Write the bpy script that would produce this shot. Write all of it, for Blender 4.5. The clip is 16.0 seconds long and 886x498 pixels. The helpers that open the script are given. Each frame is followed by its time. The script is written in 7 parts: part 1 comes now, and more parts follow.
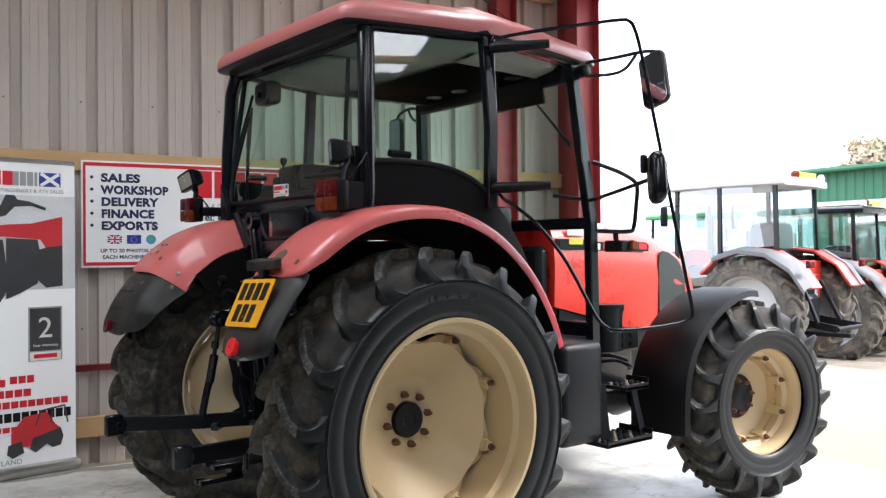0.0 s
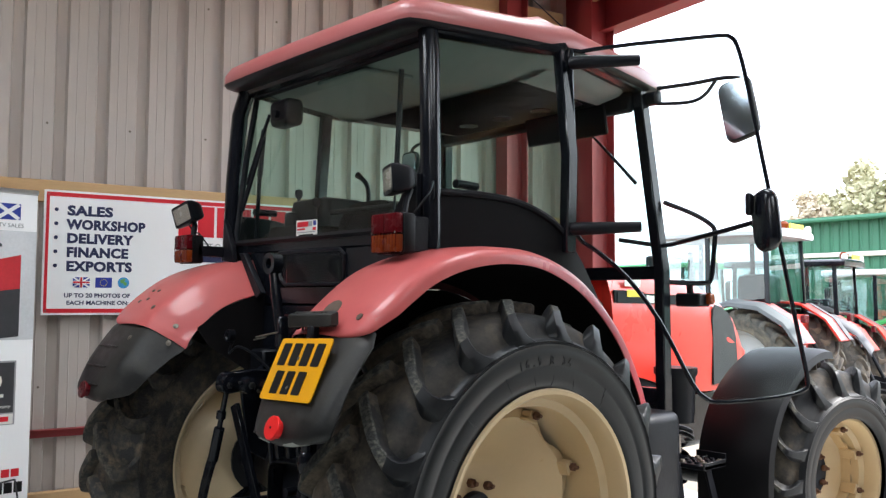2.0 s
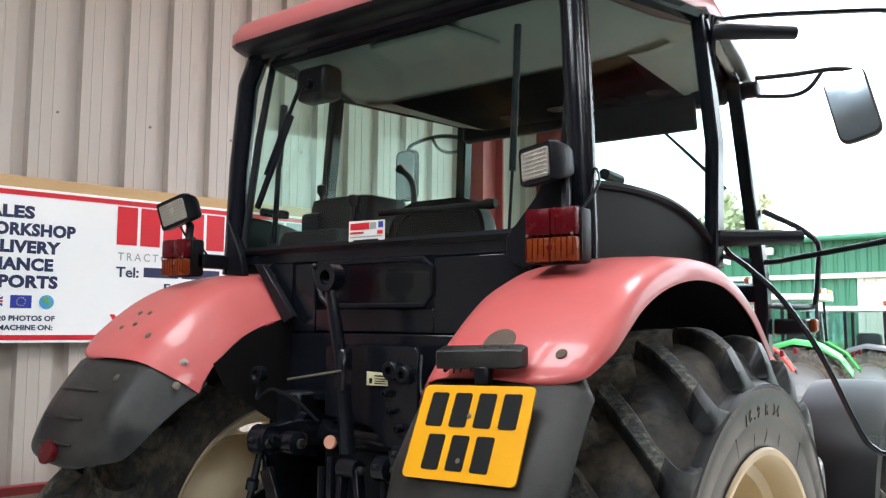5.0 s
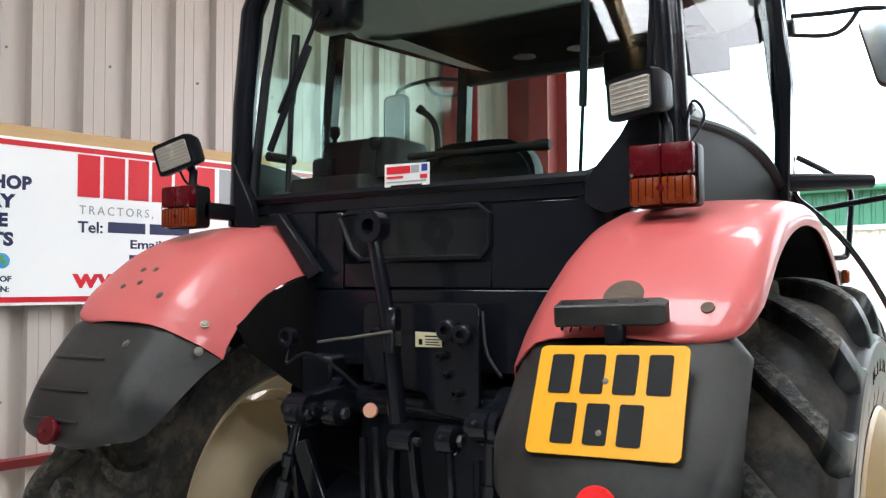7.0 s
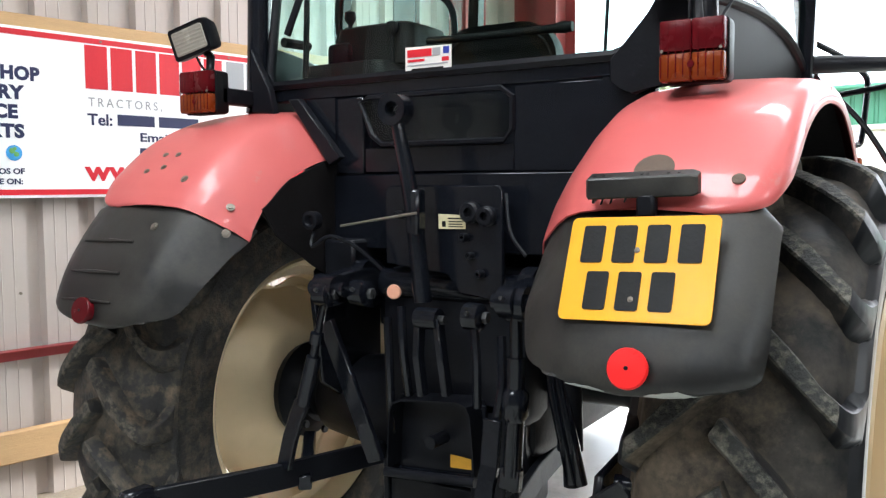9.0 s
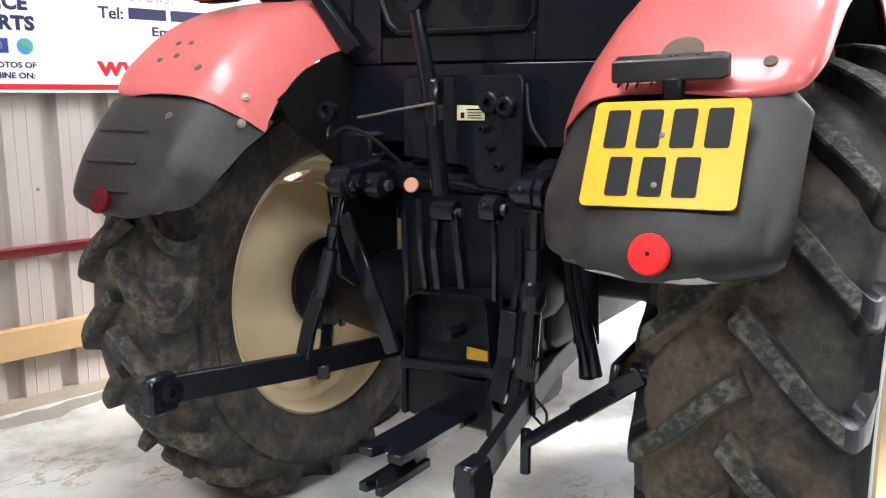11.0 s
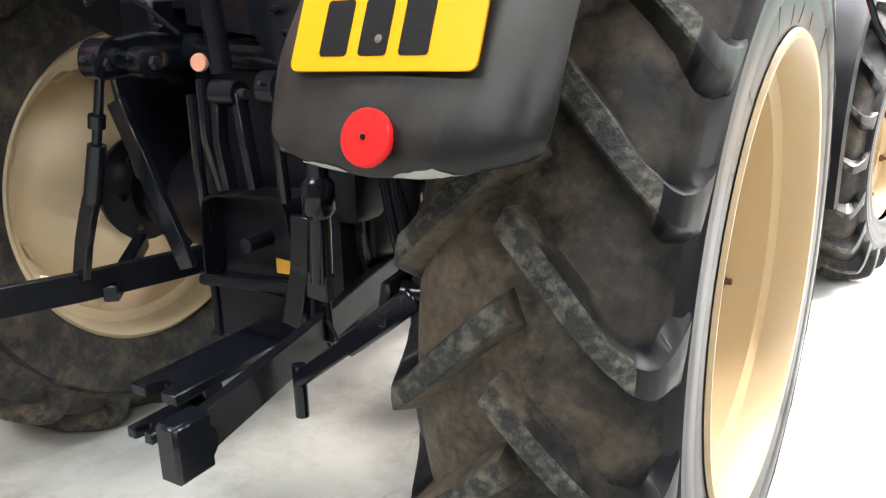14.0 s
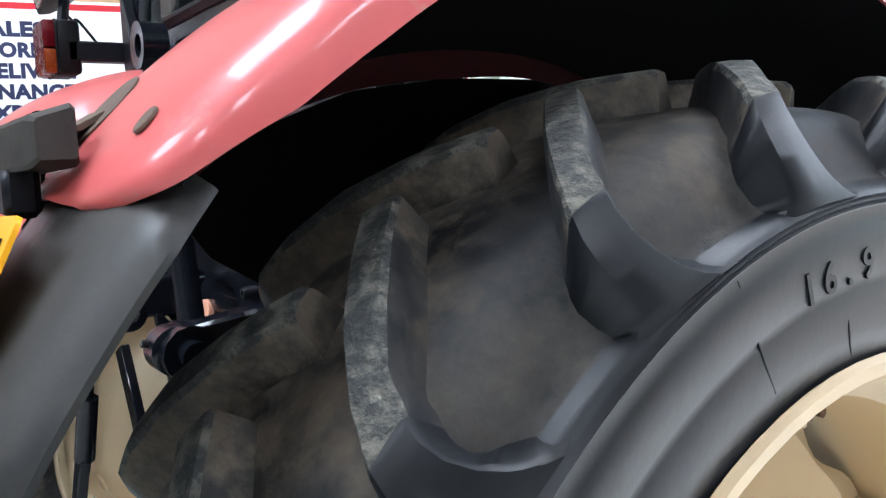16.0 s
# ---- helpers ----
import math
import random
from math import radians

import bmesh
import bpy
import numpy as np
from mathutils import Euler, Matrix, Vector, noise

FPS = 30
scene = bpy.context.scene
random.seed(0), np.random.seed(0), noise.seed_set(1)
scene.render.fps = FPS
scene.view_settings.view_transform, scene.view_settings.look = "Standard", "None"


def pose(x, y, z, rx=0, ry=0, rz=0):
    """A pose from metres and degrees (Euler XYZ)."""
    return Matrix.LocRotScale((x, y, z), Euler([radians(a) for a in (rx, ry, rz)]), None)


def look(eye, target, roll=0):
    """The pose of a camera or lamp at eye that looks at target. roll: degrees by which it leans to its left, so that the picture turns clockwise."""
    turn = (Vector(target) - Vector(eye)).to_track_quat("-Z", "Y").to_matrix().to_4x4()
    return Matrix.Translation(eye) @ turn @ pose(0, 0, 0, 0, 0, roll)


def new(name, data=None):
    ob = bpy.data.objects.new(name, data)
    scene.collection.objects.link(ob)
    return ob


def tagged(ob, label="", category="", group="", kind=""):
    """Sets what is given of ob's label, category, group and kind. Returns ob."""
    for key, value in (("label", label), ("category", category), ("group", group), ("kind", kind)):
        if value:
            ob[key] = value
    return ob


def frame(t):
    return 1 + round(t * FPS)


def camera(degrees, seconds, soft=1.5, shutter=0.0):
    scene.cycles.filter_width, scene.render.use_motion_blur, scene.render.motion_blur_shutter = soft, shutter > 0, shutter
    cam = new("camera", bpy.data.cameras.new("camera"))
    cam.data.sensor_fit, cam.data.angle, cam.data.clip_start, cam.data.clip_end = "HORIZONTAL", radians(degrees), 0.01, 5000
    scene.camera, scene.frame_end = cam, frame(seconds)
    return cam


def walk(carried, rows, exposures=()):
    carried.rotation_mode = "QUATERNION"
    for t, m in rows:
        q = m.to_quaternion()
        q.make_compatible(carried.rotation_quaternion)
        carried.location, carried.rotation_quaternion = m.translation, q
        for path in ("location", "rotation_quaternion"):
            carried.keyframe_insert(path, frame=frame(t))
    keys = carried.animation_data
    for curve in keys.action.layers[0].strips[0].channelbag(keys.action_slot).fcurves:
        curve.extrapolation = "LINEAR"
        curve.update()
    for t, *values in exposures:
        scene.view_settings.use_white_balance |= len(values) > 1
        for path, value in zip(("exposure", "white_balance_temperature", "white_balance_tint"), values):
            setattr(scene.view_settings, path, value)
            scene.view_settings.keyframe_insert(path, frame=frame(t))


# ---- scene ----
cam = camera(55.26, 16.0, 1.3)
PATH = [
    (0.0, 3.895, -2.246, 1.476, 51.31, 0.37, -0.47),
    (0.5, 3.688, -2.171, 1.483, 50.88, 1.02, -0.05),
    (1.0, 3.480, -2.146, 1.491, 50.08, 1.84, 0.39),
    (1.5, 3.204, -2.199, 1.499, 48.68, 2.49, 0.30),
    (2.0, 3.005, -2.184, 1.502, 47.34, 3.52, 0.34),
    (2.5, 2.772, -2.105, 1.516, 46.19, 4.70, 0.63),
    (3.0, 2.588, -2.098, 1.518, 44.75, 5.52, 0.85),
    (3.5, 2.320, -2.166, 1.527, 42.28, 5.87, 0.16),
    (4.0, 2.142, -2.186, 1.523, 40.97, 5.88, 0.10),
    (6.5, 1.383, -2.153, 1.502, 32.79, 3.29, 0.29),
    (7.0, 1.324, -2.172, 1.498, 32.34, 2.32, -0.17),
    (7.5, 1.299, -2.205, 1.482, 31.89, 1.04, -0.05),
    (8.0, 1.295, -2.223, 1.470, 31.77, -0.45, -0.32),
    (8.5, 1.288, -2.229, 1.454, 31.86, -2.24, -0.39),
    (9.0, 1.278, -2.236, 1.440, 32.16, -4.19, -0.34),
    (11.5, 1.261, -2.224, 1.384, 33.27, -11.76, -0.12),
    (12.0, 1.263, -2.222, 1.372, 33.32, -13.39, -0.45),
    (12.5, 1.293, -2.204, 1.350, 33.14, -15.55, -1.44),
    (13.0, 1.376, -2.070, 1.329, 33.22, -17.16, -1.73),
    (13.5, 1.440, -1.881, 1.308, 33.03, -18.00, -2.09),
    (14.0, 1.393, -1.653, 1.299, 31.72, -17.46, -1.33),
    (14.5, 1.381, -1.441, 1.338, 32.64, -16.41, -2.39),
    (15.0, 1.489, -1.189, 1.369, 39.24, -12.97, -2.45),
    (15.5, 1.520, -0.970, 1.383, 45.22, -8.46, -3.16),
    (16.0, 1.548, -0.775, 1.410, 55.60, -5.65, -2.35),
]
EXPOSURE = ((0.0, 1.60, 6250, 12), (2.0, 1.67, 6250, 11), (3.0, 1.73, 6300, 10), (4.0, 2.02, 6300, 10), (6.5, 2.20, 6300, 10), (9.0, 2.50, 6300, 10), (11.5, 2.79, 6400, 12), (13.0, 2.80, 6550, 13), (14.0, 2.90, 6600, 12), (14.5, 2.97, 6500, 12), (15.0, 2.88, 6400, 11), (15.5, 2.84, 6050, 11), (16.0, 2.77, 5750, 11))
SKY, ROOFGLOW = 0.145, 4.5
walk(cam, [(t, pose(x, y, z, 90 + pitch, 0, yaw) @ pose(0, 0, 0, 0, 0, roll)) for t, x, y, z, yaw, pitch, roll in PATH], EXPOSURE)

# ---- light ----
SUN_EL, SUN_AZ = 42.0, 40.0  # the sun stands ahead and to the right behind thin cloud
world = bpy.data.worlds.new("world")
scene.world = world
world.use_nodes = True
wn = world.node_tree.nodes
sky = wn.new("ShaderNodeTexSky")
sky.sky_type = "NISHITA"
sky.sun_disc = False
sky.sun_elevation, sky.sun_rotation = radians(SUN_EL), radians(SUN_AZ)
sky.dust_density, sky.air_density = 4.0, 1.0
whiter = wn.new("ShaderNodeMix")
whiter.data_type = "RGBA"
whiter.inputs[0].default_value = 0.8
whiter.inputs[7].default_value = (9.0, 9.6, 10.5, 1)
world.node_tree.links.new(sky.outputs[0], whiter.inputs[6])
world.node_tree.links.new(whiter.outputs[2], wn["Background"].inputs[0])
wn["Background"].inputs[1].default_value = SKY
sun = new("sun", bpy.data.lights.new("sun", "SUN"))
sun.data.energy, sun.data.angle, sun.data.color = 2.0, radians(14), (1.0, 0.96, 0.9)
sun.matrix_world = look((6 * math.sin(radians(SUN_AZ)), 6 * math.cos(radians(SUN_AZ)), 6 * math.tan(radians(SUN_EL))), (0, 0, 0))

# The shed stands turned against the tractor: SHED maps (across from the long wall, along it, up) into the world
YAW = 10.5
SHED = pose(-2.545, 0, 0, 0, 0, -YAW)
FRONT = 3.98      # the shed's open front, along the wall
RIGHT, BACK, EAVE = 14.0, -8.0, 3.9



# ---- materials ----
def material(name, base, rough=0.6, metal=0.0, vary=0.12, scale=6.0, fine=60.0, bump=0.1, dirt=None, dirt_amount=0.0, dirt_scale=4.0, spec=0.5, coat=0.0, tint=None, rand=0.0, stretch=(1, 1, 1), bump_scale=0.01, edge=0.115, clods=None, clod_at=0.62, clod_scale=5.0, across=None, sheen=0.0, coat_rough=0.15):
    """A painted, rubber, wood or stone surface: a base colour that varies at two scales, a rough dirt layer, fine relief."""
    m = bpy.data.materials.new(name)
    m.use_nodes = True
    nt = m.node_tree
    nd, ln = nt.nodes, nt.links.new
    b = nd["Principled BSDF"]
    b.inputs["Metallic"].default_value = metal
    b.inputs["Specular IOR Level"].default_value = spec
    b.inputs["Coat Weight"].default_value = coat
    b.inputs["Coat Roughness"].default_value = coat_rough
    if sheen:
        b.inputs["Sheen Weight"].default_value = sheen
        b.inputs["Sheen Roughness"].default_value = 0.45
        b.inputs["Sheen Tint"].default_value = (0.78, 0.86, 1.0, 1)
    tc = nd.new("ShaderNodeTexCoord")
    mp = nd.new("ShaderNodeMapping")
    mp.inputs["Scale"].default_value = stretch
    ln(tc.outputs["Object"], mp.inputs[0])

    def noise_tex(s, detail, rough_=0.6):
        n = nd.new("ShaderNodeTexNoise")
        n.inputs["Scale"].default_value, n.inputs["Detail"].default_value, n.inputs["Roughness"].default_value = s, detail, rough_
        ln(mp.outputs[0], n.inputs["Vector"])
        return n

    def mix(fac, a, c, blend="MIX"):
        x = nd.new("ShaderNodeMix")
        x.data_type, x.blend_type = "RGBA", blend
        for sock, v in ((x.inputs[0], fac), (x.inputs[6], a), (x.inputs[7], c)):
            if hasattr(v, "default_value"):
                ln(v, sock)
            else:
                sock.default_value = v if isinstance(v, float) else (*v, 1) if len(v) == 3 else v
        return x.outputs[2]

    big, small = noise_tex(scale, 5), noise_tex(fine, 4)
    lo, hi = tuple(c * (1 - vary) for c in base), tuple(min(1, c * (1 + vary)) for c in base)
    col = mix(big.outputs[0], lo, hi)
    col = mix(0.35 * min(1.0, vary * 5), col, mix(small.outputs[0], tuple(c * 0.6 for c in base), tuple(min(1, c * 1.35) for c in base)))
    if tint:
        ramp0 = nd.new("ShaderNodeMapRange")
        ramp0.inputs[1].default_value, ramp0.inputs[2].default_value = 0.45, 0.7
        n3 = noise_tex(scale * 0.4, 3)
        ln(n3.outputs[0], ramp0.inputs[0])
        col = mix(ramp0.outputs[0], col, tint)
    if rand:
        oi = nd.new("ShaderNodeObjectInfo")
        rr = nd.new("ShaderNodeMapRange")
        rr.inputs[3].default_value, rr.inputs[4].default_value = 1 - rand, 1 + rand
        ln(oi.outputs["Random"], rr.inputs[0])
        hsv = nd.new("ShaderNodeHueSaturation")
        ln(rr.outputs[0], hsv.inputs["Value"])
        ln(col, hsv.inputs["Color"])
        col = hsv.outputs[0]
    rough_out = None
    if dirt:
        n4 = noise_tex(dirt_scale, 6, 0.7)
        r2 = nd.new("ShaderNodeMapRange")
        mid = 0.72 - 0.4 * dirt_amount
        r2.inputs[1].default_value, r2.inputs[2].default_value = mid - edge, mid + edge
        ln(n4.outputs[0], r2.inputs[0])
        col = mix(r2.outputs[0], col, mix(small.outputs[0], tuple(c * 0.7 for c in dirt), tuple(c * 1.25 for c in dirt)))
        rough_out = r2.outputs[0]
    if across:
        # dust that lies thicker towards one flank of a tyre
        edge_x, gain, dust = across
        sep = nd.new("ShaderNodeSeparateXYZ")
        ln(tc.outputs["Object"], sep.inputs[0])
        n6 = noise_tex(22, 8, 0.75)
        n7 = noise_tex(5, 4, 0.6)
        m1, m2, m3 = (nd.new("ShaderNodeMath") for _ in range(3))
        m1.operation = m2.operation = m3.operation = "MULTIPLY_ADD"
        m1.inputs[1].default_value, m1.inputs[2].default_value = -gain, gain * edge_x - 2.55
        ln(sep.outputs[0], m1.inputs[0])
        m2.inputs[1].default_value = 3.2
        ln(n6.outputs[0], m2.inputs[0])
        ln(m1.outputs[0], m2.inputs[2])
        m3.inputs[1].default_value = 2.2
        m3.use_clamp = True
        ln(n7.outputs[0], m3.inputs[0])
        ln(m2.outputs[0], m3.inputs[2])
        col = mix(m3.outputs[0], col, mix(small.outputs[0], tuple(c * 0.22 for c in dust), tuple(c * 1.75 for c in dust)))
    if clods:
        n5 = noise_tex(clod_scale, 5, 0.65)
        r3 = nd.new("ShaderNodeMapRange")
        r3.inputs[1].default_value, r3.inputs[2].default_value = clod_at - 0.06, clod_at + 0.11
        ln(n5.outputs[0], r3.inputs[0])
        col = mix(r3.outputs[0], col, mix(small.outputs[0], tuple(c * 0.6 for c in clods), tuple(c * 1.3 for c in clods)))
    ln(col, b.inputs["Base Color"])
    rg = nd.new("ShaderNodeMapRange")
    rg.inputs[3].default_value, rg.inputs[4].default_value = max(0.02, rough - 0.1), min(1, rough + 0.12)
    ln(big.outputs[0], rg.inputs[0])
    if rough_out:
        mx = nd.new("ShaderNodeMath")
        mx.operation = "MULTIPLY_ADD"
        mx.inputs[1].default_value = max(0, 0.9 - rough) * 0.8
        ln(rough_out, mx.inputs[0])
        ln(rg.outputs[0], mx.inputs[2])
        ln(mx.outputs[0], b.inputs["Roughness"])
    else:
        ln(rg.outputs[0], b.inputs["Roughness"])
    if bump:
        bp = nd.new("ShaderNodeBump")
        bp.inputs["Strength"].default_value, bp.inputs["Distance"].default_value = bump, bump_scale
        ln(small.outputs[0], bp.inputs["Height"])
        ln(bp.outputs[0], b.inputs["Normal"])
    return m


def glass_material(name, color, least=0.045, most=0.75):
    """A thin pane: mostly clear, with the mirror of a pane on top, stronger at a slant."""
    m = bpy.data.materials.new(name)
    m.use_nodes = True
    nd, ln = m.node_tree.nodes, m.node_tree.links.new
    nd.remove(nd["Principled BSDF"])
    tr, gl, mx, lw = nd.new("ShaderNodeBsdfTransparent"), nd.new("ShaderNodeBsdfGlossy"), nd.new("ShaderNodeMixShader"), nd.new("ShaderNodeLayerWeight")
    tr.inputs[0].default_value = (*color, 1)
    gl.inputs["Roughness"].default_value = 0.01
    lw.inputs[0].default_value = 0.5
    pw, ma = nd.new("ShaderNodeMath"), nd.new("ShaderNodeMath")
    pw.operation, ma.operation = "POWER", "MULTIPLY_ADD"
    pw.inputs[1].default_value = 4.0
    ma.inputs[1].default_value, ma.inputs[2].default_value = most, least
    ln(lw.outputs["Facing"], pw.inputs[0])
    ln(pw.outputs[0], ma.inputs[0])
    ln(ma.outputs[0], mx.inputs[0])
    ln(tr.outputs[0], mx.inputs[1])
    ln(gl.outputs[0], mx.inputs[2])
    ln(mx.outputs[0], nd["Material Output"].inputs[0])
    return m


def glow(name, color, strength):
    m = bpy.data.materials.new(name)
    m.use_nodes = True
    b = m.node_tree.nodes["Principled BSDF"]
    b.inputs["Base Color"].default_value = (*color, 1)
    b.inputs["Emission Color"].default_value = (*color, 1)
    b.inputs["Emission Strength"].default_value = strength
    return m


def lens_material(name, color, rough=0.25):
    """Ribbed coloured plastic of a lamp lens."""
    m = material(name, color, rough, vary=0.1, scale=20, fine=300, bump=0.15, coat=0.0, bump_scale=0.003, spec=0.22)
    return m


def floor_material():
    """Old grey-green floor paint on concrete: worn patches, long scuffs, thin brown cracks, dark specks."""
    m = material("painted_concrete", (0.50, 0.51, 0.475), 0.36, vary=0.08, scale=1.4, fine=16, bump=0.05, dirt=(0.30, 0.285, 0.25), dirt_amount=0.30, dirt_scale=1.5, tint=(0.57, 0.575, 0.535))
    nd, ln = m.node_tree.nodes, m.node_tree.links.new
    b = nd["Principled BSDF"]
    base = b.inputs["Base Color"].links[0].from_socket
    tc = nd.new("ShaderNodeTexCoord")

    def layer(col, color, scale, stretch, turn, lo, hi, line=False, strength=1.0, mask=None):
        mp = nd.new("ShaderNodeMapping")
        mp.inputs["Scale"].default_value, mp.inputs["Rotation"].default_value = stretch, (0, 0, radians(turn))
        ln(tc.outputs["Object"], mp.inputs[0])
        n = nd.new("ShaderNodeTexNoise")
        n.inputs["Scale"].default_value, n.inputs["Detail"].default_value, n.inputs["Roughness"].default_value = scale, 6, 0.62
        ln(mp.outputs[0], n.inputs["Vector"])
        v = n.outputs[0]
        if line:
            for op, val in (("SUBTRACT", 0.5), ("ABSOLUTE", 0.0)):
                q = nd.new("ShaderNodeMath")
                q.operation, q.inputs[1].default_value = op, val
                ln(v, q.inputs[0])
                v = q.outputs[0]
        r = nd.new("ShaderNodeMapRange")
        r.inputs[1].default_value, r.inputs[2].default_value, r.inputs[4].default_value = lo, hi, strength
        ln(v, r.inputs[0])
        f = r.outputs[0]
        if mask:
            n2 = nd.new("ShaderNodeTexNoise")
            n2.inputs["Scale"].default_value = mask
            ln(tc.outputs["Object"], n2.inputs["Vector"])
            r2 = nd.new("ShaderNodeMapRange")
            r2.inputs[1].default_value, r2.inputs[2].default_value = 0.52, 0.62
            ln(n2.outputs[0], r2.inputs[0])
            q = nd.new("ShaderNodeMath")
            q.operation = "MULTIPLY"
            ln(f, q.inputs[0])
            ln(r2.outputs[0], q.inputs[1])
            f = q.outputs[0]
        x = nd.new("ShaderNodeMix")
        x.data_type = "RGBA"
        ln(f, x.inputs[0])
        ln(col, x.inputs[6])
        x.inputs[7].default_value = (*color, 1)
        return x.outputs[2]

    col = layer(base, (0.25, 0.255, 0.24), 2.2, (1, 0.22, 1), 20, 0.56, 0.72, strength=0.6)
    col = layer(col, (0.60, 0.60, 0.57), 1.1, (1, 0.3, 1), 25, 0.58, 0.75, strength=0.5)
    col = layer(col, (0.25, 0.19, 0.135), 2.6, (1, 0.45, 1), 30, 0.011, 0.003, True, 0.75, 1.3)
    col = layer(col, (0.16, 0.15, 0.13), 26, (1, 1, 1), 0, 0.70, 0.76, strength=0.7)
    ln(col, b.inputs["Base Color"])
    return m


FADED = material("faded_red_paint", (0.515, 0.094, 0.090), 0.46, vary=0.10, scale=3, fine=25, bump=0.006, coat=0.30, coat_rough=0.05, tint=(0.535, 0.124, 0.116), spec=0.40, dirt=(0.40, 0.20, 0.17), dirt_amount=0.0, dirt_scale=9, edge=0.08)
ROOFRED = material("faded_roof_paint", (0.43, 0.115, 0.115), 0.34, vary=0.10, scale=2.5, fine=30, bump=0.02, coat=0.2, tint=(0.46, 0.16, 0.155))
RED = material("bright_red_paint", (0.70, 0.035, 0.02), 0.28, vary=0.06, scale=3, bump=0.01, coat=0.4)
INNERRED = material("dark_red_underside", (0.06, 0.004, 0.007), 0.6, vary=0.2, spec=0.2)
CREAM = material("cream_wheel_paint", (0.53, 0.395, 0.225), 0.45, vary=0.05, scale=3, fine=30, bump=0.02, dirt=(0.40, 0.25, 0.11), dirt_amount=-0.08, dirt_scale=6, edge=0.08)
PALECREAM = material("pale_cream_wheel_paint", (0.72, 0.575, 0.365), 0.42, vary=0.05, scale=3, fine=30, bump=0.02, dirt=(0.45, 0.33, 0.20), dirt_amount=-0.05, dirt_scale=5, edge=0.08)
RUST = material("rusty_bolt", (0.12, 0.055, 0.03), 0.8, vary=0.4, scale=40, bump=0.4)
RUBBER = material("tyre_rubber", (0.0032, 0.0033, 0.0038), 0.55, vary=0.22, scale=5, fine=60, bump=0.12, dirt=(0.056, 0.049, 0.041), dirt_amount=0.42, dirt_scale=5.0, clods=(0.085, 0.066, 0.047), clod_at=0.59, clod_scale=6.0, spec=0.25, sheen=0.02, across=(0.03, 4.5, (0.105, 0.083, 0.059)))
RUBBER_SIDE = material("tyre_sidewall", (0.0034, 0.0039, 0.0052), 0.40, vary=0.15, scale=4, fine=50, bump=0.03, dirt=(0.02, 0.02, 0.02), dirt_amount=0.05, dirt_scale=3, spec=0.34, sheen=0.018)
RUBBER_OLD = material("dusty_tyre_rubber", (0.017, 0.0165, 0.016), 0.62, vary=0.4, scale=14, fine=90, bump=0.55, dirt=(0.100, 0.081, 0.059), dirt_amount=0.44, dirt_scale=13, edge=0.09, clods=(0.21, 0.15, 0.092), clod_at=0.66, clod_scale=9)
LUG_OLD = material("dusty_lug_top", (0.022, 0.021, 0.020), 0.75, vary=0.4, scale=18, fine=120, bump=0.6, dirt=(0.125, 0.108, 0.082), dirt_amount=0.48, dirt_scale=36, edge=0.08)
LUG_TOP = material("worn_lug_top", (0.014, 0.0150, 0.0135), 0.7, vary=0.4, scale=25, fine=120, bump=0.7, dirt=(0.115, 0.107, 0.085), dirt_amount=0.40, dirt_scale=40, edge=0.09)
BLACK = material("black_gloss_paint", (0.0062, 0.0072, 0.0105), 0.17, vary=0.4, scale=8, fine=80, bump=0.05, spec=0.36)
MATT = material("matt_black_metal", (0.0066, 0.0072, 0.0098), 0.38, vary=0.3, scale=8, fine=90, bump=0.1, spec=0.18)
PLASTIC = material("weathered_black_plastic", (0.0100, 0.0098, 0.0096), 0.36, vary=0.35, scale=4, fine=160, bump=0.03, dirt=(0.048, 0.044, 0.037), dirt_amount=0.26, dirt_scale=4.0, edge=0.16, spec=0.36)
DARKPLASTIC = material("dark_black_plastic", (0.0050, 0.0050, 0.0058), 0.45, vary=0.2, scale=3, fine=160, bump=0.02, dirt=(0.04, 0.037, 0.032), dirt_amount=0.06, dirt_scale=2.5, spec=0.16)
HALFRED = material("half_faded_red_paint", (0.44, 0.040, 0.050), 0.34, vary=0.1, scale=4, bump=0.01, coat=0.2)
# dull black of the fender liners and inner fender plates
DULLBLACK = material("black_underseal", (0.011, 0.0100, 0.0105), 0.9, vary=0.3, scale=10, fine=70, bump=0.2, spec=0.05)
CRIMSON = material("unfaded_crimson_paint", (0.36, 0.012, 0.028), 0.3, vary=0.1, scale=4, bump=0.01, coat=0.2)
SCUFF = material("scuffed_grey_plastic", (0.32, 0.33, 0.30), 0.7, vary=0.2, scale=20, fine=120, bump=0.2)
CABIN = material("grey_cab_lining", (0.25, 0.265, 0.258), 0.85, vary=0.12, scale=6, fine=150, bump=0.2)
SEAT = material("black_vinyl_seat", (0.006, 0.006, 0.007), 0.55, vary=0.2, scale=10, bump=0.15, spec=0.2)
GLASS = glass_material("tinted_cab_glass", (0.70, 0.86, 0.80), 0.05, 0.6)
DOORGLASS = glass_material("clear_door_glass", (0.88, 0.95, 0.93), 0.035, 0.3)
MIRROR = material("mirror_silver", (0.40, 0.45, 0.52), 0.02, metal=1.0, vary=0.01, bump=0)
CHROME = material("bright_steel", (0.55, 0.55, 0.54), 0.3, metal=1.0, vary=0.1, bump=0.05)
STEEL = material("worn_bare_steel", (0.19, 0.165, 0.135), 0.5, metal=0.6, vary=0.25, scale=30, bump=0.15)
BARESTEEL = material("greasy_worn_steel", (0.045, 0.045, 0.045), 0.30, metal=0.6, vary=0.3, scale=40, fine=160, bump=0.15)
LENS_RED = lens_material("red_lens", (0.085, 0.002, 0.005))
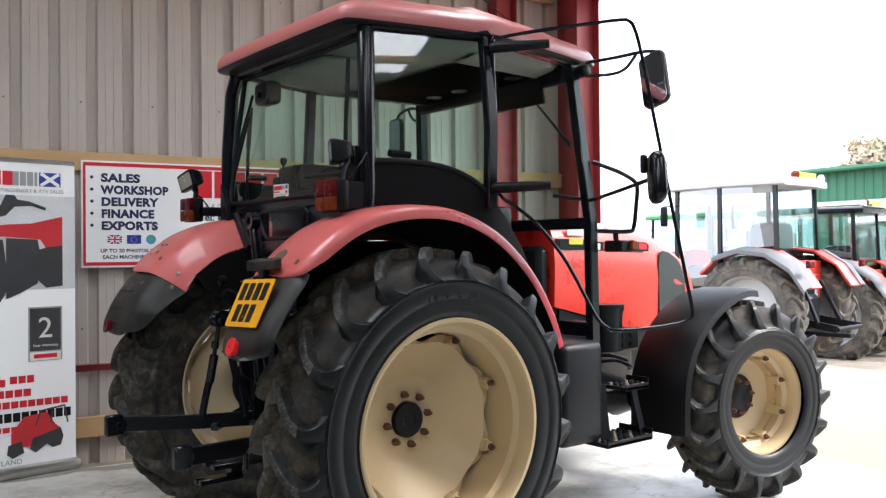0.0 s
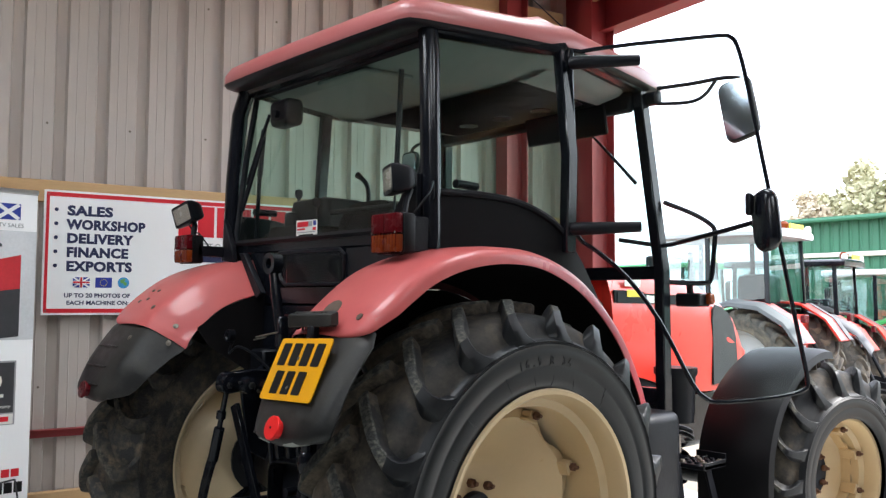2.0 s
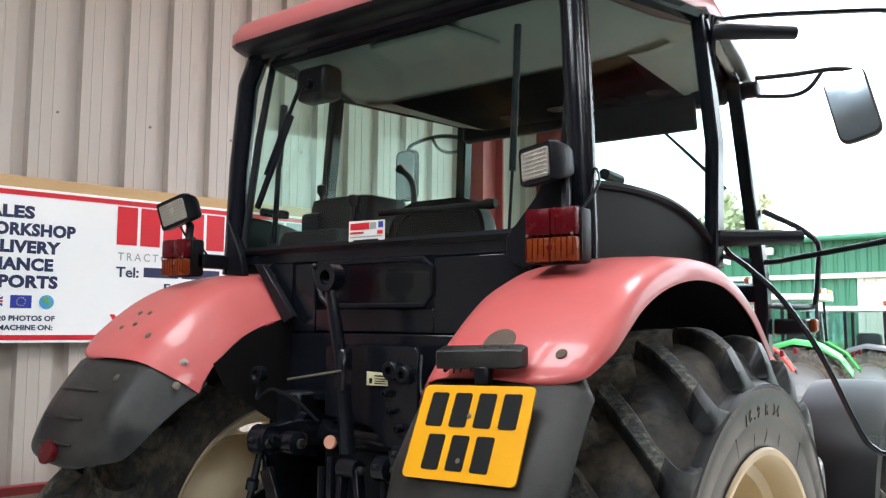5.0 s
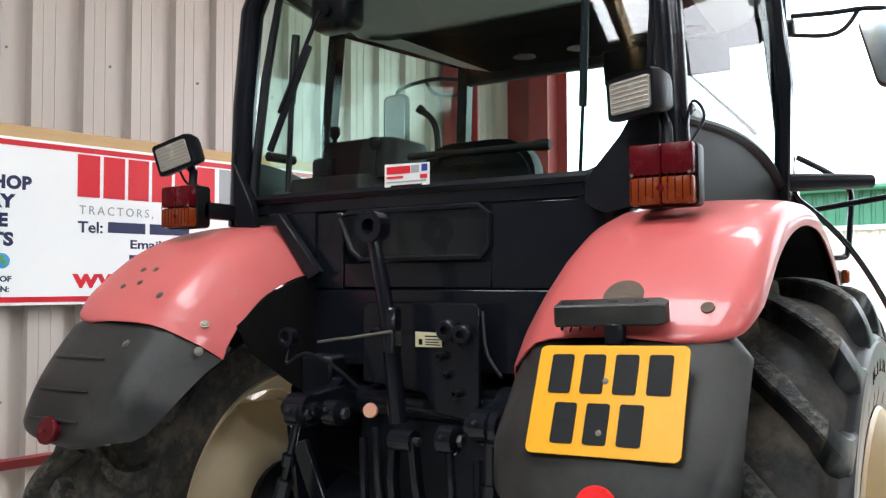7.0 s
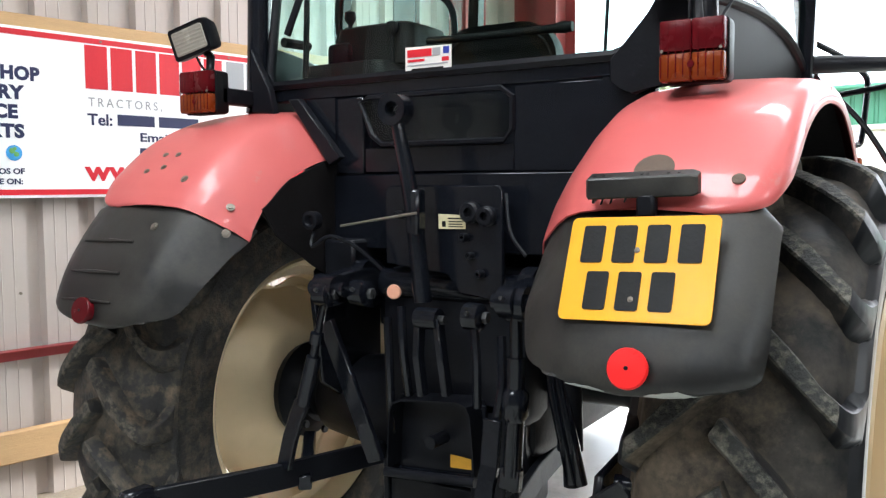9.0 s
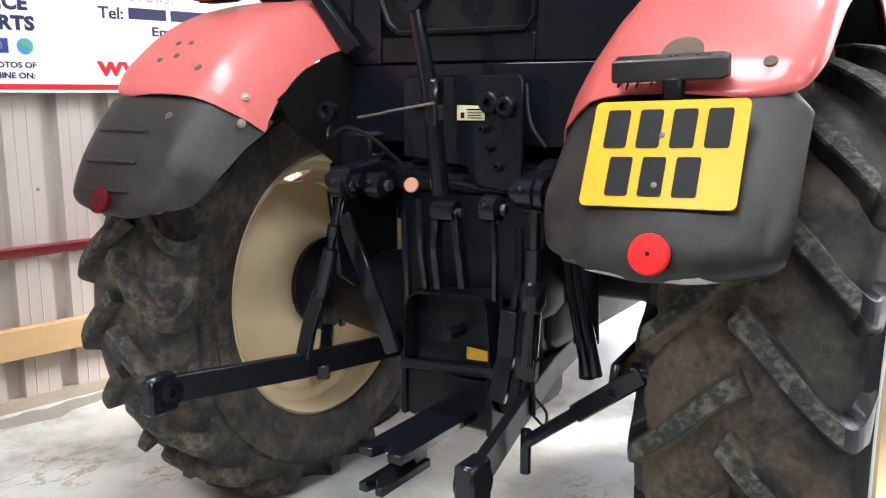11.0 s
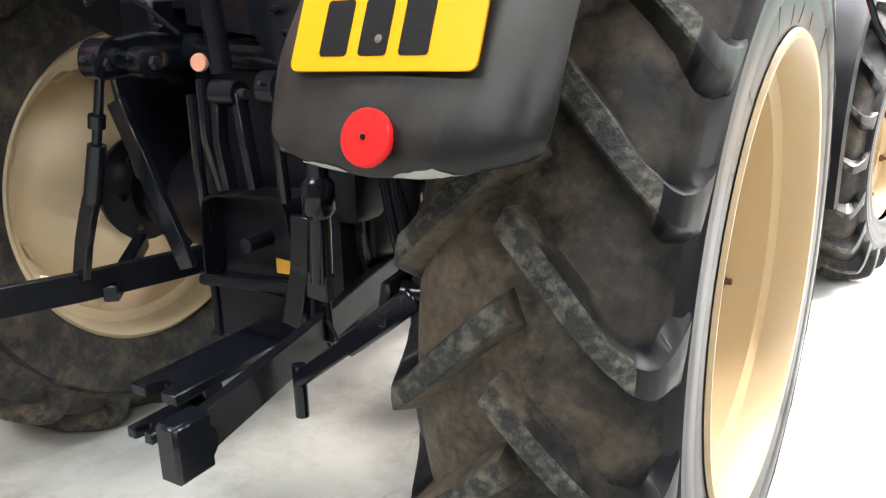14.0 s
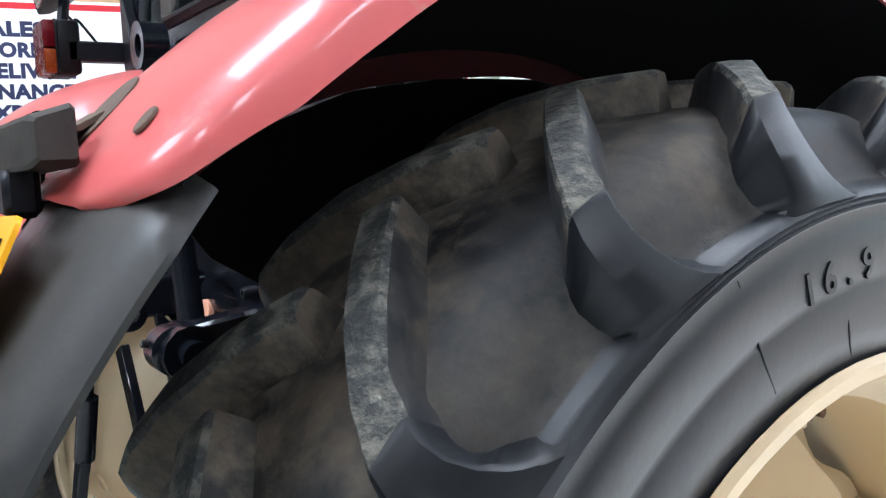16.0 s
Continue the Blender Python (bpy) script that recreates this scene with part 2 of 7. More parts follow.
LENS_BRIGHT = lens_material("red_reflector", (0.75, 0.02, 0.02), 0.3)
LENS_AMBER = lens_material("amber_lens", (0.17, 0.030, 0.005))
LENS_CLEAR = material("ribbed_clear_lens", (0.40, 0.38, 0.33), 0.25, vary=0.12, scale=15, coat=0.6, stretch=(1, 1, 1), bump=0.2)
YELLOW = material("yellow_plate", (0.76, 0.35, 0.003), 0.40, vary=0.03, scale=8, bump=0.005, spec=0.25, coat=0.05)
INK = material("black_lettering", (0.006, 0.006, 0.0065), 0.5, vary=0.1, spec=0.2)
NAVY = material("navy_lettering", (0.015, 0.02, 0.075), 0.5, vary=0.05)
SIGNRED = material("red_lettering", (0.62, 0.012, 0.025), 0.45, vary=0.05)
SIGNGREY = material("grey_lettering", (0.33, 0.34, 0.35), 0.5, vary=0.05)
WHITE = material("white_sign_board", (0.88, 0.88, 0.89), 0.4, vary=0.025, scale=2, bump=0.01)
BANNER = material("white_banner_film", (0.93, 0.93, 0.94), 0.35, vary=0.02, scale=2, bump=0.01)
BLUE = material("flag_blue", (0.02, 0.04, 0.30), 0.5, vary=0.05)
SKYBLUE = material("globe_blue", (0.05, 0.30, 0.62), 0.5, vary=0.35, scale=30)
LAND = material("globe_green", (0.12, 0.35, 0.10), 0.5, vary=0.2)
TIMBER = material("sawn_timber", (0.52, 0.34, 0.17), 0.75, vary=0.16, scale=4, fine=40, bump=0.25, stretch=(6, 0.7, 6))
CLAD = material("cream_cladding", (0.46, 0.41, 0.375), 0.42, vary=0.05, scale=2, fine=25, bump=0.02, dirt=(0.30, 0.26, 0.22), dirt_amount=0.06, dirt_scale=2.0, stretch=(1, 1, 0.25))
STEELRED = material("red_oxide_steel", (0.26, 0.028, 0.032), 0.5, vary=0.12, scale=5, bump=0.06)
CONCRETE = floor_material()
# plain dark grey for walls out of view, chosen to dim reflections
DIMWALL = material("grey_blockwork", (0.12, 0.115, 0.11), 0.85, vary=0.15, scale=1.5, fine=20, bump=0.3, dirt=(0.07, 0.066, 0.06), dirt_amount=0.25, dirt_scale=0.7)
DUST = material("swept_dust_and_grit", (0.27, 0.25, 0.22), 0.95, vary=0.25, scale=12, fine=120, bump=0.7)
YARD = material("yard_gravel", (0.28, 0.235, 0.18), 0.9, vary=0.2, scale=1.2, fine=45, bump=0.6, dirt=(0.18, 0.155, 0.125), dirt_amount=0.35, dirt_scale=0.8)
SLAB = material("yard_concrete", (0.30, 0.245, 0.18), 0.85, vary=0.12, scale=1.0, fine=25, bump=0.2, dirt=(0.22, 0.195, 0.165), dirt_amount=0.3, dirt_scale=0.9)
ORANGE = material("bare_copper_plug", (0.75, 0.36, 0.24), 0.5, vary=0.1)
LABEL_Y = material("yellow_warning_label", (0.80, 0.62, 0.05), 0.45, vary=0.08, scale=40)
OLDLABEL = material("yellowed_label", (0.66, 0.60, 0.38), 0.5, vary=0.12, scale=40)
ORANGELABEL = material("orange_label", (0.66, 0.34, 0.03), 0.5, vary=0.12, scale=30)
RUSTPLATE = material("weathered_rusty_plate", (0.095, 0.064, 0.045), 0.8, vary=0.35, scale=40, bump=0.3)
PAPER = material("white_label", (0.75, 0.74, 0.70), 0.5, vary=0.05)

# ---- builders ----
def V(*a):
    return Vector(a)


def part(name, bm, mat, parent=None, label="", smooth=True, angle=40):
    """Links a bmesh as one mesh object, under a thing or a part of it."""
    me = bpy.data.meshes.new(name)
    bmesh.ops.recalc_face_normals(bm, faces=bm.faces[:])
    if smooth:
        for f in bm.faces:
            f.smooth = True
        lim = radians(angle)
        for e in bm.edges:
            if len(e.link_faces) == 2 and e.calc_face_angle(0) > lim:
                e.smooth = False
    bm.to_mesh(me)
    bm.free()
    for m in mat if isinstance(mat, (list, tuple)) else (mat,):
        me.materials.append(m)
    ob = new(name, me)
    if parent:
        ob.parent = parent
    if label:
        ob["label"] = label
    return ob


def thing(name, label, category, group="", kind="", m=None):
    ob = tagged(new(name), label, category, group, kind)
    if m is not None:
        ob.matrix_world = m
    return ob


def box(cx, cy, cz, sx, sy, sz, bevel=0.004, m=None, seg=1):
    bm = bmesh.new()
    bmesh.ops.create_cube(bm, size=1)
    bmesh.ops.scale(bm, vec=(sx, sy, sz), verts=bm.verts[:])
    b = min(bevel, 0.45 * min(sx, sy, sz))
    if b > 0:
        bmesh.ops.bevel(bm, geom=bm.edges[:], offset=b, segments=seg, affect="EDGES", profile=0.5)
    if m is not None:
        bmesh.ops.transform(bm, matrix=m, verts=bm.verts[:])
    bmesh.ops.translate(bm, vec=(cx, cy, cz), verts=bm.verts[:])
    return bm


def join(*bms):
    out = bms[0]
    for b in bms[1:]:
        me = bpy.data.meshes.new("tmp")
        b.to_mesh(me)
        out.from_mesh(me)
        bpy.data.meshes.remove(me)
        b.free()
    return out


def tube(points, r, n=8, close=False, flat=1.0, caps=True):
    """A bar swept along points; r a number or one for each point; flat squeezes it."""
    pts = [Vector(p) for p in points]
    bm = bmesh.new()
    rings, up = [], None
    for i, p in enumerate(pts):
        if close:
            d = (pts[(i + 1) % len(pts)] - pts[i - 1]).normalized()
        else:
            d = (pts[min(i + 1, len(pts) - 1)] - pts[max(i - 1, 0)]).normalized()
        if up is None:
            up = d.orthogonal().normalized() if abs(d.z) > 0.9 else (V(0, 0, 1) - d * d.z).normalized()
        up = (up - d * up.dot(d)).normalized()
        side = d.cross(up)
        rr = r[i] if isinstance(r, (list, tuple)) else r
        rings.append([bm.verts.new(p + rr * (math.cos(2 * math.pi * k / n) * side * flat + math.sin(2 * math.pi * k / n) * up)) for k in range(n)])
    m = len(rings)
    for i in range(m if close else m - 1):
        a, b = rings[i], rings[(i + 1) % m]
        for k in range(n):
            bm.faces.new((a[k], a[(k + 1) % n], b[(k + 1) % n], b[k]))
    if not close and caps:
        bm.faces.new(rings[0][::-1])
        bm.faces.new(rings[-1])
    return bm


def rod(p, q, r, n=12):
    return tube([p, q], r, n)


def bar(points, w, h, up=(0, 0, 1)):
    """A flat bar, w wide and h high across, along points."""
    bm = bmesh.new()
    pts, u0, rings = [Vector(p) for p in points], Vector(up), []
    for i, p in enumerate(pts):
        d = (pts[min(i + 1, len(pts) - 1)] - pts[max(i - 1, 0)]).normalized()
        side = d.cross(u0).normalized()
        u = side.cross(d).normalized()
        rings.append([bm.verts.new(p + side * a * w / 2 + u * b * h / 2) for a, b in ((-1, -1), (1, -1), (1, 1), (-1, 1))])
    for a, b in zip(rings, rings[1:]):
        for k in range(4):
            bm.faces.new((a[k], a[(k + 1) % 4], b[(k + 1) % 4], b[k]))
    bm.faces.new(rings[0][::-1])
    bm.faces.new(rings[-1])
    b = 0.12 * min(w, h)
    bmesh.ops.bevel(bm, geom=bm.edges[:], offset=b, segments=1, affect="EDGES")
    return bm


def lathe(profile, n=48, centre=(0, 0, 0), axis="X", close=False):
    """Turns (along, radius) points about an axis through centre."""
    bm = bmesh.new()
    c = Vector(centre)

    def at(a, r, t):
        cs, sn = r * math.cos(t), r * math.sin(t)
        return c + {"X": V(a, cs, sn), "Y": V(sn, a, cs), "Z": V(cs, sn, a)}[axis]

    rings = []
    for a, r in profile:
        if r < 1e-5:
            rings.append([bm.verts.new(at(a, 0, 0))])
        else:
            rings.append([bm.verts.new(at(a, r, 2 * math.pi * k / n)) for k in range(n)])
    pairs = list(zip(rings, rings[1:])) + ([(rings[-1], rings[0])] if close else [])
    for a, b in pairs:
        for k in range(n):
            k2 = (k + 1) % n
            if len(a) == 1 and len(b) == 1:
                continue
            if len(a) == 1:
                bm.faces.new((a[0], b[k2], b[k]))
            elif len(b) == 1:
                bm.faces.new((a[k], a[k2], b[0]))
            else:
                bm.faces.new((a[k], a[k2], b[k2], b[k]))
    return bm


def loft(rings, closed=True, cap=True):
    bm = bmesh.new()
    vs = [[bm.verts.new(p) for p in ring] for ring in rings]
    n = len(vs[0])
    for a, b in zip(vs, vs[1:]):
        for k in range(n if closed else n - 1):
            bm.faces.new((a[k], a[(k + 1) % n], b[(k + 1) % n], b[k]))
    if cap and closed:
        bm.faces.new(vs[0][::-1])
        bm.faces.new(vs[-1])
    return bm


def slab(outline, normal, thick, bevel=0.0):
    """A plate: a flat outline of 3D points, thickened along normal (half to each side)."""
    bm = bmesh.new()
    nrm = Vector(normal).normalized() * thick / 2
    a = [bm.verts.new(Vector(p) - nrm) for p in outline]
    b = [bm.verts.new(Vector(p) + nrm) for p in outline]
    bm.faces.new(a[::-1])
    bm.faces.new(b)
    for k in range(len(a)):
        k2 = (k + 1) % len(a)
        bm.faces.new((a[k], a[k2], b[k2], b[k]))
    if bevel:
        bmesh.ops.bevel(bm, geom=bm.edges[:], offset=bevel, segments=1, affect="EDGES")
    return bm


def shell(grid, thick):
    """A curved sheet from a grid of points, given thickness."""
    bm = bmesh.new()
    vs = [[bm.verts.new(p) for p in row] for row in grid]
    for a, b in zip(vs, vs[1:]):
        for k in range(len(a) - 1):
            bm.faces.new((a[k], a[k + 1], b[k + 1], b[k]))
    bmesh.ops.recalc_face_normals(bm, faces=bm.faces[:])
    bm.normal_update()
    rim = [e for e in bm.edges if len(e.link_faces) == 1]
    back = {v: bm.verts.new(v.co - v.normal * thick) for v in bm.verts[:]}
    for f in bm.faces[:]:
        bm.faces.new([back[v] for v in reversed(f.verts)])
    for e in rim:
        p, q = e.verts
        bm.faces.new((p, q, back[q], back[p]))
    bmesh.ops.recalc_face_normals(bm, faces=bm.faces[:])
    bm.normal_update()
    return bm


def pane(outline):
    """A single sheet of glass, as a fan of triangles round its middle."""
    bm = bmesh.new()
    vs = [bm.verts.new(p) for p in outline]
    c = bm.verts.new(sum((Vector(p) for p in outline), Vector()) / len(outline))
    for k in range(len(vs)):
        bm.faces.new((c, vs[k], vs[(k + 1) % len(vs)]))
    return bm


def curved_pane(rear, front, low, high, y0, y1, n=10):
    """A smoothly curved sheet of glass between two upright lines: rear and front give x for a height, low and high the edges along y."""
    bm = bmesh.new()
    rows = []
    for i in range(n + 1):
        f = i / n
        y = y0 + (y1 - y0) * f
        a, b = low(y), high(y)
        row = []
        for j in range(n + 1):
            z = a + (b - a) * j / n
            row.append(bm.verts.new(((1 - f) * rear(z) + f * front(z), y, z)))
        rows.append(row)
    for p, q in zip(rows, rows[1:]):
        for j in range(n):
            bm.faces.new((p[j], p[j + 1], q[j + 1], q[j]))
    return bm


def bow(z0, x0, z1, x1, z2, x2):
    """A parabola through three (height, x) points."""
    def at(z):
        return x0 * (z - z1) * (z - z2) / ((z0 - z1) * (z0 - z2)) + x1 * (z - z0) * (z - z2) / ((z1 - z0) * (z1 - z2)) + x2 * (z - z0) * (z - z1) / ((z2 - z0) * (z2 - z1))
    return at


def disc(c, n, r, thick, seg=24, dome=0.0):
    """A round plate at c facing n."""
    bm = lathe([(0, 0), (0, r), (thick * 0.7, r), (thick, r * 0.94), (thick + dome, 0)], seg, axis="Z")
    bmesh.ops.transform(bm, matrix=Matrix.Translation(c) @ Vector(n).to_track_quat("Z", "Y").to_matrix().to_4x4(), verts=bm.verts[:])
    return bm


def rounded(w, h, r, n=4):
    """A rounded rectangle's outline, centred, as (a, b) pairs."""
    out = []
    for cx, cy, t0 in ((w / 2 - r, h / 2 - r, 0), (-w / 2 + r, h / 2 - r, 90), (-w / 2 + r, -h / 2 + r, 180), (w / 2 - r, -h / 2 + r, 270)):
        for k in range(n + 1):
            t = radians(t0 + 90 * k / n)
            out.append((cx + r * math.cos(t), cy + r * math.sin(t)))
    return out


def smooth_path(points, steps=5):
    """Points of a Catmull-Rom curve through the given points."""
    p = [Vector(q) for q in points]
    p = [2 * p[0] - p[1]] + p + [2 * p[-1] - p[-2]]
    out = []
    for i in range(1, len(p) - 2):
        for k in range(steps):
            t = k / steps
            out.append(0.5 * ((2 * p[i]) + (p[i + 1] - p[i - 1]) * t + (2 * p[i - 1] - 5 * p[i] + 4 * p[i + 1] - p[i + 2]) * t * t + (3 * p[i] - p[i - 1] - 3 * p[i + 1] + p[i + 2]) * t ** 3))
    return out + [p[-2]]


def lettering(text, size, mat, parent, m, name="lettering", bold=0.0, squeeze=1.0, align="LEFT", depth=0.0008, spacing=1.0, width=0.0):
    """Raised flat letters in the built-in font, as a mesh."""
    cu = bpy.data.curves.new("text", "FONT")
    cu.body, cu.size, cu.align_x, cu.align_y, cu.extrude, cu.offset, cu.space_character = text, size, align, "BOTTOM_BASELINE", depth, bold * size, spacing
    cu.resolution_u = 3
    tmp = new("text", cu)
    me = bpy.data.meshes.new_from_object(tmp.evaluated_get(bpy.context.evaluated_depsgraph_get()))
    bpy.data.objects.remove(tmp)
    bpy.data.curves.remove(cu)
    me.name = name
    me.materials.clear()
    me.materials.append(mat)
    if width:
        xs = [v.co.x for v in me.vertices]
        squeeze = width / (max(xs) - min(xs))
    me.transform(m @ Matrix.Diagonal((squeeze, 1, 1, 1)))
    ob = new(name, me)
    if parent:
        ob.parent = parent
    return ob

# ---- the shed ----
def shed_part(name, bm, mat, label="", category="", kind="structure", smooth=True):
    ob = part(name, bm, mat, None, "", smooth)
    ob.matrix_world = SHED
    return tagged(ob, label, category, "", kind)


def yard_ground():
    """The yard lies level before the shed and falls away beyond the apron."""
    bm = bmesh.new()
    rows = [[bm.verts.new((x, y, z)) for x in (-450, 450)] for y, z in ((-410, -0.05), (8.0, -0.05), (9.0, -0.12), (13.0, -0.40), (15.0, -0.45), (490, -0.45))]
    for a, b in zip(rows, rows[1:]):
        bm.faces.new((a[0], a[1], b[1], b[0]))
    return bm


ground = tagged(part("ground", yard_ground(), YARD, smooth=False), "pale gravel yard ground reaching far off", "ground", "", "structure")
floor = shed_part("floor", box((RIGHT + 0.5) / 2, (FRONT + 0.25 + BACK) / 2, -0.1, RIGHT - 0.1, FRONT + 0.25 - BACK, 0.2, 0.003), CONCRETE, "pale grey-green painted concrete shed floor with scuffs", "floor", smooth=False)
# tan gravel before the floor's edge, built as a flat slab
apron = shed_part("pavement", box(6.5, FRONT + 2.46, -0.112, 17, 4.4, 0.2, 0.01), SLAB, "tan gravel apron before the shed", "pavement", smooth=False)

PITCH, DEPTH = 0.253, 0.045


def cladding(s0, s1, z0, z1):
    """A sheet of trapezoid cladding along y from s0 to s1, seen from +x: broad crests with two fine beads, narrow grooves."""
    prof, y = [], s0
    while y < s1 - 1e-4:
        for dy, x in ((0.0, 0.0), (0.049, 0.0), (0.0525, 0.0028), (0.056, 0.0), (0.106, 0.0), (0.1095, 0.0028), (0.113, 0.0), (0.168, 0.0), (0.180, -DEPTH), (0.238, -DEPTH)):
            prof.append((min(y + dy * PITCH / 0.25, s1), x))
        y += PITCH
    prof.append((s1, 0.0))
    bm = bmesh.new()
    rows = [[bm.verts.new((x, y, z)) for y, x in prof] for z in (z0, z1)]
    back = [[bm.verts.new((x - 0.0012, y, z)) for y, x in prof] for z in (z0, z1)]
    for k in range(len(prof) - 1):
        bm.faces.new((rows[0][k], rows[0][k + 1], rows[1][k + 1], rows[1][k]))
        bm.faces.new((back[0][k], back[1][k], back[1][k + 1], back[0][k + 1]))
    return bm


wall_west = shed_part("wall_west", box(-0.15, (FRONT + BACK) / 2 - 0.05, 2.2, 0.12, FRONT - BACK, 4.6, 0), CLAD, "long shed wall clad in cream profiled steel sheets", "wall", smooth=False)
s = -7.909
while s < FRONT - 0.15:
    e = min(s + 4 * PITCH, FRONT - 0.1)
    p = part("cladding_sheet", cladding(s, e, -0.15, 4.45), CLAD, wall_west, smooth=False)
    # fixing screws along each sheet
    for z in (0.95, 2.02, 2.62, 3.55):
        for q in (1, 3):
            part("screw", disc((0.0, s + q * PITCH + 0.135, z), (1, 0, 0), 0.008, 0.005, 6), STEEL, wall_west)
    s += 4 * PITCH

# unseen walls, kept dark to throw little light on black paint and glass
shed_part("wall_east", box(RIGHT + 0.1, (FRONT + BACK) / 2, 2.2, 0.2, FRONT - BACK - 0.2, 4.6, 0), DIMWALL, "unseen far side wall in plain dark grey", "wall", smooth=False)
shed_part("wall_south", box(RIGHT / 2, BACK - 0.1, 3.0, RIGHT + 0.4, 0.2, 6.4, 0), DIMWALL, "unseen back wall in plain dark grey", "wall", smooth=False)

# roof: two slopes of profiled sheet with roof lights, on purlins
RIDGE_A, RIDGE_Z, EAVE_Z = 7.0, 5.93, 4.30


def roof_z(a):
    return EAVE_Z + (RIDGE_Z - EAVE_Z) * (1 - abs(a - RIDGE_A) / RIDGE_A)


ROOFSHEET = material("grey_roof_sheet", (0.17, 0.165, 0.16), 0.6, vary=0.15, scale=2)
# the sheets emit by themselves, standing in for daylight passing through
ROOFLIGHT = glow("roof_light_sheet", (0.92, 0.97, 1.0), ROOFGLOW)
LIGHTS = ((-4.85, -3.65), (-1.5, -0.5), (1.95, 2.85))


def roof_strip(a0, a1, s0, s1):
    bm = bmesh.new()
    n = int((s1 - s0) / 0.05)
    rows = []
    for i in range(n + 1):
        y = s0 + (s1 - s0) * i / n
        lift = 0.03 if i % 4 in (1, 2) else 0.0
        rows.append([bm.verts.new((a, y, roof_z(a) + lift)) for a in (a0, a1)])
    for r, q in zip(rows, rows[1:]):
        bm.faces.new((r[0], r[1], q[1], q[0]))
    return bm


strips = []
for a0, a1 in ((-0.3, RIDGE_A), (RIDGE_A, RIGHT + 0.3)):
    cur = BACK - 0.2
    for l0, l1 in LIGHTS:
        strips.append(roof_strip(a0, a1, cur, l0))
        m0, m1 = (a0 + (a1 - a0) * 0.30, a0 + (a1 - a0) * 0.62) if a0 < 0 else (7.7, 9.8)
        for q0, q1 in ((a0, m0), (m1, a1)):
            strips.append(roof_strip(q0, q1, l0, l1))
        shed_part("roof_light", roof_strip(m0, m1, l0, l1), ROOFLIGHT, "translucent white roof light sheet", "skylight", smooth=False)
        cur = l1
    strips.append(roof_strip(a0, a1, cur, FRONT + 0.3))
shed_part("ceiling", join(*strips), ROOFSHEET, "grey profiled sheet roof seen from below", "ceiling", smooth=False)
for a in (0.75, 2.1, 3.5, 4.9, 6.3, 7.7, 9.1, 10.5, 11.9, 13.2):
    shed_part("purlin", box(a, (FRONT + BACK) / 2, roof_z(a) - 0.12, 0.075, FRONT - BACK, 0.2, 0.006), TIMBER, "sawn softwood roof purlin", "purlin")
# wall plate and steel at the front
shed_part("wall_plate", box(0.055, (FRONT + BACK) / 2 - 0.1, 3.99, 0.075, FRONT - BACK - 0.25, 0.20, 0.006), TIMBER, "sawn softwood rail along the top of the wall", "rail")


def i_column(name, a, s, z0, z1, w, d, label):
    t = 0.012
    bm = join(box(a, s - d / 2 + t / 2, (z0 + z1) / 2, w, t, z1 - z0, 0.002), box(a, s + d / 2 - t / 2, (z0 + z1) / 2, w, t, z1 - z0, 0.002), box(a, s, (z0 + z1) / 2, t, d - 2 * t, z1 - z0, 0.001))
    return shed_part(name, bm, STEELRED, label, "column")


i_column("steel_column", 0.40, FRONT - 0.12, 0.0, 4.35, 0.18, 0.26, "red oxide painted steel column at the shed opening")
i_column("steel_column", 0.13, 3.15, 0.0, 4.35, 0.16, 0.22, "dark red steel column against the shed wall")
i_column("steel_column", 0.13, -3.3, 0.0, 4.35, 0.16, 0.22, "dark red steel column against the shed wall")
shed_part("steel_return", box(0.165, FRONT - 0.07, 2.1, 0.45, 0.09, 4.4, 0.002), STEELRED, "dark red steel flashing closing the wall end", "flashing")
# unseen wall, added so no bright sky mirrors in the side glass
shed_part("wall_front", box((5.4 + RIGHT) / 2, FRONT + 0.04, 2.0, RIGHT - 5.4, 0.10, 3.96, 0), DIMWALL, "unseen dark wall added to block sky beside the opening", "wall", smooth=False)
lintel = join(box((RIGHT) / 2 + 0.15, FRONT, 4.06, RIGHT - 0.2, 0.012, 0.36, 0.002), box(RIGHT / 2 + 0.15, FRONT, 3.875, RIGHT - 0.2, 0.18, 0.014, 0.002), box(RIGHT / 2 + 0.15, FRONT, 4.245, RIGHT - 0.2, 0.18, 0.014, 0.002))
shed_part("lintel", lintel, STEELRED, "dark red steel beam over the wide shed opening", "beam")
# sheeting added above the beam to keep upper sky out of the glass
gable = [(-0.25, 4.0), (RIGHT + 0.25, 4.0), (RIGHT + 0.25, roof_z(RIGHT + 0.25) - 0.01), (RIDGE_A, roof_z(RIDGE_A) - 0.01), (-0.25, roof_z(-0.25) - 0.01)]
shed_part("wall_gable", slab([(a, FRONT + 0.15, max(z, 4.05)) for a, z in gable], (0, 1, 0), 0.06), CLAD, "cream steel sheeting added to block sky above the opening", "wall", smooth=False)
shed_part("lintel_timber", box(RIGHT / 2 + 0.15, FRONT - 0.16, 4.2, RIGHT - 0.3, 0.075, 0.15, 0.005), TIMBER, "sawn timber along the opening beam", "rail")

# rails on the wall
shed_part("steel_rail", join(box(0.022, (FRONT + BACK) / 2, 0.665, 0.03, FRONT - BACK - 0.5, 0.05, 0.003), box(0.045, (FRONT + BACK) / 2, 0.688, 0.05, FRONT - BACK - 0.5, 0.006, 0.001)), STEELRED, "thin dark red steel rail along the wall", "rail")
